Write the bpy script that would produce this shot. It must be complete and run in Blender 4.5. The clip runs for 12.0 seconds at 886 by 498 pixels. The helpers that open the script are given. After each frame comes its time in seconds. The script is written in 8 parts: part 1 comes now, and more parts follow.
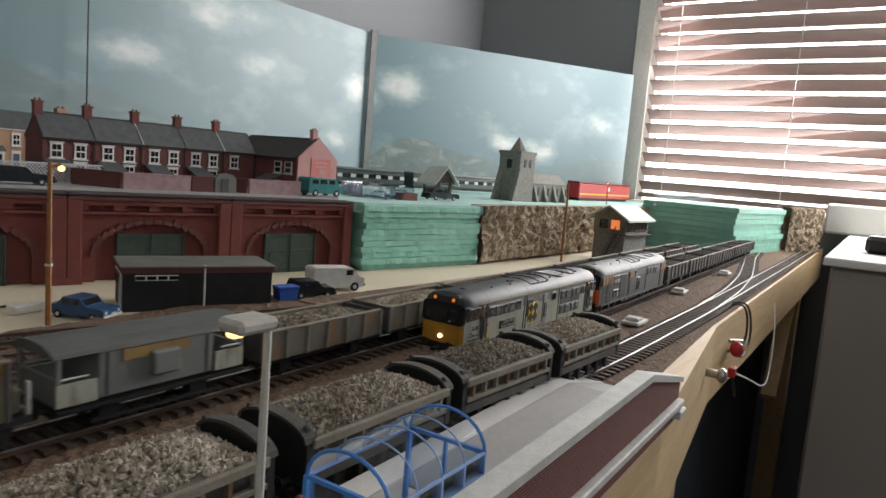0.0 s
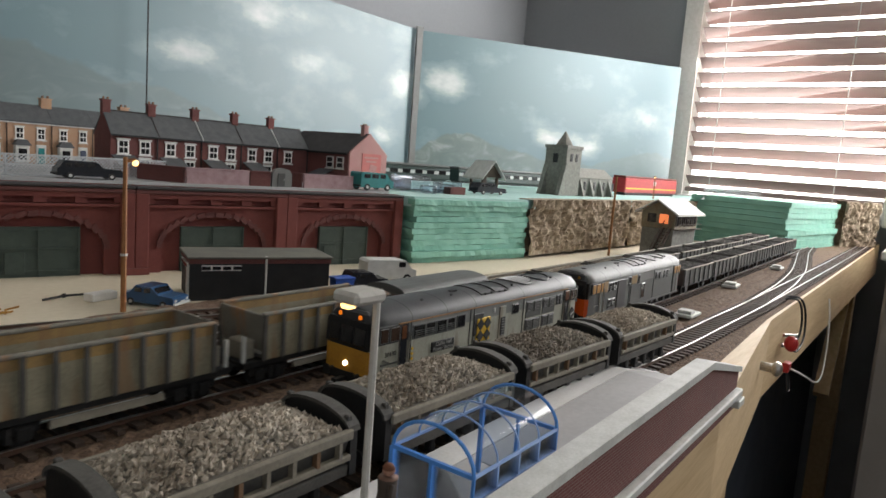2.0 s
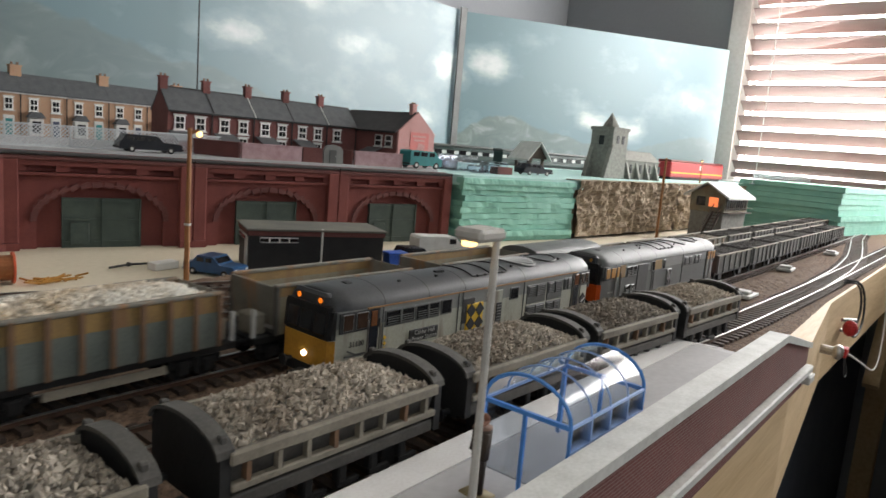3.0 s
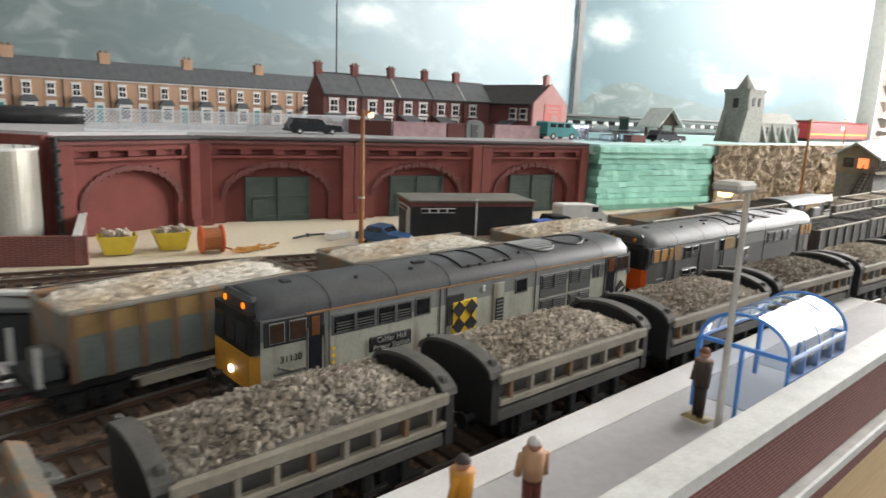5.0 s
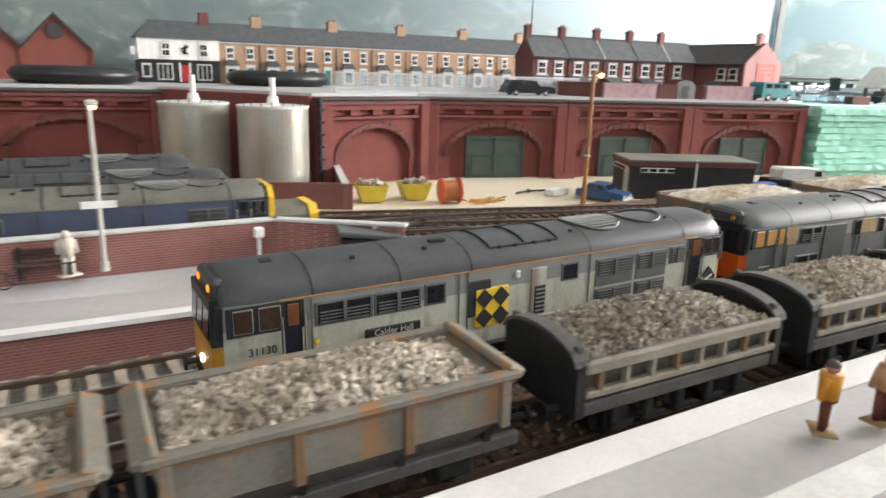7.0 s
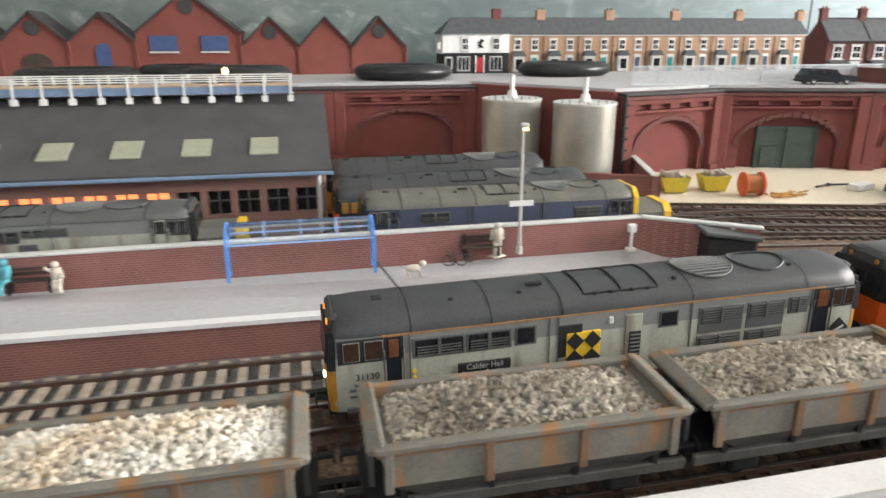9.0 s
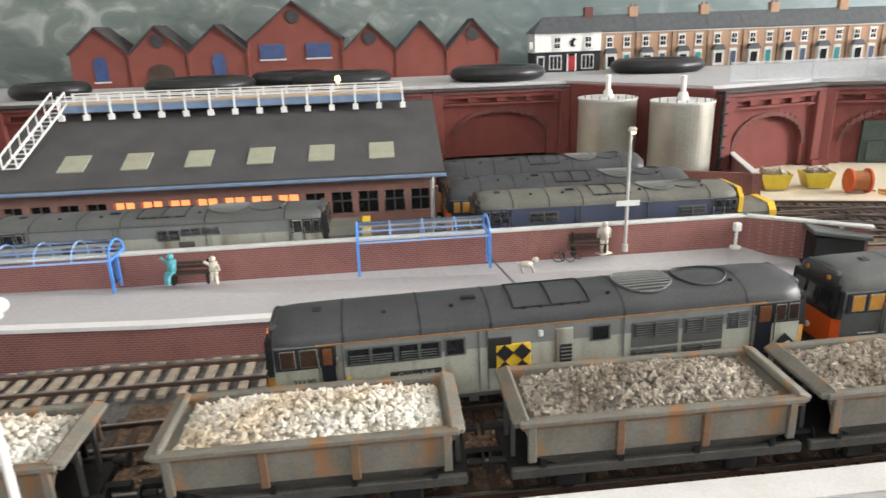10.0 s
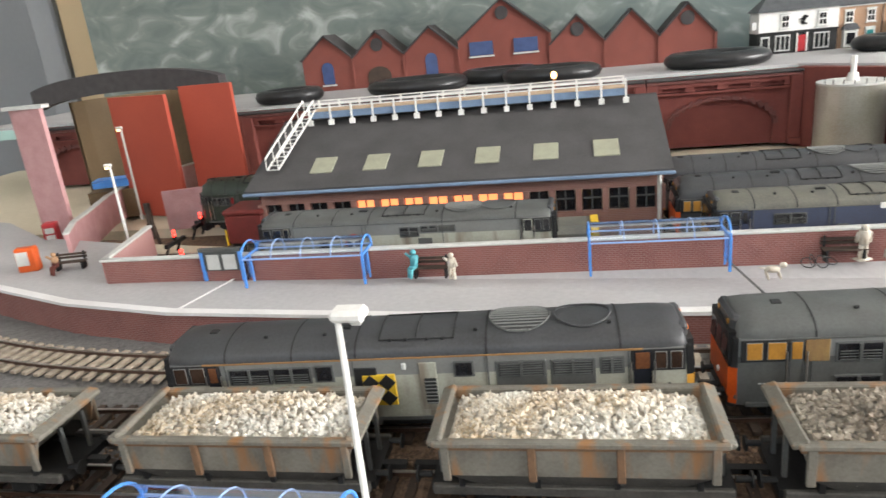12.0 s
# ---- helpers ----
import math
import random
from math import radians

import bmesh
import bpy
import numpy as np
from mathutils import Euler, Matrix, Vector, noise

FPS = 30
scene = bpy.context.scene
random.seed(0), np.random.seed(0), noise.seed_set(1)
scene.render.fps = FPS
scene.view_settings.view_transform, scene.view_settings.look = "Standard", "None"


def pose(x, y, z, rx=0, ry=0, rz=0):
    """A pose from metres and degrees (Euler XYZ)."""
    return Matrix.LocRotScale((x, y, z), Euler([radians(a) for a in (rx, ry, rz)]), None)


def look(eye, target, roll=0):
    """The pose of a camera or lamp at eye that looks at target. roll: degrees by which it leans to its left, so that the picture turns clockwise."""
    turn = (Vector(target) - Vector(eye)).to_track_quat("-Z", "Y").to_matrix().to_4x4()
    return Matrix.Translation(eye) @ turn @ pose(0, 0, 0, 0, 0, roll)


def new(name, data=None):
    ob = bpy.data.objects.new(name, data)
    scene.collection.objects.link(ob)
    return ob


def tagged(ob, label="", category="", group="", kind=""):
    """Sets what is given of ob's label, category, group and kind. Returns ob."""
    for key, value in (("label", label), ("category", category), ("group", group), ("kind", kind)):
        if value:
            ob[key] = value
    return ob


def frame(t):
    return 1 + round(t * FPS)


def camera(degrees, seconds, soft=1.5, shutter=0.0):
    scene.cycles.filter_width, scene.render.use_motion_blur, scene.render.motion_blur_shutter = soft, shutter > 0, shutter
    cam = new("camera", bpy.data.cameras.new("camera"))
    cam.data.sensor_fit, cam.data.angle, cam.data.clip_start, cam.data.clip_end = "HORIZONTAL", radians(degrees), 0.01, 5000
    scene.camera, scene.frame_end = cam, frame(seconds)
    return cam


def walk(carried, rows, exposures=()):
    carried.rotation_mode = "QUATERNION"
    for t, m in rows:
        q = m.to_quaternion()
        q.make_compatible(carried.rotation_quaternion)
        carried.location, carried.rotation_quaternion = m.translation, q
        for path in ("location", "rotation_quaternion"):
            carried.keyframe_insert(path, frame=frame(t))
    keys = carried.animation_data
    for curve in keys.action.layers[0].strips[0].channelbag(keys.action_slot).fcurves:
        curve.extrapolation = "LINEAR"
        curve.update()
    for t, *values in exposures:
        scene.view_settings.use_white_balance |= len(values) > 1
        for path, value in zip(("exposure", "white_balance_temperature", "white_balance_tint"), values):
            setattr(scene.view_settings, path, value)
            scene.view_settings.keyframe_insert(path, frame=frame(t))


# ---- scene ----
cam = camera(66.8, 12.0, shutter=0.5)
EXPOSURES = [(0, -0.3), (2.5, 0.0), (4.5, 0.55), (6.5, 1.2), (8.5, 1.25), (12, 1.4)]
PATH = [
    (0, (0.085, 0.099, 0.122), (1.755, 1.174, -0.112), 4.7),
    (0.5, (0.081, 0.101, 0.121), (1.728, 1.21, -0.115), 4.4),
    (1, (0.079, 0.101, 0.121), (1.714, 1.228, -0.115), 4.7),
    (1.5, (0.074, 0.102, 0.122), (1.698, 1.243, -0.121), 4.6),
    (2, (0.07, 0.102, 0.119), (1.672, 1.272, -0.136), 4.4),
    (2.5, (0.065, 0.108, 0.113), (1.638, 1.311, -0.166), 4.6),
    (4.5, (0.025, 0.119, 0.103), (1.414, 1.508, -0.272), 3.6),
    (5, (0.008, 0.119, 0.106), (1.321, 1.575, -0.291), 2.3),
    (5.5, (-0.006, 0.121, 0.104), (1.216, 1.645, -0.324), 2.0),
    (6, (-0.023, 0.121, 0.102), (1.121, 1.699, -0.347), 2.1),
    (6.5, (-0.04, 0.127, 0.099), (1.014, 1.761, -0.369), 2.1),
    (8.5, (-0.14, 0.106, 0.122), (0.379, 1.933, -0.504), 0.1),
    (9, (-0.165, 0.097, 0.131), (0.213, 1.963, -0.482), 0.0),
    (9.5, (-0.179, 0.087, 0.135), (0.071, 1.972, -0.484), -0.8),
    (10, (-0.188, 0.075, 0.141), (-0.038, 1.969, -0.484), -1.9),
    (10.5, (-0.194, 0.071, 0.146), (-0.152, 1.967, -0.487), -2.7),
    (11, (-0.202, 0.068, 0.15), (-0.311, 1.964, -0.478), -4.0),
    (11.5, (-0.21, 0.069, 0.151), (-0.47, 1.949, -0.481), -4.8),
    (12, (-0.214, 0.069, 0.151), (-0.602, 1.929, -0.474), -5.8),
]
walk(cam, [(t, look(eye, target, roll)) for t, eye, target, roll in PATH], exposures=EXPOSURES)
# ---------------------------------------------------------------- light
world = bpy.data.worlds.new("sky")
world.use_nodes = True
scene.world = world
sky = world.node_tree.nodes.new("ShaderNodeTexSky")
sky.sky_type, sky.sun_disc = "NISHITA", False
sky.sun_elevation, sky.sun_rotation = radians(40), radians(60)
world.node_tree.links.new(sky.outputs[0], world.node_tree.nodes["Background"].inputs[0])
world.node_tree.nodes["Background"].inputs[1].default_value = 0.12


def area_lamp(name, m, sx, sy, watts, col):
    d = bpy.data.lights.new(name, "AREA")
    d.shape, d.size, d.size_y, d.energy, d.color = "RECTANGLE", sx, sy, watts, col
    o = new(name, d)
    o.matrix_world = m
    return o


area_lamp("window_daylight", look((2.0, 0.1, 0.52), (0.0, 0.45, 0.03)), 1.3, 0.8, 44, (1.0, 0.98, 0.97))
# fill lamp added high up behind the view; no window is known there
area_lamp("rear_window_daylight", look((-0.7, -1.75, 1.3), (0.0, 0.6, 0.0)), 1.7, 0.6, 6.5, (0.98, 0.97, 0.95))

# ---------------------------------------------------------------- materials
MATS = {}


def mat(name, c1, c2=None, rough=0.6, metal=0.0, scale=120.0, bump=0.15, fine=900.0, vary=0.0, emit=0.0, spec=0.4, stretch=None, streak=None):
    if name in MATS:
        return MATS[name]
    m = bpy.data.materials.new(name)
    m.use_nodes = True
    nt = m.node_tree
    N, Lk = nt.nodes, nt.links
    b = N["Principled BSDF"]
    b.inputs["Roughness"].default_value = rough
    b.inputs["Metallic"].default_value = metal
    b.inputs["Specular IOR Level"].default_value = spec
    c2 = c2 or tuple(v * 0.72 for v in c1)
    tc = N.new("ShaderNodeTexCoord")
    mp = N.new("ShaderNodeMapping")
    mp.inputs["Scale"].default_value = stretch or (1, 1, 1)
    Lk.new(tc.outputs["Object"], mp.inputs["Vector"])
    n1 = N.new("ShaderNodeTexNoise")
    n1.inputs["Scale"].default_value, n1.inputs["Detail"].default_value = scale, 6
    n2 = N.new("ShaderNodeTexNoise")
    n2.inputs["Scale"].default_value, n2.inputs["Detail"].default_value = fine, 3
    Lk.new(mp.outputs[0], n1.inputs["Vector"])
    Lk.new(mp.outputs[0], n2.inputs["Vector"])
    mixn = N.new("ShaderNodeMath")
    mixn.operation = "MULTIPLY_ADD"
    Lk.new(n2.outputs[0], mixn.inputs[0])
    mixn.inputs[1].default_value = 0.45
    half = N.new("ShaderNodeMath")
    half.operation = "MULTIPLY"
    half.inputs[1].default_value = 0.65
    Lk.new(n1.outputs[0], half.inputs[0])
    Lk.new(half.outputs[0], mixn.inputs[2])
    ramp = N.new("ShaderNodeValToRGB")
    ramp.color_ramp.elements[0].position, ramp.color_ramp.elements[1].position = 0.38, 0.68
    ramp.color_ramp.elements[0].color = (*c2, 1)
    ramp.color_ramp.elements[1].color = (*c1, 1)
    Lk.new(mixn.outputs[0], ramp.inputs[0])
    col = ramp.outputs[0]
    if streak:
        n3 = N.new("ShaderNodeTexNoise")
        mp3 = N.new("ShaderNodeMapping")
        mp3.inputs["Scale"].default_value = (1, 1, 0.18)
        Lk.new(tc.outputs["Object"], mp3.inputs["Vector"])
        Lk.new(mp3.outputs[0], n3.inputs["Vector"])
        n3.inputs["Scale"].default_value, n3.inputs["Detail"].default_value = 160, 5
        r3 = N.new("ShaderNodeValToRGB")
        r3.color_ramp.elements[0].position, r3.color_ramp.elements[1].position = 0.52, 0.70
        Lk.new(n3.outputs[0], r3.inputs[0])
        mx = N.new("ShaderNodeMix")
        mx.data_type = "RGBA"
        Lk.new(r3.outputs[0], mx.inputs[0])
        Lk.new(col, mx.inputs[6])
        mx.inputs[7].default_value = (*streak, 1)
        col = mx.outputs[2]
    if vary:
        info = N.new("ShaderNodeNewGeometry")
        oi = N.new("ShaderNodeObjectInfo")
        add = N.new("ShaderNodeMath")
        Lk.new(info.outputs["Random Per Island"], add.inputs[0])
        Lk.new(oi.outputs["Random"], add.inputs[1])
        mr = N.new("ShaderNodeMapRange")
        mr.inputs[1].default_value, mr.inputs[2].default_value = 0, 2
        mr.inputs[3].default_value, mr.inputs[4].default_value = 1 - vary, 1 + vary
        Lk.new(add.outputs[0], mr.inputs[0])
        hsv = N.new("ShaderNodeHueSaturation")
        Lk.new(mr.outputs[0], hsv.inputs["Value"])
        Lk.new(col, hsv.inputs["Color"])
        col = hsv.outputs[0]
    Lk.new(col, b.inputs["Base Color"])
    if bump:
        bp = N.new("ShaderNodeBump")
        bp.inputs["Strength"].default_value, bp.inputs["Distance"].default_value = bump, 0.0012
        Lk.new(mixn.outputs[0], bp.inputs["Height"])
        Lk.new(bp.outputs[0], b.inputs["Normal"])
    if emit:
        b.inputs["Emission Color"].default_value = (*c1, 1)
        b.inputs["Emission Strength"].default_value = emit
    MATS[name] = m
    return m


def brick_mat(name, c1, c2, mortar, scale=1.0, rough=0.85):
    """Fine model brickwork, about 1 mm courses."""
    m = mat(name, c1, c2, rough=rough, bump=0.0, scale=60, fine=500)
    nt = m.node_tree
    N, Lk = nt.nodes, nt.links
    b = N["Principled BSDF"]
    src = b.inputs["Base Color"].links[0].from_socket
    tc = N.new("ShaderNodeTexCoord")
    sep = N.new("ShaderNodeSeparateXYZ")
    Lk.new(tc.outputs["Object"], sep.inputs[0])
    com = N.new("ShaderNodeCombineXYZ")
    ad = N.new("ShaderNodeMath")
    Lk.new(sep.outputs[0], ad.inputs[0])
    Lk.new(sep.outputs[1], ad.inputs[1])
    Lk.new(ad.outputs[0], com.inputs[0])
    Lk.new(sep.outputs[2], com.inputs[1])
    bk = N.new("ShaderNodeTexBrick")
    bk.inputs["Scale"].default_value = 1.0
    bk.inputs["Brick Width"].default_value, bk.inputs["Row Height"].default_value = 0.0032 * scale, 0.0012 * scale
    bk.inputs["Mortar Size"].default_value = 0.00016 * scale
    Lk.new(com.outputs[0], bk.inputs["Vector"])
    mx = N.new("ShaderNodeMix")
    mx.data_type = "RGBA"
    Lk.new(bk.outputs["Fac"], mx.inputs[0])
    Lk.new(src, mx.inputs[6])
    mx.inputs[7].default_value = (*mortar, 1)
    Lk.new(mx.outputs[2], b.inputs["Base Color"])
    bp = N.new("ShaderNodeBump")
    bp.inputs["Strength"].default_value, bp.inputs["Distance"].default_value = 0.5, 0.0004
    bp.invert = True
    Lk.new(bk.outputs["Fac"], bp.inputs["Height"])
    Lk.new(bp.outputs[0], b.inputs["Normal"])
    return m


def clear_mat(name, tint, alpha_gloss=0.1):
    m = bpy.data.materials.new(name)
    m.use_nodes = True
    N, Lk = m.node_tree.nodes, m.node_tree.links
    N.remove(N["Principled BSDF"])
    tr = N.new("ShaderNodeBsdfTransparent")
    tr.inputs[0].default_value = (*tint, 1)
    gl = N.new("ShaderNodeBsdfGlossy")
    gl.inputs["Roughness"].default_value = 0.12
    fr = N.new("ShaderNodeFresnel")
    fr.inputs[0].default_value = 1.5
    mx = N.new("ShaderNodeMixShader")
    ad = N.new("ShaderNodeMath")
    ad.inputs[1].default_value = alpha_gloss
    Lk.new(fr.outputs[0], ad.inputs[0])
    Lk.new(ad.outputs[0], mx.inputs[0])
    Lk.new(tr.outputs[0], mx.inputs[1])
    Lk.new(gl.outputs[0], mx.inputs[2])
    Lk.new(mx.outputs[0], N["Material Output"].inputs[0])
    return m


M_ROOFGREY = mat("loco_roof_grey", (0.055, 0.057, 0.06), (0.035, 0.035, 0.036), 0.45, scale=40, bump=0.05)
M_LGREY = mat("light_grey_paint", (0.40, 0.405, 0.335), (0.31, 0.31, 0.25), 0.5, scale=60, bump=0.04, streak=(0.2, 0.17, 0.13))
M_MGREY = mat("mid_grey_paint", (0.20, 0.205, 0.195), (0.16, 0.16, 0.15), 0.5, scale=60, bump=0.04)
M_DGREY = mat("dark_grey_paint", (0.10, 0.105, 0.10), (0.075, 0.075, 0.07), 0.5, scale=60, bump=0.05)
M_BLACK = mat("black_frame", (0.018, 0.018, 0.018), (0.008, 0.008, 0.008), 0.6, scale=80)
M_DARKGLASS = mat("dark_glazing", (0.02, 0.02, 0.022), (0.012, 0.012, 0.014), 0.12, bump=0.0, spec=0.6)
M_GRILLE = mat("grille_dark", (0.05, 0.05, 0.05), (0.03, 0.03, 0.03), 0.5)
M_YELLOW = mat("warning_yellow", (0.50, 0.255, 0.03), (0.38, 0.18, 0.025), 0.5, bump=0.04)
M_COALYEL = mat("emblem_yellow", (0.72, 0.47, 0.03), (0.62, 0.38, 0.03), 0.5, bump=0.03)
M_ORANGE = mat("end_orange", (0.62, 0.10, 0.015), (0.5, 0.075, 0.01), 0.45, bump=0.03)
M_AMBER = mat("cab_amber", (0.42, 0.2, 0.03), (0.3, 0.14, 0.02), 0.5)
M_WHITE = mat("white_paint", (0.78, 0.77, 0.74), (0.66, 0.65, 0.61), 0.55, bump=0.06)
M_OFFWHITE = mat("aged_white_paint", (0.6, 0.6, 0.57), (0.46, 0.46, 0.43), 0.6)
M_TEXT = mat("lettering_grey", (0.42, 0.42, 0.40), rough=0.6, bump=0)
M_HEADLAMP = mat("headlamp_glow", (1.0, 0.93, 0.78), rough=0.4, emit=9, bump=0)
M_MARKER = mat("marker_glow", (1.0, 0.22, 0.01), rough=0.4, emit=0.8, bump=0)
M_LAMPGLOW = mat("lamp_glow", (1.0, 0.60, 0.22), rough=0.4, emit=3.0, bump=0)
M_WARMGLOW = mat("warm_interior_glow", (1.0, 0.26, 0.09), rough=0.5, emit=0.8, bump=0)
M_REDGLOW = mat("signal_red_glow", (1.0, 0.03, 0.02), rough=0.4, emit=3.0, bump=0)
M_STEEL = mat("rail_steel", (0.52, 0.50, 0.47), (0.36, 0.33, 0.3), 0.28, metal=0.9, bump=0.03)
M_RAILSIDE = mat("rusty_rail_side", (0.10, 0.055, 0.035), (0.06, 0.035, 0.025), 0.7)
M_SLEEPER = mat("sleeper_brown", (0.075, 0.05, 0.036), (0.04, 0.028, 0.022), 0.8, vary=0.25)
M_SLEEPERRED = mat("sleeper_red_brown", (0.13, 0.05, 0.035), (0.085, 0.035, 0.027), 0.75, vary=0.2)
M_BALLAST = mat("brown_ballast", (0.21, 0.135, 0.088), (0.06, 0.04, 0.028), 0.95, scale=420, fine=1500, bump=0.9)
M_BALLASTGREY = mat("grey_ballast", (0.20, 0.195, 0.19), (0.11, 0.105, 0.10), 0.95, scale=420, fine=1500, bump=0.9)
M_SLEEPERTAN = mat("sleeper_pale_tan", (0.40, 0.34, 0.27), (0.26, 0.21, 0.16), 0.8, vary=0.2)
M_CABAMBER = mat("dark_amber_glass", (0.17, 0.07, 0.03), (0.10, 0.04, 0.02), 0.2, bump=0.0)
M_CABBROWN = mat("brown_cab_glass", (0.055, 0.032, 0.022), (0.03, 0.018, 0.013), 0.14, bump=0.0, spec=0.6)
M_CHIPB = mat("brown_stone_chips", (0.27, 0.18, 0.115), (0.11, 0.07, 0.045), 0.95, vary=0.5, scale=60)
M_STRIPE = mat("faded_orange_stripe", (0.34, 0.18, 0.06), (0.24, 0.13, 0.06), 0.6)
M_CHIPW = mat("pale_stone_chips", (0.70, 0.68, 0.62), (0.42, 0.31, 0.18), 0.9, vary=0.4, scale=42)
M_CHIPG = mat("grey_stone_chips", (0.45, 0.40, 0.33), (0.19, 0.15, 0.11), 0.9, vary=0.6, scale=60)
M_CHIPD = mat("dark_stone_chips", (0.17, 0.16, 0.15), (0.09, 0.085, 0.08), 0.9, vary=0.45, scale=200)
M_BEDW = mat("pale_stone_bed", (0.5, 0.47, 0.4), (0.34, 0.3, 0.24), 0.95, scale=260, bump=0.6)
M_BEDG = mat("grey_stone_bed", (0.24, 0.215, 0.18), (0.14, 0.125, 0.105), 0.95, scale=260, bump=0.6)
M_COAL = mat("dark_load_bed", (0.09, 0.08, 0.07), (0.05, 0.045, 0.04), 0.95, scale=300, bump=0.6)
M_HOPPER = mat("weathered_hopper_grey", (0.19, 0.18, 0.148), (0.125, 0.114, 0.092), 0.65, scale=70, streak=(0.26, 0.13, 0.05))
M_RUST = mat("rusty_rib", (0.19, 0.105, 0.055), (0.12, 0.075, 0.045), 0.8, scale=200)
M_WAGTAN = mat("dusty_tan_plank", (0.25, 0.225, 0.175), (0.17, 0.15, 0.115), 0.75, scale=90)
M_WAGDARK = mat("weathered_dark_panel", (0.09, 0.085, 0.075), (0.05, 0.047, 0.042), 0.75, scale=90)
M_CREAM = mat("faded_cream_side", (0.26, 0.235, 0.16), (0.16, 0.14, 0.095), 0.65, scale=60, streak=(0.2, 0.13, 0.07))
M_OCHRE = mat("faded_ochre_band", (0.30, 0.19, 0.065), (0.19, 0.12, 0.05), 0.65, scale=60, streak=(0.2, 0.11, 0.05))
M_GREENGREY = mat("green_grey_panel", (0.15, 0.17, 0.15), (0.10, 0.115, 0.10), 0.6, scale=60)
M_BLUELOCO = mat("worn_blue_paint", (0.055, 0.07, 0.12), (0.05, 0.055, 0.08), 0.55, scale=50)
M_OLIVEROOF = mat("dusty_olive_roof", (0.15, 0.145, 0.115), (0.09, 0.088, 0.078), 0.65, scale=50)
M_GREENLOCO = mat("dark_green_paint", (0.03, 0.045, 0.03), (0.018, 0.026, 0.018), 0.45)
M_MAROON = mat("maroon_paint", (0.16, 0.025, 0.02), (0.11, 0.02, 0.016), 0.5)
M_PLATTOP = mat("platform_card_grey", (0.44, 0.43, 0.43), (0.37, 0.36, 0.36), 0.7, scale=12, fine=300, bump=0.05)
M_PLATEDGE = mat("platform_white_edge", (0.76, 0.75, 0.74), (0.64, 0.62, 0.6), 0.6, scale=40)
M_BRICKPLAT = brick_mat("platform_brick", (0.27, 0.10, 0.085), (0.18, 0.064, 0.055), (0.30, 0.18, 0.16))
M_BRICKWALL = brick_mat("brown_red_brick", (0.17, 0.05, 0.042), (0.12, 0.036, 0.032), (0.22, 0.13, 0.115))
M_ARCH = brick_mat("arch_brick_red", (0.195, 0.052, 0.042), (0.14, 0.036, 0.030), (0.15, 0.045, 0.038))
M_HOUSEBRICK = brick_mat("house_brick_dark_red", (0.15, 0.045, 0.04), (0.09, 0.03, 0.028), (0.17, 0.08, 0.07))
M_PINKBRICK = brick_mat("pale_pink_brick", (0.42, 0.2, 0.19), (0.33, 0.15, 0.14), (0.45, 0.3, 0.28))
M_TERRBRICK = brick_mat("buff_terrace_brick", (0.42, 0.25, 0.15), (0.34, 0.19, 0.115), (0.38, 0.27, 0.19))
M_FACBRICK = brick_mat("factory_red_brick", (0.22, 0.06, 0.043), (0.17, 0.045, 0.034), (0.2, 0.075, 0.06))
M_SHEDBRICK = brick_mat("shed_brick", (0.30, 0.15, 0.115), (0.22, 0.105, 0.085), (0.3, 0.19, 0.16))
M_SLATE = mat("slate_roof", (0.085, 0.09, 0.095), (0.055, 0.058, 0.062), 0.6, scale=150, bump=0.2)
M_SHEDROOF = mat("shed_felt_roof", (0.075, 0.072, 0.072), (0.05, 0.048, 0.048), 0.75, scale=40, bump=0.15)
M_GREENDOOR = mat("faded_green_door", (0.055, 0.075, 0.06), (0.035, 0.05, 0.042), 0.6)
M_COPING = mat("dark_coping", (0.055, 0.05, 0.05), (0.035, 0.032, 0.032), 0.75)
M_FOAM = mat("aqua_foam_board", (0.27, 0.55, 0.44), (0.2, 0.45, 0.36), 0.6, scale=30, bump=0.1)
M_FOAMTOP = mat("pale_aqua_foam_top", (0.42, 0.62, 0.58), (0.34, 0.54, 0.5), 0.55, scale=20, bump=0.05)
M_ROCK = mat("carved_rock_face", (0.44, 0.36, 0.26), (0.17, 0.12, 0.08), 0.9, scale=110, fine=500, bump=0.6)
M_BOARD = mat("ivory_baseboard", (0.64, 0.57, 0.44), (0.56, 0.49, 0.36), 0.7, scale=8, fine=200, bump=0.04)
M_TIMBER = mat("planed_pine", (0.60, 0.44, 0.25), (0.48, 0.33, 0.17), 0.6, scale=14, fine=90, stretch=(0.6, 8, 8), bump=0.08)
M_TANK = mat("tank_galvanised", (0.50, 0.50, 0.45), (0.36, 0.34, 0.27), 0.32, metal=0.55, scale=30, bump=0.03)
M_BLUEFRAME = mat("bright_blue_frame", (0.09, 0.29, 0.74), (0.07, 0.24, 0.62), 0.35, bump=0.02)
M_PALEBLUE = mat("pale_blue_moulding", (0.34, 0.50, 0.82), (0.28, 0.43, 0.75), 0.3, bump=0.0)
M_CLEAR = clear_mat("clear_plastic", (0.86, 0.90, 0.95), 0.03)
M_CONCRETE = mat("pale_concrete_post", (0.52, 0.5, 0.46), (0.42, 0.4, 0.36), 0.7)
M_LAMPRUST = mat("orange_brown_post", (0.34, 0.15, 0.05), (0.22, 0.09, 0.03), 0.6)
M_GREYWALL = mat("grey_room_wall", (0.27, 0.28, 0.295), (0.25, 0.26, 0.275), 0.85, scale=3, fine=150, bump=0.03)
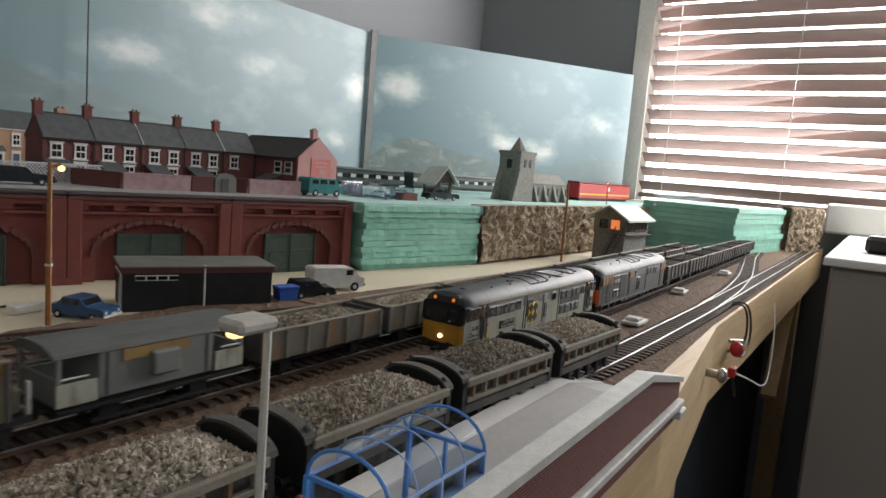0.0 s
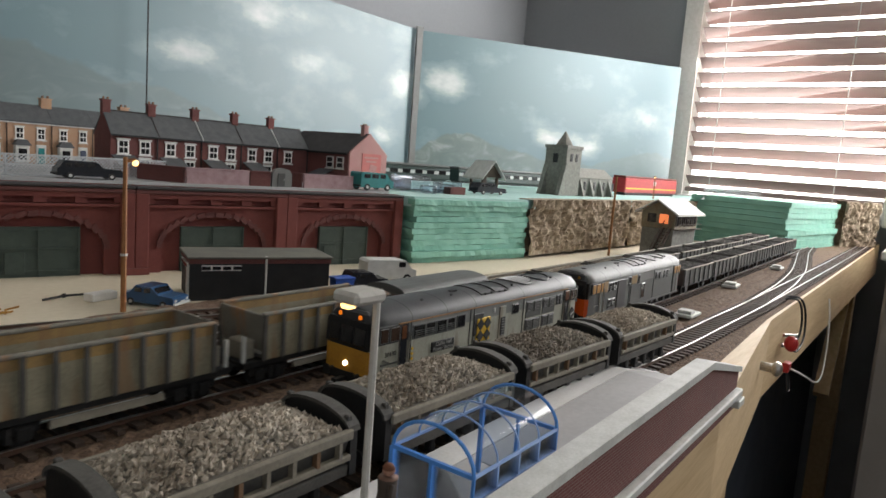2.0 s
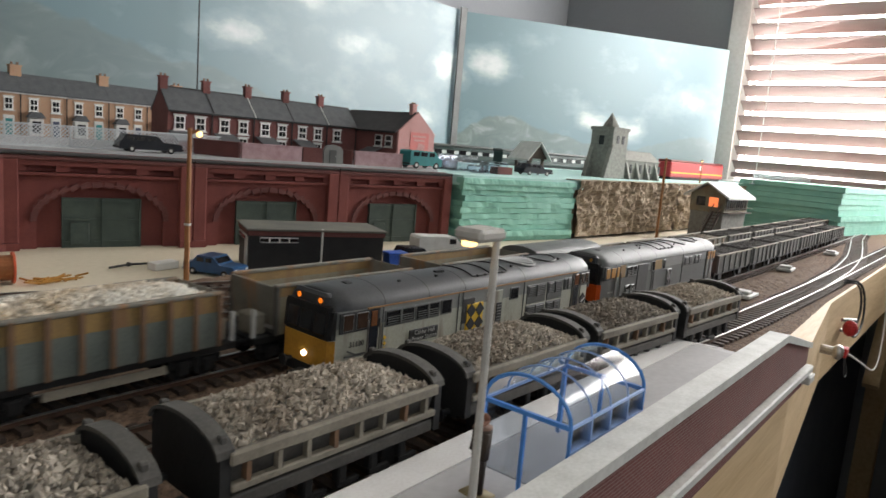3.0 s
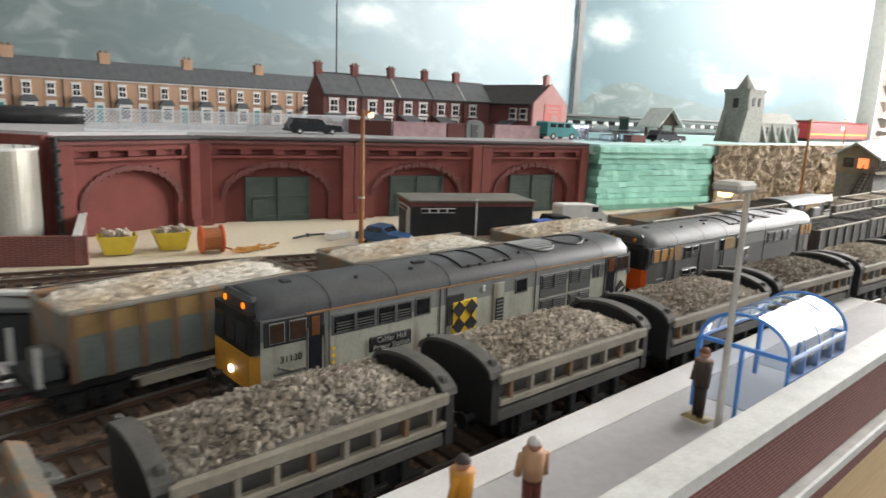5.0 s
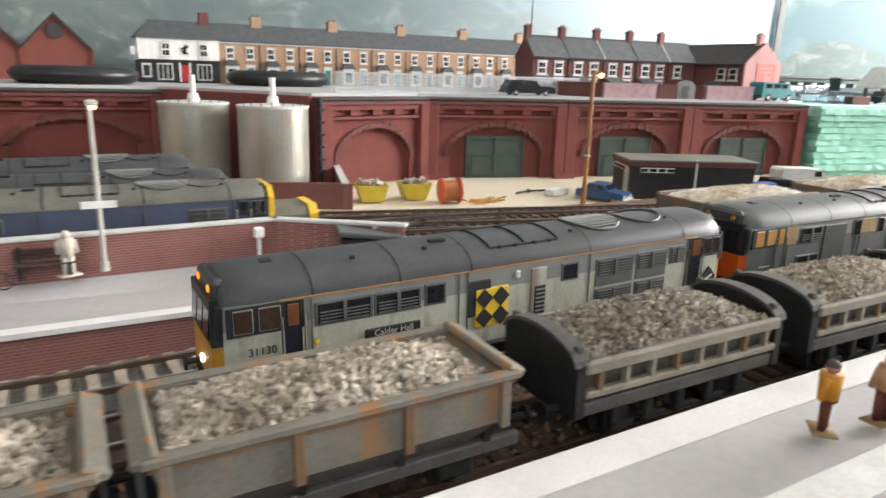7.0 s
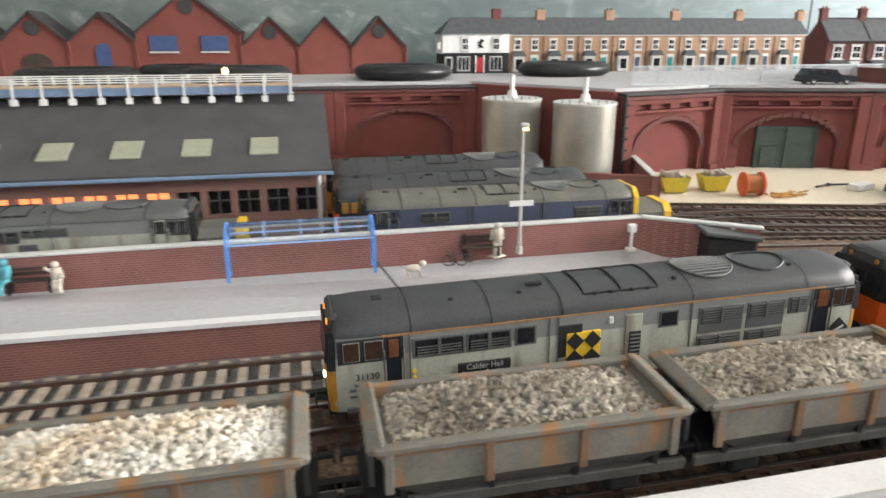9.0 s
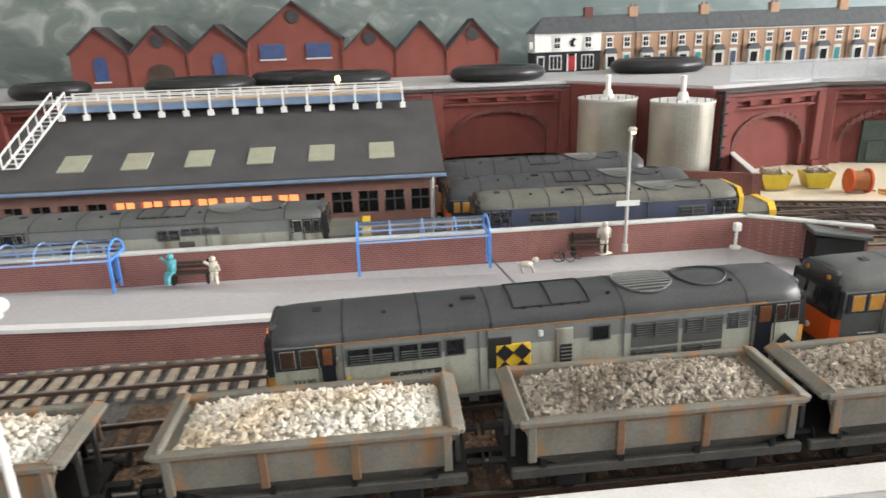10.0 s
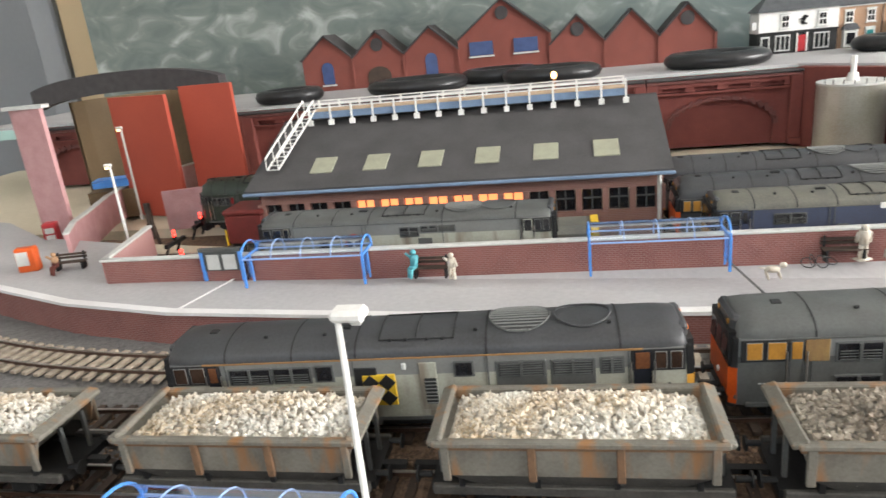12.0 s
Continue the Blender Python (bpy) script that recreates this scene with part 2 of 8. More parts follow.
M_ROOMWHITE = mat("white_room_wall", (0.72, 0.71, 0.68), (0.68, 0.67, 0.64), 0.85, scale=3, fine=150, bump=0.03)
M_SLAT = mat("wooden_blind_slat", (0.30, 0.215, 0.195), (0.23, 0.165, 0.15), 0.5, scale=6, fine=60, stretch=(1, 0.25, 4), bump=0.03)
M_OUTSIDE = mat("bright_overcast", (1.0, 0.98, 0.95), (0.97, 0.95, 0.92), emit=5.0, bump=0, scale=0.6)
M_REDCARD = mat("red_card", (0.42, 0.075, 0.04), (0.36, 0.06, 0.035), 0.7, scale=20, bump=0.03)
M_PINKCARD = mat("pink_brick_paper", (0.52, 0.3, 0.3), (0.43, 0.22, 0.22), 0.75, scale=90, bump=0.05)
M_TUNNEL = mat("brown_tunnel_lining", (0.17, 0.115, 0.06), (0.11, 0.075, 0.04), 0.7, scale=12)
M_CABINET = mat("grey_brown_cabinet", (0.27, 0.245, 0.225), (0.235, 0.21, 0.19), 0.6, scale=4)
M_DARKCLOTH = mat("dark_under_cloth", (0.05, 0.06, 0.075), (0.035, 0.042, 0.055), 0.95, scale=20)
M_RUBBER = mat("black_rubber", (0.02, 0.02, 0.021), (0.012, 0.012, 0.012), 0.35)
M_STONE = mat("church_stone", (0.24, 0.235, 0.21), (0.15, 0.148, 0.13), 0.85, scale=180, bump=0.4)
M_BLUECAR = mat("blue_car_paint", (0.03, 0.09, 0.2), rough=0.3, bump=0)
M_DARKCAR = mat("black_car_paint", (0.02, 0.022, 0.028), rough=0.25, bump=0)
M_TEALCAR = mat("teal_van_paint", (0.03, 0.22, 0.22), rough=0.35, bump=0)
M_REDTRAIN = mat("red_coach_paint", (0.42, 0.03, 0.035), rough=0.4, bump=0.02)
M_SKIPYEL = mat("skip_yellow", (0.6, 0.45, 0.04), (0.45, 0.33, 0.03), 0.5)
M_REELRED = mat("reel_red_orange", (0.65, 0.11, 0.04), rough=0.45, bump=0)
M_COPPER = mat("copper_wire", (0.38, 0.15, 0.06), (0.28, 0.1, 0.04), 0.4, metal=0.6, scale=600)
M_BLUEBIN = mat("blue_bin_plastic", (0.03, 0.10, 0.42), rough=0.4, bump=0)
M_FIGW = mat("figure_white", (0.62, 0.58, 0.5), (0.42, 0.36, 0.28), 0.7, scale=120)
M_FIGB = mat("figure_teal", (0.12, 0.42, 0.48), (0.08, 0.3, 0.34), 0.7, scale=120)
M_SKYLIGHT = mat("dirty_skylight", (0.34, 0.34, 0.25), (0.27, 0.27, 0.2), 0.4)
M_GUTTER = mat("blue_grey_gutter", (0.18, 0.26, 0.38), rough=0.5)
M_BLUEWIN = mat("blue_window_pane", (0.06, 0.09, 0.2), rough=0.25, bump=0)
M_MURAL = mat("faded_mural_paint", (0.5, 0.16, 0.14), (0.4, 0.12, 0.11), 0.8, scale=130)
M_WALKWAY = mat("pale_orange_walkway", (0.58, 0.42, 0.28), rough=0.7)
M_LILAC = mat("painted_lilac_brick", (0.45, 0.31, 0.32), (0.33, 0.2, 0.21), 0.8, scale=140)
M_COACH = mat("dark_green_coach", (0.028, 0.05, 0.045), rough=0.4, bump=0.02)
M_COACHW = mat("cream_grey_coach_band", (0.5, 0.52, 0.5), rough=0.45, bump=0.02)
M_CREAMPOST = mat("cream_door_post", (0.55, 0.42, 0.26), (0.5, 0.38, 0.23), 0.6, scale=10)
M_MESHFENCE = mat("pale_grey_fence", (0.5, 0.52, 0.53), (0.4, 0.42, 0.43), 0.5, scale=200)
M_REDPLASTIC = mat("red_clamp_plastic", (0.5, 0.03, 0.03), rough=0.35, bump=0)


# ---------------------------------------------------------------- mesh helpers
def bx(bm, c, s, rz=0.0, bev=0.0, rx=0.0, ry=0.0):
    """A box at centre c with size s."""
    r = bmesh.ops.create_cube(bm, size=1.0)
    m = pose(*c, rx, ry, rz) @ Matrix.Diagonal((*s, 1))
    bmesh.ops.transform(bm, matrix=m, verts=r["verts"])
    if bev:
        es = list({e for v in r["verts"] for e in v.link_edges})
        bmesh.ops.bevel(bm, geom=es, offset=bev, segments=1, affect="EDGES")
    return bm


def cyl(bm, a, b, r1, r2=None, seg=10):
    a, b = Vector(a), Vector(b)
    d = b - a
    m = Matrix.Translation((a + b) / 2) @ d.to_track_quat("Z", "Y").to_matrix().to_4x4()
    bmesh.ops.create_cone(bm, cap_ends=True, segments=seg, radius1=r1, radius2=r1 if r2 is None else r2, depth=d.length, matrix=m)
    return bm


def ball(bm, c, r, s=(1, 1, 1), seg=10):
    bmesh.ops.create_uvsphere(bm, u_segments=seg, v_segments=max(5, seg // 2 + 1), radius=r, matrix=pose(*c) @ Matrix.Diagonal((*s, 1)))
    return bm


def prism(bm, pts, d0, d1, axis="y"):
    """Extrudes a polygon: pts are (x, z) for axis y, (x, y) for axis z, (y, z) for axis x."""
    def at(p, d):
        return {"y": (p[0], d, p[1]), "z": (p[0], p[1], d), "x": (d, p[0], p[1])}[axis]
    lo = [bm.verts.new(at(p, d0)) for p in pts]
    hi = [bm.verts.new(at(p, d1)) for p in pts]
    bm.faces.new(lo)
    bm.faces.new(hi)
    n = len(pts)
    for i in range(n):
        bm.faces.new((lo[i], lo[(i + 1) % n], hi[(i + 1) % n], hi[i]))
    return bm


def B():
    return bmesh.new()


def done(name, bm, material, smooth=False):
    bmesh.ops.recalc_face_normals(bm, faces=bm.faces)
    me = bpy.data.meshes.new(name)
    bm.to_mesh(me)
    bm.free()
    me.materials.append(material)
    if smooth:
        me.shade_smooth()
    return me


def part(name, bm, material, parent, label="", smooth=False):
    o = new(name, done(name, bm, material, smooth))
    o.parent = parent
    if label:
        o["label"] = label
    return o


def thing(name, m, label, category, group="", kind=""):
    o = new(name)
    o.empty_display_size = 0.01
    o.matrix_world = m
    return tagged(o, label, category, group, kind)


def solo(name, bm, material, label, category="", kind="", group="", m=None, smooth=False):
    o = new(name, done(name, bm, material, smooth))
    if m is not None:
        o.matrix_world = m
    return tagged(o, label, category, group, kind)


def words(name, txt, size, m, material, parent):
    c = bpy.data.curves.new(name, "FONT")
    c.body, c.size, c.align_x, c.align_y = txt, size, "CENTER", "CENTER"
    c.extrude = 0.00008
    tmp = bpy.data.objects.new(name + "_source", c)
    me = bpy.data.meshes.new_from_object(tmp)
    bpy.data.objects.remove(tmp)
    me.materials.append(material)
    o = new(name, me)
    o.parent = parent
    o.matrix_basis = m
    return o


def tube(bm, pts, r, ref, seg=6):
    """One bent round bar through the points."""
    P = [Vector(p) for p in pts]
    prev = None
    for i, p in enumerate(P):
        d = (P[min(i + 1, len(P) - 1)] - P[max(i - 1, 0)]).normalized()
        u = d.cross(Vector(ref)).normalized()
        v = d.cross(u).normalized()
        ring = [bm.verts.new(p + u * (r * math.cos(2 * math.pi * k / seg)) + v * (r * math.sin(2 * math.pi * k / seg))) for k in range(seg)]
        if prev:
            for k in range(seg):
                bm.faces.new((prev[k], prev[(k + 1) % seg], ring[(k + 1) % seg], ring[k]))
        else:
            bm.faces.new(ring)
        prev = ring
    bm.faces.new(prev)
    return bm


def chips_mesh(name, L, W, H, n, size, material, seed):
    """A heap of loose stone chips on a low mound, L x W, H high."""
    rnd = random.Random(seed)
    verts, faces = [], []
    for _ in range(n):
        u, v = rnd.uniform(-1, 1), rnd.uniform(-1, 1)
        z = H * (1 - abs(u) ** 3) * (1 - 0.75 * abs(v) ** 2.2) + rnd.uniform(-0.3, 0.5) * size
        s = size * rnd.uniform(0.6, 1.4)
        q = Euler((rnd.uniform(0, 6), rnd.uniform(0, 6), rnd.uniform(0, 6))).to_matrix()
        k = len(verts)
        for p in ((1, 0, 0), (-1, 0, 0), (0, 0.8, 0), (0, -0.8, 0), (0, 0, 0.6), (0, 0, -0.6)):
            w = q @ Vector(p) * s * rnd.uniform(0.7, 1.2)
            verts.append((u * L / 2 + w.x, v * W / 2 + w.y, z + w.z))
        for f in ((0, 2, 4), (2, 1, 4), (1, 3, 4), (3, 0, 4), (2, 0, 5), (1, 2, 5), (3, 1, 5), (0, 3, 5)):
            faces.append(tuple(k + i for i in f))
    me = bpy.data.meshes.new(name)
    me.from_pydata(verts, [], faces)
    me.materials.append(material)
    return me


def mound(L, W, H, nx=14, ny=7):
    bm = B()
    g = [[bm.verts.new((L * (i / nx - 0.5), W * (j / ny - 0.5), H * (1 - abs(2 * i / nx - 1) ** 3) * (1 - 0.75 * abs(2 * j / ny - 1) ** 2.2))) for j in range(ny + 1)] for i in range(nx + 1)]
    for i in range(nx):
        for j in range(ny):
            bm.faces.new((g[i][j], g[i + 1][j], g[i + 1][j + 1], g[i][j + 1]))
    return bm


def lerp_path(tab, x):
    return float(np.interp(x, [p[0] for p in tab], [p[1] for p in tab]))


# ---------------------------------------------------------------- plan of the lines (x, y of each track's middle)
TRACK_A = [(-1.2, 0.266), (0.0, 0.266), (0.2, 0.263), (0.35, 0.256), (0.45, 0.248), (0.55, 0.242), (0.8, 0.2370), (1.4, 0.2335), (2.1, 0.234)]
TRACK_B = [(-1.2, 0.302), (-0.4, 0.307), (-0.28, 0.310), (-0.17, 0.316), (-0.06, 0.320), (0.1, 0.3235), (0.2, 0.324), (0.35, 0.321), (0.45, 0.318), (0.6, 0.314), (0.8, 0.313), (1.2, 0.316), (2.1, 0.326)]
TRACK_C = [(-0.35, 0.349), (-0.06, 0.350), (0.03, 0.356), (0.10, 0.366), (0.17, 0.371), (0.45, 0.371), (0.7, 0.367), (1.2, 0.366), (2.1, 0.372)]
CURVE_LEFT = [(-0.35, 0.349), (-0.44, 0.352), (-0.52, 0.362), (-0.60, 0.385), (-0.68, 0.425), (-0.75, 0.475), (-0.82, 0.545), (-0.87, 0.63), (-0.9, 0.72)]
RAIL_Z = 0.0035
# gentle fall of the lines towards the station throat
FALL_A = [(-0.9, -0.013), (-0.45, -0.011), (-0.3, -0.0095), (-0.17, -0.0075), (-0.06, -0.006), (0.1, -0.002), (0.3, 0.0), (2.2, 0.0)]
FALL_B = [(-0.9, -0.006), (-0.45, -0.005), (-0.3, -0.003), (-0.1, -0.001), (0.1, 0.0), (2.2, 0.0)]


def fall(x, y):
    k = min(1.0, max(0.0, (y - 0.300) / 0.045))
    return lerp_path(FALL_A, x) * (1 - k) + lerp_path(FALL_B, x) * k


# ---------------------------------------------------------------- room
def room():
    for nm, c, s, m in (("floor", (0.4, 0.2, -0.97), (5.2, 5.0, 0.04), M_CABINET), ("ceiling", (0.4, 0.2, 1.62), (5.2, 5.0, 0.04), M_ROOMWHITE),
                        ("wall_north", (0.4, 1.36, 0.32), (5.2, 0.06, 2.6), M_GREYWALL), ("wall_west", (-1.93, 0.0, 0.32), (0.06, 4.6, 2.6), M_ROOMWHITE)):
        solo(nm, bx(B(), c, s), m, "plain painted " + nm.split("_")[0] + " of the room", nm.split("_")[0], "structure")
    # east wall with the window opening
    x0, y0, y1, z0, z1 = 2.13, -0.55, 0.735, 0.075, 1.28
    bm = B()
    bx(bm, (x0 + 0.05, (y1 + 1.4) / 2, 0.32), (0.10, 1.4 - y1, 2.6))
    bx(bm, (x0 + 0.05, (y0 - 2.3) / 2, 0.32), (0.10, y0 + 2.3, 2.6))
    bx(bm, (x0 + 0.05, (y0 + y1) / 2, (z0 - 0.98) / 2), (0.10, y1 - y0, z0 + 0.98))
    bx(bm, (x0 + 0.05, (y0 + y1) / 2, (z1 + 1.62) / 2), (0.10, y1 - y0, 1.62 - z1))
    solo("wall_east", bm, M_GREYWALL, "grey painted wall round the window", "wall", "structure")
    # unseen south wall with a second opening added behind for the fill lamp
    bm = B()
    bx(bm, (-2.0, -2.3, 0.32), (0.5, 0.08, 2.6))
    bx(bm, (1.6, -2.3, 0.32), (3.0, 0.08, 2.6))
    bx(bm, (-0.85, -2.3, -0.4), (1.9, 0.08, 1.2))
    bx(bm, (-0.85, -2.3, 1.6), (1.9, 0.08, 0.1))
    solo("wall_south", bm, M_ROOMWHITE, "plain white wall behind the view with an added opening", "wall", "structure")
    w = thing("window_1", pose(x0, 0, 0), "white framed window with bright daylight behind blinds", "window", kind="structure")
    part("window_frame", bx(bx(bx(B(), (0.03, y1 - 0.012, 0.68), (0.07, 0.024, 1.2)), (0.03, y0 + 0.012, 0.68), (0.07, 0.024, 1.2)), (0.03, 0.1, z1 - 0.012), (0.07, 1.25, 0.024)), M_WHITE, w)
    part("window_sill", bx(B(), (0.0, 0.09, z0 - 0.005), (0.16, 1.27, 0.022), bev=0.003), M_WHITE, w)
    part("reveal", bx(B(), (-0.006, y1 + 0.022, 0.68), (0.012, 0.05, 1.24)), M_WHITE, w, "white window architrave")
    solo("backdrop_outside", bx(B(), (2.75, 0.1, 0.7), (0.02, 2.6, 2.2)), M_OUTSIDE, "bright overcast daylight outside the window", "backdrop", "structure")
    bl = thing("venetian_blind", pose(2.085, 0, 0), "half open brown wooden venetian blind with white cords", "blind")
    sl = done("slat", bx(B(), (0, 0.075, 0), (0.046, 1.27, 0.0028), bev=0.0008), M_SLAT)
    for i in range(27):
        o = new("slat", sl)
        o.parent = bl
        o.matrix_basis = pose(0, 0, 0.125 + 0.0415 * i, 0, 33 - 1.2 * math.sin(i * 2.1), 0)
    part("bottom_rail", bx(B(), (0, 0.075, 0.098), (0.03, 1.27, 0.014), bev=0.003), M_SLAT, bl)
    for y in (0.64, 0.33, 0.02, -0.3):
        part("cord", cyl(B(), (-0.024, y, 0.09), (-0.024, y, 1.25), 0.0012, seg=5), M_WHITE, bl)


# ---------------------------------------------------------------- painted scenic backdrop
def sky_board_mat(name, hill_pts, u0, u1, seed, clouds):
    m = bpy.data.materials.new(name)
    m.use_nodes = True
    N, Lk = m.node_tree.nodes, m.node_tree.links
    b = N["Principled BSDF"]
    b.inputs["Roughness"].default_value = 0.42
    tc = N.new("ShaderNodeTexCoord")
    sep = N.new("ShaderNodeSeparateXYZ")
    Lk.new(tc.outputs["Object"], sep.inputs[0])
    mp = N.new("ShaderNodeMapping")
    mp.inputs["Scale"].default_value, mp.inputs["Location"].default_value = (1, 1, 1.7), (seed, 0, 0)
    Lk.new(tc.outputs["Object"], mp.inputs[0])
    n = N.new("ShaderNodeTexNoise")
    n.inputs["Scale"].default_value, n.inputs["Detail"].default_value, n.inputs["Roughness"].default_value = 6.5, 9, 0.6
    Lk.new(mp.outputs[0], n.inputs[0])
    cr = N.new("ShaderNodeValToRGB")
    cr.color_ramp.elements[0].position, cr.color_ramp.elements[1].position = 0.52, 0.92
    cr.color_ramp.elements[0].color, cr.color_ramp.elements[1].color = (0.125, 0.195, 0.218, 1), (0.54, 0.56, 0.55, 1)
    soft = cr.color_ramp.elements.new(0.69)
    soft.color = (0.20, 0.275, 0.295, 1)
    # printed cloud banks, frayed by the noise
    heap = None
    for cx, cz, rx, rz in clouds:
        off = N.new("ShaderNodeVectorMath")
        off.operation = "SUBTRACT"
        Lk.new(tc.outputs["Object"], off.inputs[0])
        off.inputs[1].default_value = (cx, 0, cz)
        scl = N.new("ShaderNodeVectorMath")
        scl.operation = "MULTIPLY"
        Lk.new(off.outputs[0], scl.inputs[0])
        scl.inputs[1].default_value = (1 / rx, 0, 1 / rz)
        ln = N.new("ShaderNodeVectorMath")
        ln.operation = "LENGTH"
        Lk.new(scl.outputs[0], ln.inputs[0])
        inv = N.new("ShaderNodeMapRange")
        inv.inputs[1].default_value, inv.inputs[2].default_value, inv.inputs[3].default_value, inv.inputs[4].default_value = 0.2, 1.1, 0.33, 0.0
        Lk.new(ln.outputs["Value"], inv.inputs[0])
        if heap is None:
            heap = inv.outputs[0]
        else:
            top = N.new("ShaderNodeMath")
            top.operation = "MAXIMUM"
            Lk.new(heap, top.inputs[0])
            Lk.new(inv.outputs[0], top.inputs[1])
            heap = top.outputs[0]
    puff = N.new("ShaderNodeMath")
    Lk.new(heap, puff.inputs[0])
    Lk.new(n.outputs[0], puff.inputs[1])
    Lk.new(puff.outputs[0], cr.inputs[0])
    # hills
    uu = N.new("ShaderNodeMapRange")
    uu.inputs[1].default_value, uu.inputs[2].default_value = u0, u1
    Lk.new(sep.outputs[0], uu.inputs[0])
    hr = N.new("ShaderNodeValToRGB")
    hr.color_ramp.interpolation = "B_SPLINE"
    while len(hr.color_ramp.elements) < len(hill_pts):
        hr.color_ramp.elements.new(0.5)
    for e, (p, h) in zip(hr.color_ramp.elements, hill_pts):
        e.position, e.color = p, (h, h, h, 1)
    Lk.new(uu.outputs[0], hr.inputs[0])
    n2 = N.new("ShaderNodeTexNoise")
    n2.inputs["Scale"].default_value, n2.inputs["Detail"].default_value = 14, 6
    Lk.new(tc.outputs["Object"], n2.inputs[0])
    jit = N.new("ShaderNodeMath")
    jit.operation = "MULTIPLY_ADD"
    Lk.new(n2.outputs[0], jit.inputs[0])
    jit.inputs[1].default_value = 0.045
    Lk.new(hr.outputs[0], jit.inputs[2])
    lt = N.new("ShaderNodeMath")
    lt.operation = "SUBTRACT"
    Lk.new(jit.outputs[0], lt.inputs[0])
    Lk.new(sep.outputs[2], lt.inputs[1])
    edge = N.new("ShaderNodeMapRange")
    edge.inputs[1].default_value, edge.inputs[2].default_value = 0.018, 0.024
    Lk.new(lt.outputs[0], edge.inputs[0])
    n4 = N.new("ShaderNodeTexNoise")
    n4.inputs["Scale"].default_value, n4.inputs["Detail"].default_value, n4.inputs["Distortion"].default_value = 16, 9, 1.2
    Lk.new(mp.outputs[0], n4.inputs[0])
    hc = N.new("ShaderNodeValToRGB")
    hc.color_ramp.elements[0].position, hc.color_ramp.elements[1].position = 0.36, 0.72
    hc.color_ramp.elements[0].color, hc.color_ramp.elements[1].color = (0.10, 0.125, 0.115, 1), (0.34, 0.365, 0.34, 1)
    mid = hc.color_ramp.elements.new(0.55)
    mid.color = (0.15, 0.175, 0.155, 1)
    Lk.new(n4.outputs[0], hc.inputs[0])
    haze = N.new("ShaderNodeMapRange")
    haze.inputs[1].default_value, haze.inputs[2].default_value, haze.inputs[3].default_value, haze.inputs[4].default_value = -0.3, 0.6, 0.0, 0.85
    Lk.new(sep.outputs[0], haze.inputs[0])
    hz = N.new("ShaderNodeMix")
    hz.data_type = "RGBA"
    Lk.new(haze.outputs[0], hz.inputs[0])
    Lk.new(hc.outputs[0], hz.inputs[6])
    hz.inputs[7].default_value = (0.13, 0.185, 0.20, 1)
    mx = N.new("ShaderNodeMix")
    mx.data_type = "RGBA"
    Lk.new(edge.outputs[0], mx.inputs[0])
    Lk.new(cr.outputs[0], mx.inputs[6])
    Lk.new(hz.outputs[2], mx.inputs[7])
    Lk.new(mx.outputs[2], b.inputs["Base Color"])
    return m


SEAM, FAR = (1.30, 1.115), (2.085, 0.765)


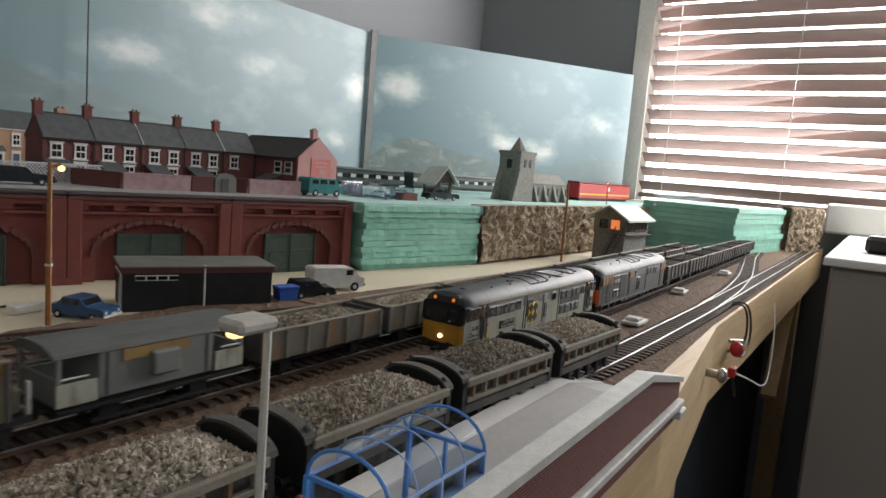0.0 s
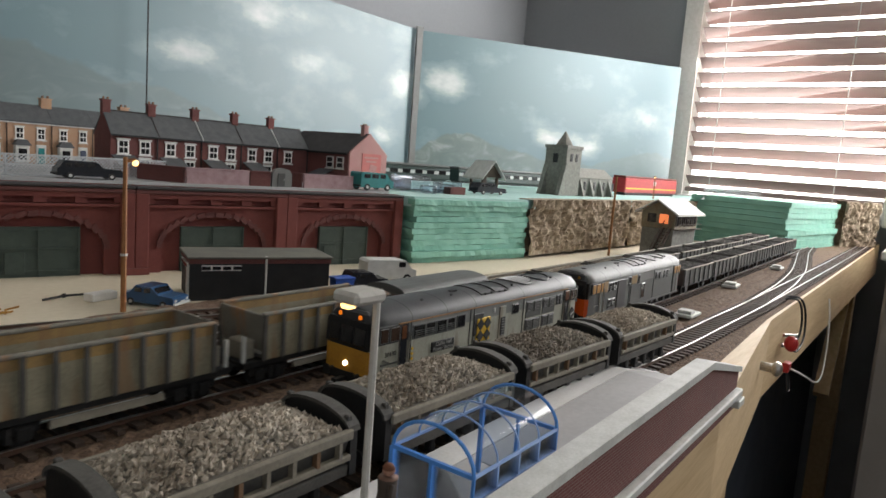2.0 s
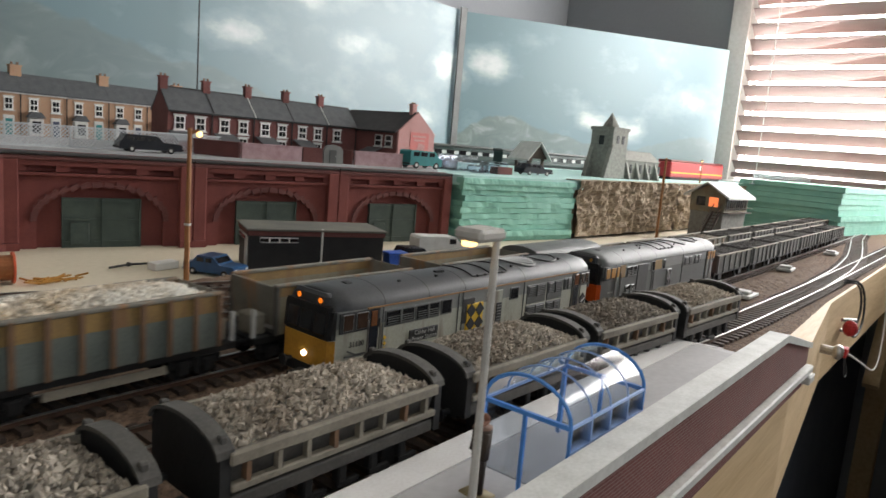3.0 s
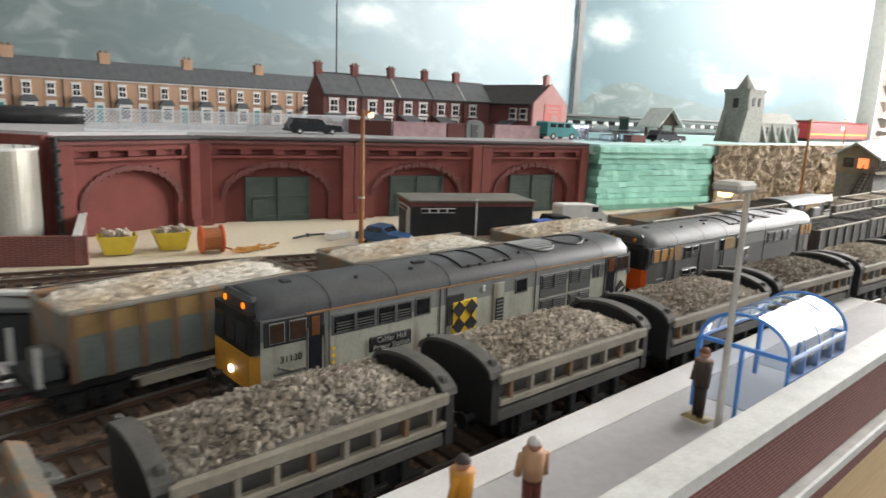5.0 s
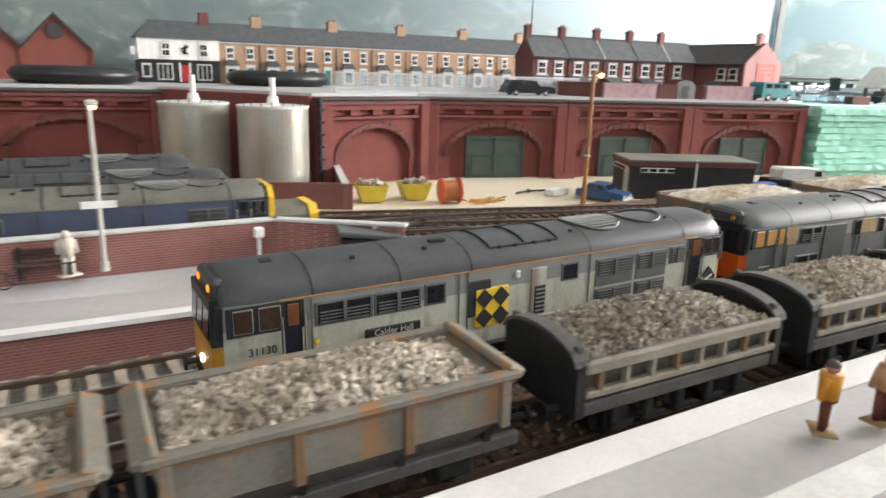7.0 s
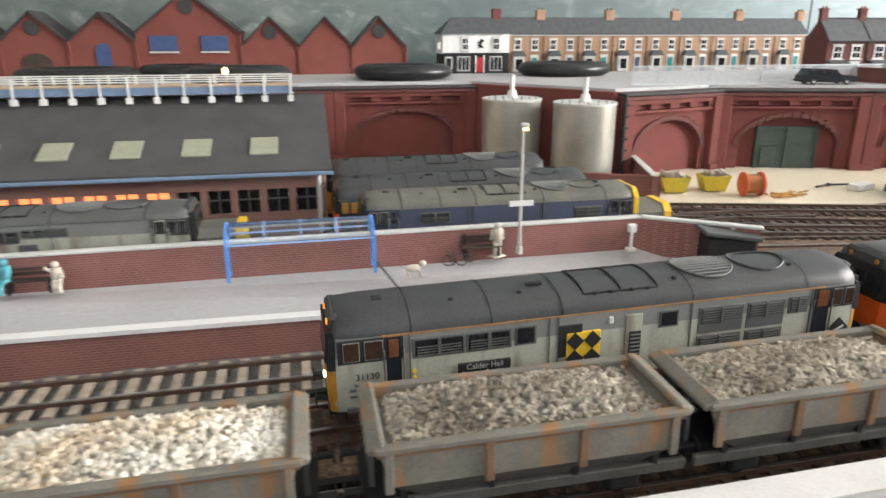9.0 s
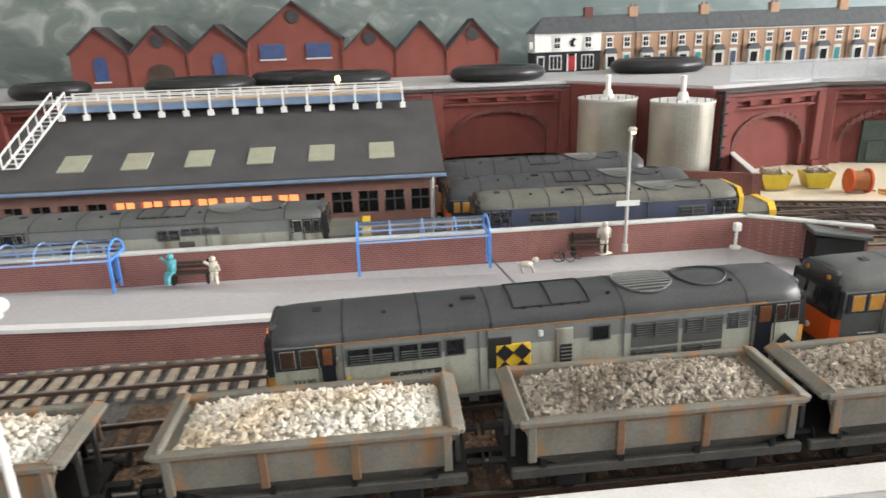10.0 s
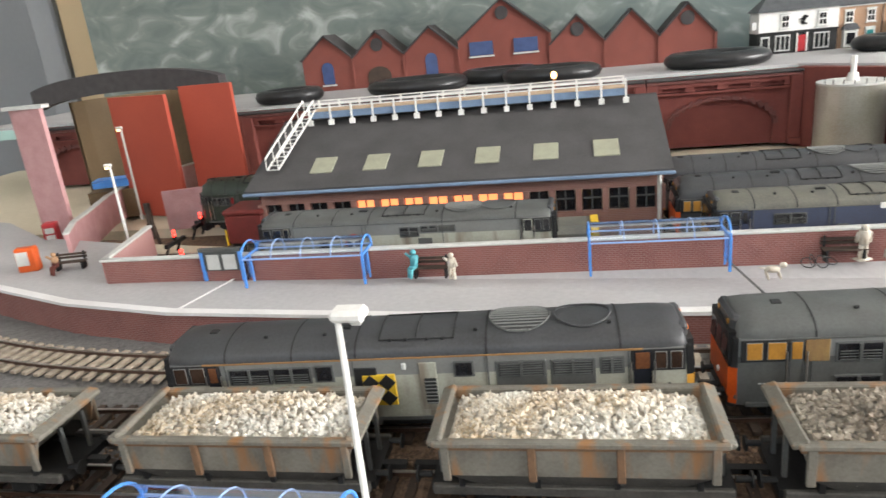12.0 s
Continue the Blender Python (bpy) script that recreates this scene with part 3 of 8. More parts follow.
def backdrop():
    ridge = ((-1.0, 0.36), (-0.4, 0.36), (-0.1, 0.33), (0.1, 0.285), (0.25, 0.258), (0.41, 0.238), (0.487, 0.231), (0.557, 0.211), (0.61, 0.198), (0.66, 0.206), (0.73, 0.184), (0.80, 0.165), (0.95, 0.13), (1.3, 0.11))
    m1 = sky_board_mat("printed_sky_left", [((x + 1.0) / 2.3, h) for x, h in ridge], -1.0, 1.3, 3.0,
                       ((1.25, 0.285, 0.07, 0.055), (0.86, 0.36, 0.15, 0.05), (0.69, 0.262, 0.10, 0.035), (0.98, 0.295, 0.12, 0.04), (1.19, 0.165, 0.06, 0.03), (0.21, 0.36, 0.2, 0.04)))
    m2 = sky_board_mat("printed_sky_right", [(0.0, 0.13), (0.06, 0.16), (0.15, 0.198), (0.28, 0.167), (0.49, 0.137), (0.62, 0.135), (0.72, 0.155), (0.87, 0.194), (1.0, 0.185)], 0.0, 0.86, 7.3,
                       ((0.072, 0.305, 0.085, 0.055), (0.009, 0.264, 0.04, 0.04), (0.76, 0.285, 0.10, 0.06), (0.534, 0.191, 0.08, 0.04), (0.40, 0.20, 0.06, 0.03)))
    bm = B()
    prism(bm, [(-0.99, 0.03), (1.296, 0.03), (1.296, 0.415), (-0.99, 0.415)], 0.0, 0.006)
    solo("scenic_backdrop", bm, m1, "printed landscape board of hills and cloudy sky", "backdrop", "structure", m=pose(0, 1.115, 0))
    a = math.degrees(math.atan2(FAR[1] - SEAM[1], FAR[0] - SEAM[0]))
    L = math.hypot(FAR[1] - SEAM[1], FAR[0] - SEAM[0])
    bm = prism(B(), [(0.004, 0.03), (L, 0.03), (L, 0.445), (0.004, 0.415)], 0.0, 0.006)
    solo("scenic_backdrop", bm, m2, "printed landscape board of clouds over low green hills", "backdrop", "structure", m=pose(SEAM[0], SEAM[1], 0, 0, 0, a))
    solo("seam_strip", bx(B(), (1.292, 1.106, 0.255), (0.017, 0.004, 0.33), rz=-12), M_DGREY, "dark grey strip over the backdrop joint", "strip")
    solo("wire_mast", cyl(B(), (0.632, 1.09, 0.07), (0.632, 1.09, 0.42), 0.0011, seg=6), M_BLACK, "thin black upright wire before the backdrop", "wire")
    solo("door_post", bx(B(), (-1.04, 1.2, 0.3), (0.09, 0.05, 1.0), bev=0.004), M_CREAMPOST, "cream painted post beside the backdrop", "post")
    solo("grey_post", bx(B(), (-1.115, 1.19, 0.3), (0.05, 0.04, 1.0), bev=0.004), M_GREYWALL, "grey painted upright post", "post")


# ---------------------------------------------------------------- baseboard, decks, ballast
def noise_sheet(x0, x1, yf0, yf1, dx, ny, amp, z, seed, drop=None):
    """A rough sheet between two lines y = f(x)."""
    bm = B()
    nx = int((x1 - x0) / dx)
    rows = []
    for i in range(nx + 1):
        x = x0 + (x1 - x0) * i / nx
        a, b2 = yf0(x), yf1(x)
        row = []
        for j in range(ny + 1):
            y = a + (b2 - a) * j / ny
            e = 0.0 if j in (0, ny) else 1.0
            h = z + e * amp * (noise.noise((x * 160 + seed, y * 160, 0)) + 0.6 * noise.noise((x * 420, y * 420, seed))) - (1 - e) * 0.004 + (drop(x, y) if drop else 0.0)
            row.append(bm.verts.new((x, y, h)))
        rows.append(row)
    for i in range(nx):
        for j in range(ny):
            bm.faces.new((rows[i][j], rows[i + 1][j], rows[i + 1][j + 1], rows[i][j + 1]))
    return bm


WALL_0, WALL_A, WALL_B = (0.128, 0.695), (0.250, 0.727), (0.683, 0.617)
YARD = -0.004
DECK = 0.0765


def ground():
    solo("yard_surface", prism(B(), [(-1.0, 0.62), (-0.12, 0.62), (0.02, 0.56), (2.05, 0.41), (2.05, 1.105), (-1.0, 1.105)], -0.021, YARD - 0.0002, "z"), M_BOARD, "ivory painted yard surface", "yard", "structure")
    solo("baseboard", prism(B(), [(-1.2, 0.2046), (0.45, 0.2046), (0.75, 0.2361), (2.1, 0.2361), (2.1, 1.115), (-1.2, 1.115)], -0.041, -0.022, "z"), M_BOARD, "ivory painted plywood baseboard of the layout", "baseboard", "structure")
    t = thing("baseboard_frame", pose(0, 0, 0), "planed pine frame and legs under the layout", "frame", kind="structure")
    part("front_rail", prism(B(), [(-1.1, 0.183), (0.45, 0.183), (0.75, 0.2145), (2.1, 0.2145), (2.1, 0.2355), (0.75, 0.2355), (0.45, 0.204), (-1.1, 0.204)], -0.078, -0.003, "z"), M_TIMBER, t)
    for x in (-0.85, 0.742, 1.9):
        part("leg", bx(B(), (x, 0.258, -0.495), (0.045, 0.044, 0.91), bev=0.002), M_TIMBER, t)
        part("brace", bx(B(), (x - 0.09, 0.258, -0.2), (0.022, 0.03, 0.30), ry=35), M_TIMBER, t)
    solo("under_cloth", bx(B(), (0.6, 0.315, -0.52), (2.8, 0.01, 0.85)), M_DARKCLOTH, "dark cloth hanging under the layout", "cloth")
    fb = lambda x: 0.455 + 0.02 * math.sin(x * 9) if x < 0.6 else 0.43
    bm = noise_sheet(0.02, 2.05, lambda x: lerp_path([(0.45, 0.2045), (0.75, 0.2165), (2.1, 0.2165)], x), lambda x: 0.55 if x < 0.5 else 0.52 - 0.05 * min(1, (x - 0.5) / 0.4), 0.0045, 80, 0.0011, -0.0005, 3, fall)
    solo("brown_ballast", bm, M_BALLAST, "brown granular ballast round the running lines", "ballast", "stuff")
    bm = noise_sheet(-1.0, 0.02, lambda x: 0.2405, lambda x: 0.376 if x > -0.42 else 0.376 + 0.9 * (-0.42 - x) ** 1.5 + 0.02, 0.005, 34, 0.0008, -0.0014, 8, fall)
    solo("grey_ballast", bm, M_BALLASTGREY, "fine grey ballast between the platforms", "ballast", "stuff")
    bm = noise_sheet(-0.75, 0.02, lambda x: 0.447, lambda x: 0.60, 0.008, 22, 0.0010, -0.005, 5)
    solo("depot_ballast", bm, M_BALLAST, "dark brown ballast of the depot yard", "ballast", "stuff")
    bm = noise_sheet(-0.30, 0.02, lambda x: 0.252, lambda x: 0.335, 0.004, 22, 0.0014, 0.0004, 6, fall)
    solo("brown_ballast_drift", bm, M_BALLAST, "loose brown ballast drift among grey stone", "ballast", "stuff")
    for i in range(5):
        x = -0.44 + 0.13 * i
        o = new("loose_ballast", chips_mesh("loose_ballast", 0.135, 0.060, 0.0016, 900, 0.0012, M_CHIPB, 40 + i))
        o.matrix_world = pose(x, 0.288, fall(x, 0.288) - 0.0006)
        tagged(o, "crumbly brown ballast clumps between the running lines", "ballast", kind="stuff")
    # upper deck
    bm = B()
    prism(bm, [(-1.0, 0.845), (0.02, 0.845), (0.128, 0.712), (0.25, 0.744), (0.684, 0.634), (0.69, 0.602), (0.885, 0.556), (1.56, 0.52), (2.05, 0.55), (2.05, 1.11), (-1.0, 1.11)], DECK - 0.012, DECK, "z")
    solo("upper_deck", bm, M_FOAMTOP, "pale aqua foam upper deck behind the retaining walls", "deck", "structure")
    bm = prism(B(), [(-1.0, 0.848), (0.02, 0.848), (0.130, 0.715), (0.25, 0.747), (0.684, 0.637), (0.76, 0.72), (0.80, 1.10), (-1.0, 1.10)], DECK + 0.0002, DECK + 0.003, "z")
    solo("grey_roadway", bm, M_PLATTOP, "grey card roadway on the upper deck", "road", "structure")


def rail_line(name, pts, label, sleepers=True, parts_from=None, red=False, z=0.0, drop=None):
    """One line of track: two rails on sleepers along the points."""
    t = thing(name, pose(0, 0, z), label, "track", "railway lines", "structure")
    P = []
    for (xa, ya), (xb, yb) in zip(pts, pts[1:]):
        n = max(1, int(math.hypot(xb - xa, yb - ya) / 0.02))
        P += [Vector((xa + (xb - xa) * i / n, ya + (yb - ya) * i / n, 0)) for i in range(n)]
    P.append(Vector((*pts[-1], 0)))
    for _ in range(4):
        P = [P[0]] + [(P[i - 1] + 2 * P[i] + P[i + 1]) / 4 for i in range(1, len(P) - 1)] + [P[-1]]
    if drop:
        for p in P:
            p.z = drop(p.x, p.y)
    nrm = []
    for i in range(len(P)):
        d = (P[min(i + 1, len(P) - 1)] - P[max(i - 1, 0)]).normalized()
        nrm.append(Vector((-d.y, d.x, 0)).normalized())
    for side in (-1, 1):
        for nm, w, z0, z1, m in (("rail", 0.0006, 0.0031, 0.0036, M_STEEL), ("rail_web", 0.0005, 0.0012, 0.00308, M_RAILSIDE)):
            bm = B()
            prev = None
            for p, q in zip(P, nrm):
                c = p + q * side * 0.0086
                ring = [bm.verts.new(c + q * o + Vector((0, 0, zz))) for o, zz in ((-w, z0), (w, z0), (w, z1), (-w, z1))]
                if prev:
                    for k in range(4):
                        bm.faces.new((prev[k], prev[(k + 1) % 4], ring[(k + 1) % 4], ring[k]))
                prev = ring
            part(nm, bm, m, t)
    step, acc, i = 0.0084, 0.0, 0
    joined = B()
    one = done("sleeper", bx(B(), (0, 0, 0.0006), (0.0036, 0.0315, 0.0018)), M_SLEEPERTAN if red else M_SLEEPER)
    count = 0
    for i in range(len(P) - 1):
        seg = (P[i + 1] - P[i]).length
        while acc < seg:
            c = P[i].lerp(P[i + 1], acc / seg)
            a = math.degrees(math.atan2(P[i + 1].y - P[i].y, P[i + 1].x - P[i].x))
            if parts_from and parts_from[0] < c.x < parts_from[1]:
                o = new("sleeper", one)
                o.parent = t
                o.matrix_basis = pose(c.x, c.y, c.z, 0, 0, a)
            else:
                bx(joined, (c.x, c.y, c.z + 0.0006), (0.0036, 0.0315, 0.0018), rz=a)
                count += 1
            acc += step
        acc -= seg
    if count:
        s = part("sleepers", joined, M_SLEEPER, t)
        s["kind"] = "stuff"
    else:
        joined.free()
    return t


def tracks():
    rail_line("near_line", TRACK_A, "bright steel rails of the near line", parts_from=(0.42, 1.2), drop=fall)
    rail_line("crossover_line", [(0.80, 0.2372), (0.98, 0.241), (1.15, 0.254), (1.32, 0.276), (1.48, 0.298), (1.66, 0.314)], "bright steel crossover rails between the near and main lines")
    rail_line("platform_line", list(reversed(CURVE_LEFT))[:-1] + TRACK_C, "pale sleepered line with rusty rails along the far platform", red=True, parts_from=(-0.95, 0.02), drop=fall)
    rail_line("main_line", TRACK_B, "dark sleepered main line between the platforms", drop=fall)
    rail_line("yard_line", [(-0.05, 0.60), (0.15, 0.548), (0.30, 0.512), (0.45, 0.476), (0.62, 0.448), (0.9, 0.425), (1.4, 0.405)], "dark yard line before the hut")
    rail_line("yard_line", [(-0.02, 0.548), (0.12, 0.515), (0.25, 0.478), (0.42, 0.437), (0.6, 0.415), (0.9, 0.398)], "dark yard line curving towards the depot")
    rail_line("yard_line", [(0.0, 0.512), (0.1, 0.495), (0.2, 0.474), (0.33, 0.440), (0.45, 0.418)], "dark yard line beside the platform end")
    rail_line("depot_line", [(-0.7, 0.464), (0.0, 0.466), (0.10, 0.470), (0.2, 0.455), (0.33, 0.425)], "depot line behind the platform wall", z=-0.002)
    rail_line("depot_line", [(-0.62, 0.512), (0.0, 0.512), (0.12, 0.53), (0.2, 0.52)], "depot line beside the engine shed")
    bm = noise_sheet(-0.1, 0.75, lambda x: 0.44 if x < 0.2 else 0.40, lambda x: 0.615 - 0.24 * max(0, x + 0.05) if x < 0.45 else 0.50 - 0.12 * (x - 0.45), 0.006, 30, 0.0008, -0.0002, 11)
    solo("yard_ballast", bm, M_BALLAST, "brown ballast under the yard lines", "ballast", "stuff")


# ---------------------------------------------------------------- arched retaining wall
def arch_unit(w, h, m, door, label):
    t = thing("arched_retaining_wall", m, label, "wall", "arched wall bays")
    part("backing", bx(B(), (w / 2, 0.009, h / 2), (w, 0.006, h)), M_ARCH, t)
    cx, r, zs = w / 2, w * 0.335, h * 0.30
    zr = (h * 0.66 - zs) / r
    arc = [(cx - r * math.cos(a), zs + r * zr * math.sin(a)) for a in [math.pi * i / 18 for i in range(19)]]
    bm = B()
    f = -0.0005
    xl, xr, zt = 0.012, w - 0.012, h * 0.76
    for k in (0, 1):
        y = f if k == 0 else 0.006
        top = [bm.verts.new((min(max(p[0] + (p[0] - cx) * 0.25, xl), xr), y, zt)) for p in arc]
        low = [bm.verts.new((p[0], y, p[1])) for p in arc]
        top[0].co.x, top[-1].co.x = xl, xr
        a0, a1 = bm.verts.new((xl, y, 0)), bm.verts.new((arc[0][0], y, 0))
        b0, b1 = bm.verts.new((arc[-1][0], y, 0)), bm.verts.new((xr, y, 0))
        if k == 0:
            for i in range(18):
                bm.faces.new((low[i], low[i + 1], top[i + 1], top[i]))
            bm.faces.new((a0, a1, low[0], top[0]))
            bm.faces.new((b0, b1, top[-1], low[-1]))
            keep = low, a1, b0
        else:
            for i in range(18):
                bm.faces.new((keep[0][i + 1], keep[0][i], low[i], low[i + 1]))
            bm.faces.new((keep[1], a1, low[0], keep[0][0]))
            bm.faces.new((keep[2], keep[0][-1], low[-1], b0))
    part("facing", bm, M_ARCH, t)
    ring = B()
    for i in range(18):
        a = math.pi * (i + 0.5) / 18
        ca, sa = math.cos(a), math.sin(a)
        bx(ring, (cx - (r + 0.0022) * ca, -0.001, zs + (r + 0.0022) * zr * sa), (0.0078, 0.0025, 0.0044), ry=math.degrees(math.atan2(ca * 1.0, sa * zr)) * -1)
    part("arch_ring", ring, M_HOUSEBRICK, t)
    for x in (0.006, w - 0.006):
        part("pilaster", bx(bx(B(), (x, -0.001, h * 0.46), (0.0118, 0.012, h * 0.92), bev=0.0008), (x, -0.002, 0.003), (0.0119, 0.016, 0.006)), M_ARCH, t)
    part("frieze", bx(bx(B(), (w / 2, 0.0, h * 0.885), (w - 0.0245, 0.010, h * 0.05)), (w / 2, 0.0, h * 0.775), (w - 0.0245, 0.010, h * 0.03)), M_ARCH, t)
    part("frieze_panel", bx(B(), (w / 2, 0.0032, h * 0.83), (w - 0.025, 0.006, h * 0.062)), M_ARCH, t)
    n = 4
    for i in range(n + 1):
        x = 0.0125 + (w - 0.025) * i / n
        part("frieze_block", bx(B(), (x, 0.0005, h * 0.83), (0.010, 0.009, h * 0.062)), M_ARCH, t)
    part("cornice", bx(B(), (w / 2, 0.001, h * 0.935), (w - 0.0004, 0.016, h * 0.045), bev=0.0008), M_HOUSEBRICK, t)
    part("coping", bx(B(), (w / 2, 0.002, h * 0.98), (w - 0.0002, 0.02, h * 0.035), bev=0.001), M_COPING, t)
    if door:
        d = part("door", bx(B(), (cx, 0.0035, h * 0.265), (w * 0.42, 0.003, h * 0.53)), M_GREENDOOR, t, "pair of faded green timber doors")
        for x in (-0.5, 0, 0.5):
            part("door_stile", bx(B(), (cx + x * w * 0.41, 0.0015, h * 0.265), (0.0014, 0.0018, h * 0.53)), M_GREENDOOR, d)
        for z in (0.06, 0.30, 0.5):
            part("door_rail", bx(B(), (cx, 0.0017, h * z), (w * 0.41, 0.0014, 0.0016)), M_GREENDOOR, d)
        part("wicket", bx(B(), (cx - w * 0.12, 0.0012, h * 0.15), (w * 0.10, 0.0012, h * 0.24), bev=0.0004), M_GREENDOOR, d)
    return t


def retaining_walls():
    def run(p, q, n, door, label):
        w = math.hypot(q[0] - p[0], q[1] - p[1]) / n
        a = math.atan2(q[1] - p[1], q[0] - p[0])
        for i in range(n):
            arch_unit(w, 0.081, pose(p[0] + math.cos(a) * w * i, p[1] + math.sin(a) * w * i, YARD, 0, 0, math.degrees(a)), door, label)
    run(WALL_0, WALL_A, 1, False, "dark red brick bay with a bricked-up arch")
    run(WALL_A, WALL_B, 3, True, "dark red brick arch bay with green doors")
    for i in range(6):
        arch_unit(0.155, 0.0765, pose(0.02 - 0.155 * (i + 1), 0.832, 0, 0, 0, 0), False, "red brick retaining bay with a bricked-up arch")
    o = solo("wall_return", bx(B(), (0.073, 0.769, 0.037), (0.172, 0.012, 0.081), rz=-52), M_ARCH, "red brick return wall behind the fuel tanks", "wall")
    bm = B()
    for i in range(7):
        bx(bm, (0.128, 0.685, 0.004 + 0.0105 * i), (0.005, 0.005, 0.002))
    cyl(bm, (0.128, 0.687, YARD), (0.128, 0.687, 0.077), 0.0022, seg=8)
    solo("drain_pipe", bm, M_BLACK, "black jointed drain pipe on the brick wall", "pipe")


# ---------------------------------------------------------------- foam, rock
def foam_rock():
    def stack(p, q, depth, h, n, seed, lab):
        L = math.hypot(q[0] - p[0], q[1] - p[1])
        a = math.degrees(math.atan2(q[1] - p[1], q[0] - p[0]))
        t = thing("foam_stack", pose(p[0], p[1], YARD, 0, 0, a), lab, "foam stack")
        rnd = random.Random(seed)
        for i in range(n):
            e, f = rnd.uniform(-0.004, 0.003), rnd.uniform(-0.004, 0.004)
            bm = B()
            bx(bm, (L / 2 + f, depth / 2 + e, h * (i + 0.5) / n), (L, depth, h / n * 0.94))
            bmesh.ops.subdivide_edges(bm, edges=[ed for ed in bm.edges if abs((ed.verts[0].co - ed.verts[1].co).x) > L * 0.9], cuts=40)
            for v in bm.verts:
                if v.co.y < depth / 2:
                    v.co.y += 0.0016 * noise.noise((v.co.x * 90, i * 3.1, v.co.z * 300))
                    v.co.z += 0.0006 * noise.noise((v.co.x * 60, i * 5.7, 0))
            part("foam_sheet", bm, M_FOAM, t)
    stack((0.690, 0.600), (0.884, 0.557), 0.25, 0.078, 11, 2, "stack of aqua green insulation foam sheets")
    stack((1.50, 0.335), (1.80, 0.285), 0.20, 0.098, 9, 5, "stack of aqua green foam sheets under the window")

    def rock(p, q, h, seed, lab):
        L = math.hypot(q[0] - p[0], q[1] - p[1])
        a = math.degrees(math.atan2(q[1] - p[1], q[0] - p[0]))
        bm = B()
        nx, nz = int(L / 0.0035), 22
        g = []
        for i in range(nx + 1):
            col = []
            for j in range(nz + 1):
                x, z = L * i / nx, h * j / nz
                d = 0.008 * noise.noise((x * 45 + seed, z * 28, 1)) + 0.006 * noise.noise((x * 120, z * 80, seed)) + 0.004 * noise.noise((x * 300, z * 240, 4))
                col.append(bm.verts.new((x, d - 0.003, z + (0.002 * noise.noise((x * 80, 0, 2)) if j == nz else 0))))
            g.append(col)
        for i in range(nx):
            for j in range(nz):
                bm.faces.new((g[i][j], g[i + 1][j], g[i + 1][j + 1], g[i][j + 1]))
        tops = [bm.verts.new((v[-1].co.x, 0.02, h)) for v in g]
        lows = [bm.verts.new((v[0].co.x, 0.02, 0)) for v in g]
        for i in range(nx):
            bm.faces.new((g[i][-1], g[i + 1][-1], tops[i + 1], tops[i]))
            bm.faces.new((tops[i], tops[i + 1], lows[i + 1], lows[i]))
        solo("rock_face", bm, M_ROCK, lab, "rock face", m=pose(p[0], p[1], 0, 0, 0, a))
    rock((0.886, 0.555), (1.20, 0.536), 0.078, 1, "carved buff and brown rock face panel")
    rock((1.203, 0.536), (1.56, 0.516), 0.078, 9, "carved buff rock face panel beside the signal box")
    rock((1.803, 0.275), (1.90, 0.215), 0.102, 4, "carved brown rock panel at the foam end")


# ---------------------------------------------------------------- rolling stock
def wheelset(parent, x, r=0.0062, w=0.0085):
    bm = B()
    for s in (-1, 1):
        cyl(bm, (x, s * w, r), (x, s * (w + 0.0016), r), r, seg=16)
    cyl(bm, (x, -w, r), (x, w, r), 0.0012, seg=6)
    return part("wheelset", bm, M_BLACK, parent)


def bogie(parent, x, L, z=0.0, axles=2, r=0.0062):
    bm = B()
    for s in (-1, 1):
        bx(bm, (x, s * 0.0125, 0.0085), (L, 0.0025, 0.005), bev=0.0006)
        for i in range(axles):
            xx = x - L / 2 + L * (i + 0.5) / axles
            bx(bm, (xx, s * 0.0142, 0.0064), (0.006, 0.002, 0.0062), bev=0.0006)
        for i in range(axles - 1):
            xx = x - L / 2 + L * (i + 1) / axles
            cyl(bm, (xx, s * 0.0142, 0.004), (xx, s * 0.0142, 0.0105), 0.0013, seg=6)
    b = part("bogie", bm, M_BLACK, parent)
    for i in range(axles):
        wheelset(b, x - L / 2 + L * (i + 0.5) / axles, r)


def buffers(parent, x, sgn):
    for s in (-1, 1):
        part("buffer", cyl(cyl(B(), (x, s * 0.0095, 0.0128), (x + sgn * 0.0045, s * 0.0095, 0.0128), 0.0011, seg=8), (x + sgn * 0.0045, s * 0.0095, 0.0128), (x + sgn * 0.0052, s * 0.0095, 0.0128), 0.0027, seg=12), M_BLACK, parent)
    part("coupling", bx(B(), (x + sgn * 0.004, 0, 0.0095), (0.009, 0.003, 0.002)), M_BLACK, parent)


LOCO_L = 0.228
LOCO_K = 0.92


SHRUNK = set()


def shrink(t, k):
    """Bring a thing built at full gauge to the size of this layout."""
    for o in t.children_recursive:
        if o.data.name not in SHRUNK:
            SHRUNK.add(o.data.name)
            o.data.transform(Matrix.Scale(k, 4))
        o.matrix_basis = Matrix.Translation(o.matrix_basis.translation * (k - 1)) @ o.matrix_basis



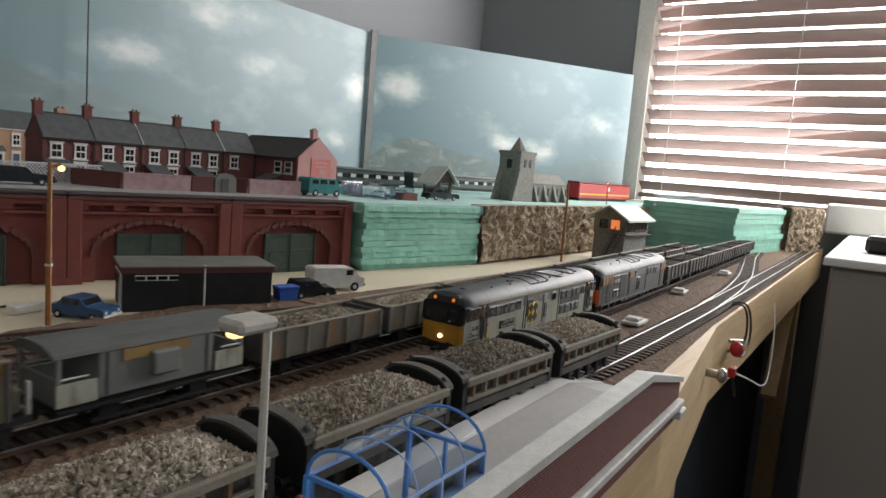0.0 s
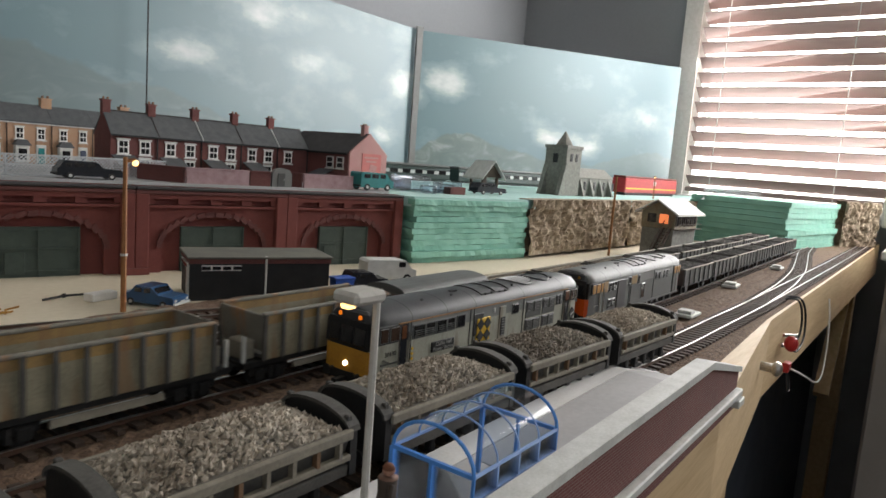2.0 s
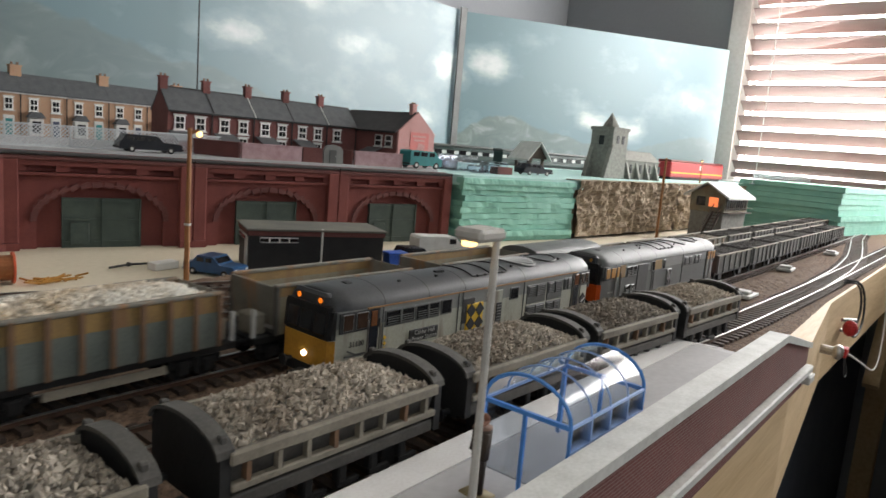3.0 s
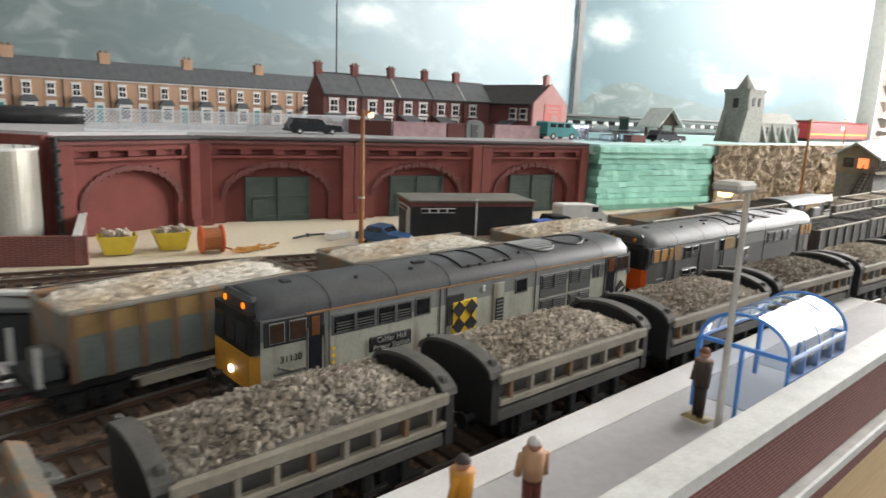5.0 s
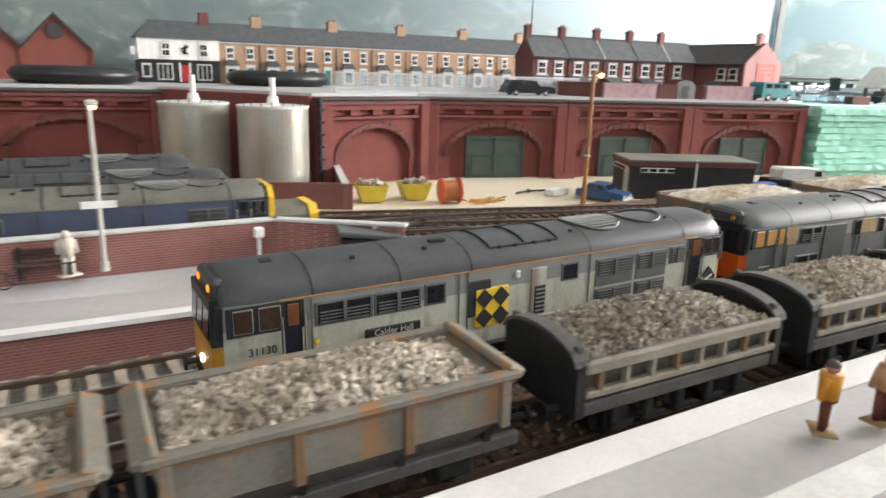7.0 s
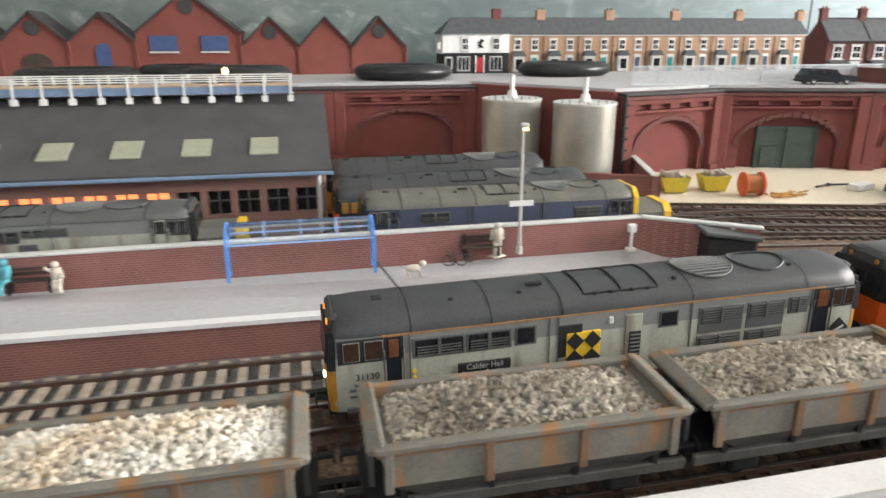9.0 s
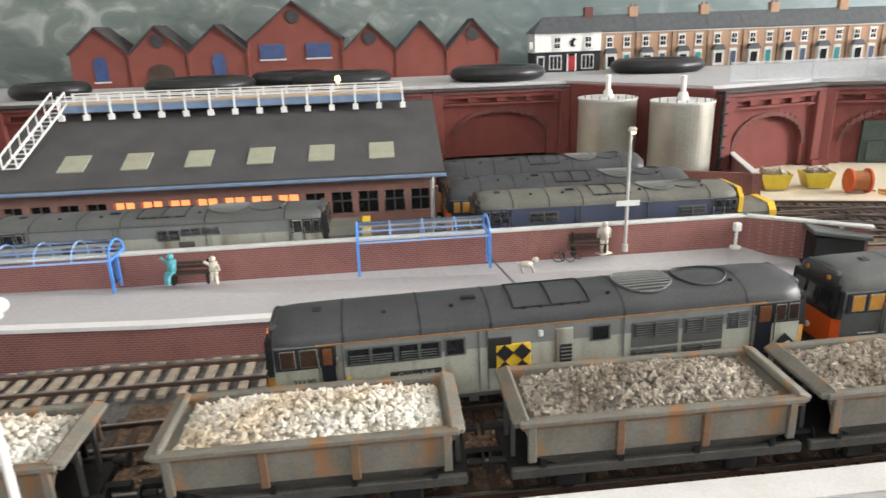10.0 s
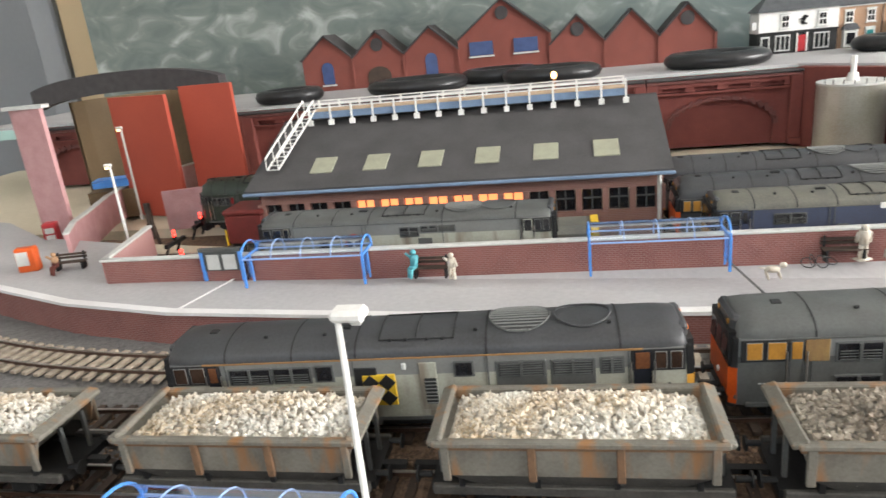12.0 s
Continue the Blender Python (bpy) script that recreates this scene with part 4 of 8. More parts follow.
def loco(m, look_, label, L=LOCO_L, group=""):
    """A diesel engine with a cab at both ends; its front faces -x. look_: dict of materials and marks."""
    t = thing("diesel_locomotive", m, label, "locomotive", group)
    W, zb, zt = 0.0178, 0.0095, look_.get("cant", 0.0355)
    lift = zt - 0.0355
    zm = 0.0275 + lift
    top = 0.0480
    # cross-section rings along the length: (x, side scale, roof height scale, skirt of cab front)
    xs = [-L / 2, -L / 2 + 0.0025, -L / 2 + 0.012, -L / 2 + 0.03, L / 2 - 0.03, L / 2 - 0.012, L / 2 - 0.0025, L / 2]
    sc = [0.84, 0.93, 0.985, 1.0, 1.0, 0.985, 0.93, 0.84]
    rf = [0.86, 0.93, 0.985, 1.0, 1.0, 0.985, 0.93, 0.86]
    lean = [0.0035, 0.002, 0, 0, 0, 0, -0.002, -0.0035]

    def strip(pts, caps=False):
        bm = B()
        rings = []
        for x, s, f, le in zip(xs, sc, rf, lean):
            ring = []
            for y, z in pts:
                zz = z if z <= zt else zt + (z - zt) * f
                k = max(0.0, (zz - 0.025) / 0.02)
                ring.append(bm.verts.new((x + le * k, y * s, zz)))
            rings.append(ring)
        for a, b2 in zip(rings, rings[1:]):
            for i in range(len(pts) - 1):
                bm.faces.new((a[i], a[i + 1], b2[i + 1], b2[i]))
        if caps:
            bm.faces.new(rings[0])
            bm.faces.new(rings[-1])
        return bm
    roofpts = [(-W, zt)] + [(-W * math.cos(a), zt + (top - zt) * math.sin(a) ** 0.85) for a in [math.pi * i / 14 for i in range(1, 14)]] + [(W, zt)]
    part("roof", strip(roofpts, True), look_["roof"], t, smooth=True)
    for s in (-1, 1):
        part("lower_side", strip([(s * W * 0.985, zb), (s * W, zb + 0.003), (s * W, zm)]), look_["low"], t)
        part("upper_side", strip([(s * W, zm), (s * W, zt)]), look_["up"], t)
    part("underfloor", bx(B(), (0, 0, 0.0095), (L - 0.012, 0.030, 0.0035)), M_BLACK, t)
    part("fuel_tank", bx(B(), (0, 0, 0.0062), (0.05, 0.026, 0.0055), bev=0.001), M_BLACK, t)
    for sgn in (-1, 1):
        x = sgn * L / 2
        e = look_["end"]
        bm = B()
        prism(bm, [(-W * 0.835, zb), (W * 0.835, zb), (W * 0.835, 0.0262), (-W * 0.835, 0.0262)], x - sgn * 0.001, x + sgn * 0.0004, "x")
        part("end_panel", bm, e, t, look_.get("endlabel", ""))
        for s in (-1, 1):
            bm = B()
            v = [bm.verts.new(p) for p in ((x + sgn * 0.0003, s * W * 0.835, zb + 0.0005), (x - sgn * 0.0028, s * W * 0.937, zb + 0.0005), (x - sgn * 0.0028, s * W * 0.937, 0.0262), (x + sgn * 0.0003, s * W * 0.835, 0.0262))]
            bm.faces.new(v)
            part("end_corner", bm, e, t)
        part("windscreen_surround", prism(B(), [(-W * 0.835, 0.0262), (W * 0.835, 0.0262), (W * 0.80, 0.0372 + lift), (-W * 0.80, 0.0372 + lift)], x - sgn * 0.004, x + sgn * 0.00015, "x"), M_BLACK, t)
        for s in (-1, 1):
            part("corner_window", prism(B(), [(x - sgn * 0.0028, 0.0268), (x - sgn * 0.0003, 0.0268), (x - sgn * 0.0012, 0.0355 + lift), (x - sgn * 0.0030, 0.0355 + lift)], s * W * 0.80, s * W * 0.945, "y"), M_BLACK, t)
        for y in (-0.0092, 0.0, 0.0092):
            part("windscreen", bx(B(), (x + sgn * 0.0001, y, 0.0322 + lift / 2), (0.0008, 0.0078, 0.0085 + lift * 0.8), bev=0.0003, ry=sgn * -6), look_.get("glass", M_DARKGLASS), t)
        part("headcode_box", bx(B(), (x - sgn * 0.0036, 0, 0.0408 + lift * 0.55), (0.0046, 0.0235, 0.0066), bev=0.0014), M_ROOFGREY, t)
        for y in (-0.0075, 0.0075):
            part("marker_light", cyl(B(), (x - sgn * 0.003, y, 0.0408 + lift * 0.55), (x - sgn * 0.0008, y, 0.0408 + lift * 0.55), 0.0012, seg=10), M_MARKER if look_.get("lit") else M_AMBER, t, "glowing amber marker light" if look_.get("lit") else "")
        part("headlight", cyl(B(), (x, 0.0, 0.0175), (x + sgn * 0.0012, 0.0, 0.0175), 0.0013, seg=12), M_HEADLAMP if look_.get("lit") and sgn < 0 else M_OFFWHITE, t, "bright round headlight" if look_.get("lit") and sgn < 0 else "")
        buffers(t, x, sgn)
        part("buffer_beam", bx(B(), (x - sgn * 0.001, 0, 0.0105), (0.003, 0.03, 0.005)), M_BLACK, t)
        bogie(t, sgn * L * 0.335, 0.058, axles=3)

    def X(f):
        return -L / 2 + L * f
    y0 = -W - 0.0001
    for s in (1, -1):
        yy = s * y0

        def panel(name, f0, f1, z0, z1, m_, proud=0.0006, bev=0.0004, lab=""):
            z0, z1 = (z0 + lift if z0 > 0.0245 else z0), (z1 + lift if z1 > 0.0245 else z1)
            return part(name, bx(B(), ((X(f0) + X(f1)) / 2, yy, (z0 + z1) / 2), (X(f1) - X(f0), proud * 2, z1 - z0), bev=bev), m_, t, lab)
        for f0, f1 in ((0.016, 0.122), (0.892, 0.984)):
            panel("cab_window_panel", f0, f1, 0.0257, 0.0351, M_BLACK, 0.00025, 0.0002)
        for f0, f1 in ((0.024, 0.052), (0.058, 0.090), (0.958, 0.980), (0.932, 0.954)):
            fr = panel("cab_window", f0, f1, 0.0264, 0.0344, look_.get("sash", M_MGREY), 0.0004, 0.0003)
            part("pane", bx(B(), ((X(f0) + X(f1)) / 2, yy * 1.018, 0.0304 + lift), (X(f1) - X(f0) - 0.0009, 0.0006, 0.0071), bev=0.0002), look_.get("cabglass", M_CABBROWN if look_.get("lit") else M_DARKGLASS), fr)
        for f0, f1 in ((0.094, 0.118), (0.896, 0.928)):
            d = panel("cab_door", f0, f1, 0.0115, 0.0350, M_DARKCAR if look_.get("doors") else look_["low"], 0.0003)
            panel("door_window", f0 + 0.003, f1 - 0.003, 0.0265, 0.0342, look_.get("cabglass2", look_.get("cabglass", M_DARKGLASS)), 0.0005)
            for f in (f0 - 0.004, f1 + 0.004):
                part("handrail", cyl(B(), (X(f), yy * 1.03, 0.0125), (X(f), yy * 1.03, 0.030 + lift), 0.0004, seg=5), M_STEEL, t)
        wins = look_.get("wins", ((0.140, 0.222, 0.0255, 0.0325), (0.230, 0.302, 0.0255, 0.0325), (0.314, 0.346, 0.0258, 0.0328), (0.580, 0.612, 0.0262, 0.0325),
                                  (0.658, 0.742, 0.0250, 0.0318), (0.756, 0.828, 0.0250, 0.0318), (0.842, 0.878, 0.0255, 0.0322), (0.658, 0.742, 0.0160, 0.0230), (0.756, 0.828, 0.0160, 0.0230)))
        for f0, f1, z0, z1 in wins:
            louvred = f0 > 0.62
            panel("window_frame", f0 - 0.0035, f1 + 0.0035, z0 - 0.0006, z1 + 0.0006, M_DGREY, 0.0003, 0.0003)
            z0, z1 = (z0 + lift if z0 > 0.0245 else z0), (z1 + lift if z1 > 0.0245 else z1)
            g = part("side_window", bx(B(), ((X(f0) + X(f1)) / 2, yy, (z0 + z1) / 2), (X(f1) - X(f0), 0.0010, z1 - z0), bev=0.0004), M_GRILLE if louvred else M_DARKGLASS, t)
            if f1 - f0 > 0.05 or louvred:
                for k in range(6 if louvred else 4):
                    zz = z0 + (z1 - z0) * (k + 0.6) / 6.3
                    part("louvre", bx(B(), ((X(f0) + X(f1)) / 2, yy * 1.036, zz), ((X(f1) - X(f0)) * 0.9, 0.0004, 0.0003), rx=25), M_DGREY, g)
                part("bar", bx(B(), ((X(f0) + X(f1)) / 2, yy * 1.04, (z0 + z1) / 2), (0.0012, 0.0007, (z1 - z0))), M_DGREY, g)
        for f in (0.132, 0.372, 0.388, 0.640, 0.888):
            part("panel_seam", bx(B(), (X(f), yy, (zb + zt) / 2 + 0.001), (0.0005, 0.0006, zt - zb - 0.003)), M_DGREY, t)
        part("cantrail_stripe", bx(B(), (0, yy * 0.998, zt - 0.0001), (L - 0.04, 0.0009, 0.0006)), M_STRIPE if look_.get("stripe") else look_["roof"], t)
        part("solebar", bx(B(), (0, yy * 0.985, zb + 0.0008), (L - 0.012, 0.0012, 0.0016)), look_.get("sole", M_DGREY), t)
        for f in (0.30, 0.36, 0.42, 0.58, 0.64, 0.70):
            part("steps", bx(B(), (X(f), yy * 0.99, zb - 0.001), (0.004, 0.0014, 0.0022)), M_DGREY, t)
        if look_.get("emblem"):
            d = panel("side_door", 0.512, 0.545, 0.0140, 0.0330, look_["low"], 0.0003)
            g = panel("door_grille", 0.520, 0.5435, 0.0170, 0.0258, M_BLACK, 0.0006)
            for k in range(7):
                part("louvre", bx(B(), (X(0.532), yy * 1.045, 0.0178 + 0.0017 * k), (0.0048, 0.0004, 0.0004)), M_MGREY, g)
            panel("notice", 0.480, 0.489, 0.0300, 0.0330, M_OFFWHITE, 0.0006)
            panel("emblem_shadow", 0.388, 0.432, 0.0215, 0.0315, M_BLACK, 0.0005, lab="black emblem block")
            e = panel("emblem_panel", 0.402, 0.466, 0.0170, 0.0282, M_COALYEL, 0.0007, lab="yellow panel with black diamonds")
            for i in range(2):
                for j in range(2):
                    part("diamond", bx(B(), (X(0.402 + 0.016 + 0.032 * i), yy * 1.045, 0.0170 + (0.0112 + lift) * (0.25 + 0.5 * j)), (0.0053, 0.0006, 0.0053), ry=45), M_BLACK, e)
            pl = panel("name_board", 0.212, 0.304, 0.0182, 0.0244, M_BLACK, 0.0006, lab="black board with the grey name Calder Hall Power Station")
            rz = 0 if s > 0 else 180
            words("name_line", "Calder Hall", 0.0032, pose(X(0.258), yy * 1.05, 0.0228, 90, 0, rz), M_TEXT, pl)
            words("name_line", "Power Station", 0.0032, pose(X(0.258), yy * 1.05, 0.0198, 90, 0, rz), M_TEXT, pl)
            words("running_number", "31130", 0.0036, pose(X(0.062), yy * 1.012, 0.0236, 90, 0, rz), M_BLACK, t)
            for k in range(5):
                part("yellow_diamond", bx(B(), (X(0.139), yy, 0.0125 + 0.0028 * k), (0.0014, 0.0009, 0.0014), ry=45), M_COALYEL, t)
            part("arrow_emblem", bx(bx(bx(bx(B(), (X(0.06), yy * 1.004, 0.0185), (0.0125, 0.0007, 0.0008)), (X(0.06), yy * 1.004, 0.0160), (0.0125, 0.0007, 0.0008)), (X(0.052), yy * 1.004, 0.0196), (0.006, 0.0007, 0.0008), ry=25), (X(0.068), yy * 1.004, 0.0150), (0.006, 0.0007, 0.0008), ry=25), M_DGREY, t)
            q = part("depot_plate", bx(B(), (X(0.957), yy * 1.003, 0.0192), (0.0068, 0.0007, 0.0068), ry=45), M_BLACK, t)
            part("plate_rim", bx(B(), (X(0.957), yy * 1.010, 0.0192), (0.0050, 0.0006, 0.0010), ry=-25), M_OFFWHITE, q)
        if look_.get("patch"):
            panel("ochre_panel", 0.118, 0.158, 0.0255, 0.0350, M_OCHRE, 0.0004, lab="ochre cab panel")
            panel("dark_grille", 0.25, 0.33, 0.0130, 0.0335, M_GRILLE, 0.0006)
            panel("ochre_panel", 0.385, 0.445, 0.0265, 0.0345, M_OCHRE, 0.0004, lab="ochre cab panel")
            words("number_bars", "-----", 0.005, pose(X(0.062), yy * 1.03, 0.0205, 90, 0, 0 if s > 0 else 180), M_OFFWHITE, t)
        if look_.get("round"):
            part("round_emblem", cyl(cyl(B(), (X(0.34), yy * 0.99, 0.030), (X(0.34), yy * 1.035, 0.030), 0.0062, seg=20), (X(0.34), yy * 0.99, 0.030), (X(0.34), yy * 1.045, 0.030), 0.0001, seg=8), M_REDTRAIN, t, "red ring emblem")
            part("emblem_disc", cyl(B(), (X(0.34), yy * 1.03, 0.030), (X(0.34), yy * 1.05, 0.030), 0.0052, seg=20), M_BLUELOCO, t)
            part("emblem_bar", bx(bx(B(), (X(0.34), yy * 1.055, 0.0323), (0.0062, 0.0005, 0.0015)), (X(0.34), yy * 1.055, 0.0292), (0.0016, 0.0005, 0.0055)), M_WHITE, t)
    # roof fittings
    for f in (0.135, 0.27, 0.395, 0.64, 0.875):
        bm = B()
        pr = [(y * 1.006, zt + (z - zt) * 1.012 + 0.0001) for y, z in roofpts]
        prev = None
        for xx in (X(f) - 0.0004, X(f) + 0.0004):
            ring = [bm.verts.new((xx, y, z)) for y, z in pr]
            if prev:
                for i in range(len(pr) - 1):
                    bm.faces.new((prev[i], prev[i + 1], ring[i + 1], ring[i]))
            prev = ring
        part("roof_seam", bm, M_BLACK, t)

    def roofz(y):
        c = min(1.0, abs(y) / W)
        return zt + (top - zt) * math.sin(math.acos(c)) ** 0.85

    def roof_strip(bm, pts, w, h):
        """A thin raised bead along points (x, y) on the roof."""
        return tube(bm, [(x, y, roofz(y) + h) for x, y in pts], w, (0, 0, 1), 5)

    def ring_pts(f, r, n=28):
        return [(X(f) + r * math.cos(2 * math.pi * k / n), r * 0.95 * math.sin(2 * math.pi * k / n)) for k in range(n + 1)]
    bm = B()
    for k in range(10):
        ya, yb = -0.0125 + 0.0025 * k, -0.0100 + 0.0025 * k
        ha, hb = math.sqrt(max(0.0, 0.0127 ** 2 - ya * ya)), math.sqrt(max(0.0, 0.0127 ** 2 - yb * yb))
        bm.faces.new([bm.verts.new(p) for p in ((X(0.70) - ha, ya, roofz(ya) + 0.0003), (X(0.70) + ha, ya, roofz(ya) + 0.0003), (X(0.70) + hb, yb, roofz(yb) + 0.0003), (X(0.70) - hb, yb, roofz(yb) + 0.0003))])
    fan = part("roof_fan", bm, M_GRILLE, t)
    part("fan_rim", roof_strip(B(), ring_pts(0.70, 0.0128), 0.0005, 0.0004), M_DGREY, fan)
    for k in range(11):
        y = -0.0115 + 0.0023 * k
        h = math.sqrt(max(0, 0.0125 ** 2 - y * y))
        part("fan_slat", roof_strip(B(), [(X(0.70) - h, y), (X(0.70) + h, y)], 0.0004, 0.0005), M_MGREY, fan)
    part("roof_ring", roof_strip(B(), ring_pts(0.815, 0.0115), 0.0005, 0.0004), look_["roof"], t)
    for f in (0.44, 0.51, 0.58):
        part("hatch_edge", roof_strip(B(), [(X(f), -0.0135 + 0.0027 * k) for k in range(9)], 0.0004, 0.0003), M_BLACK, t)
    for y in (-0.0135, 0.008):
        part("hatch_edge", roof_strip(B(), [(X(0.44), y), (X(0.58), y)], 0.0004, 0.0003), M_BLACK, t)
    for f, y in ((0.46, -0.0137), (0.49, -0.0137), (0.53, -0.0137), (0.56, -0.0137), (0.21, -0.009), (0.33, -0.009), (0.62, -0.01), (0.86, -0.009)):
        part("lifting_eye", bx(B(), (X(f), y, roofz(y) + 0.0004), (0.0018, 0.0012, 0.0014), bev=0.0003), M_BLACK, t)
    part("exhaust", bx(bx(B(), (X(0.36), -0.004, top - 0.0003), (0.0045, 0.0022, 0.002)), (X(0.372), -0.004, top - 0.0003), (0.0022, 0.0028, 0.002)), M_BLACK, t)
    part("roof_vent", bx(bx(B(), (X(0.045), 0.002, top - 0.0018), (0.006, 0.006, 0.0016), bev=0.0005), (X(0.09), -0.002, top - 0.0002), (0.004, 0.004, 0.0012), bev=0.0004), M_BLACK, t)
    if look_.get("nose"):
        part("bonnet", prism(B(), [(-0.0145, zb), (0.0145, zb), (0.0145, 0.029), (0.0105, 0.0335), (-0.0105, 0.0335), (-0.0145, 0.029)], L / 2 - 0.001, L / 2 + 0.022, "x"), M_OLIVEROOF, t, "dusty olive bonnet")
        part("bonnet_end", prism(B(), [(-0.0150, zb), (0.0150, zb), (0.0150, 0.0295), (0.0108, 0.0342), (-0.0108, 0.0342), (-0.0150, 0.0295)], L / 2 + 0.0215, L / 2 + 0.0265, "x"), M_COALYEL, t, "yellow bonnet end")
        if look_["up"] is M_BLUELOCO:
            part("cab_edge", prism(B(), [(-W, 0.030), (-W, zt), (-W * 0.72, top - 0.002), (W * 0.72, top - 0.002), (W, zt), (W, 0.030)], L / 2 - 0.002, L / 2 + 0.001, "x"), M_COALYEL, t, "yellow cab edge")
    part("lifting_lug", bx(B(), (X(0.15), -0.008, top - 0.0035), (0.0016, 0.0016, 0.0016), bev=0.0003), M_OFFWHITE, t)
    shrink(t, LOCO_K)
    return t


LOADS = {}


def load(kind, L, W, H, parent, z, x=0.0):
    key = (kind, round(L, 3), round(W, 3), parent.name.split(".")[0])
    if key not in LOADS:
        m = {"w": M_CHIPW, "g": M_CHIPG, "d": M_CHIPD}[kind]
        LOADS[key] = chips_mesh("stone_load", L * 0.97, W * 0.97, H, 1500, 0.0015, m, len(LOADS) + 4), done("load_bed", mound(L, W, H * 0.92), {"w": M_BEDW, "g": M_BEDG, "d": M_COAL}[kind])
    o = new("stone_load", LOADS[key][0])
    o.parent, o.matrix_basis = parent, pose(x, 0, z)
    o["kind"] = "stuff"
    o["label"] = {"w": "heaped pale stone chippings", "g": "heaped grey-brown stone chippings", "d": "heaped dark coal"}[kind]
    o2 = new("load_bed", LOADS[key][1])
    o2.parent, o2.matrix_basis = parent, pose(x, 0, z - 0.0004)


def dark_wagon(m, L=0.078, kind="g", group="wagons on the near line"):
    """A low ballast wagon with rounded black ends and a ribbed tan side."""
    t = thing("ballast_wagon", m, "black ended ballast wagon heaped with grey stone chippings", "wagon", group)
    W, zb, zt = 0.0172, 0.0125, 0.0285
    bm = B()
    for s in (-1, 1):
        v = [bm.verts.new(p) for p in ((-L / 2, s * 0.0135, zb + 0.002), (L / 2, s * 0.0135, zb + 0.002), (L / 2, s * W, zt), (-L / 2, s * W, zt), (-L / 2, s * (W - 0.0012), zt), (L / 2, s * (W - 0.0012), zt))]
        bm.faces.new(v[:4])
        bm.faces.new((v[3], v[2], v[5], v[4]))
    part("side_sheet", bm, M_WAGDARK, t)
    for s in (-1, 1):
        part("top_plank", bx(B(), (0, s * W, zt - 0.0016), (L + 0.001, 0.0022, 0.0034), bev=0.0004), M_WAGTAN, t)
        part("lower_plank", bx(B(), (0, s * (W - 0.0005), zb + 0.0066), (L, 0.0026, 0.0022), bev=0.0004), M_WAGTAN, t)
        part("sole_plank", bx(B(), (0, s * (W - 0.0015), zb + 0.002), (L, 0.0024, 0.004), bev=0.0004), M_WAGDARK, t)
        for i in range(8):
            x = -L / 2 + L * (i + 0.5) / 8
            part("rib", bx(B(), (x, s * (W - 0.0004), zb + 0.0102), (0.0014, 0.0022, 0.0062)), M_WAGTAN if i % 3 else M_RUST, t)
        for i in range(5):
            part("brake_gear", bx(bx(B(), (-L * 0.33 + L * 0.165 * i, s * 0.0145, 0.0098), (0.0034, 0.0034, 0.006), bev=0.0006), (-L * 0.30 + L * 0.165 * i, s * 0.0155, 0.0065), (0.008, 0.0015, 0.0015)), M_BLACK, t)
    for sgn in (-1, 1):
        arc = [(-W, zb)] + [(-W * math.cos(a), zt - 0.001 + 0.0062 * math.sin(a)) for a in [math.pi * i / 12 for i in range(13)]] + [(W, zb)]
        part("end_plate", prism(B(), arc, sgn * (L / 2), sgn * (L / 2 + 0.003), "x"), M_BLACK, t)
        part("end_rim", prism(B(), [(-W * 1.02 * math.cos(a), zt - 0.001 + 0.0068 * math.sin(a)) for a in [math.pi * i / 12 for i in range(13)]] + [(W * 0.96 * math.cos(a), zt - 0.001 + 0.0056 * math.sin(a)) for a in [math.pi * i / 12 for i in range(13)]], sgn * (L / 2 - 0.001), sgn * (L / 2 + 0.004), "x"), M_WAGDARK, t)
        buffers(t, sgn * (L / 2 + 0.003), sgn)
        for s in (-1, 1):
            part("end_lamp_iron", bx(B(), (sgn * (L / 2 + 0.001), s * 0.0145, zt + 0.0025), (0.0022, 0.0022, 0.003), bev=0.0004), M_WAGDARK, t)
        wheelset(t, sgn * L * 0.3)
        for s in (-1, 1):
            part("axlebox", bx(B(), (sgn * L * 0.3, s * 0.0128, 0.0075), (0.009, 0.003, 0.007), bev=0.0008), M_BLACK, t)
    part("underframe", bx(B(), (0, 0, 0.0125), (L + 0.004, 0.025, 0.004)), M_BLACK, t)
    load(kind, L - 0.002, 2 * W - 0.003, 0.0060, t, zt - 0.0012)
    return t


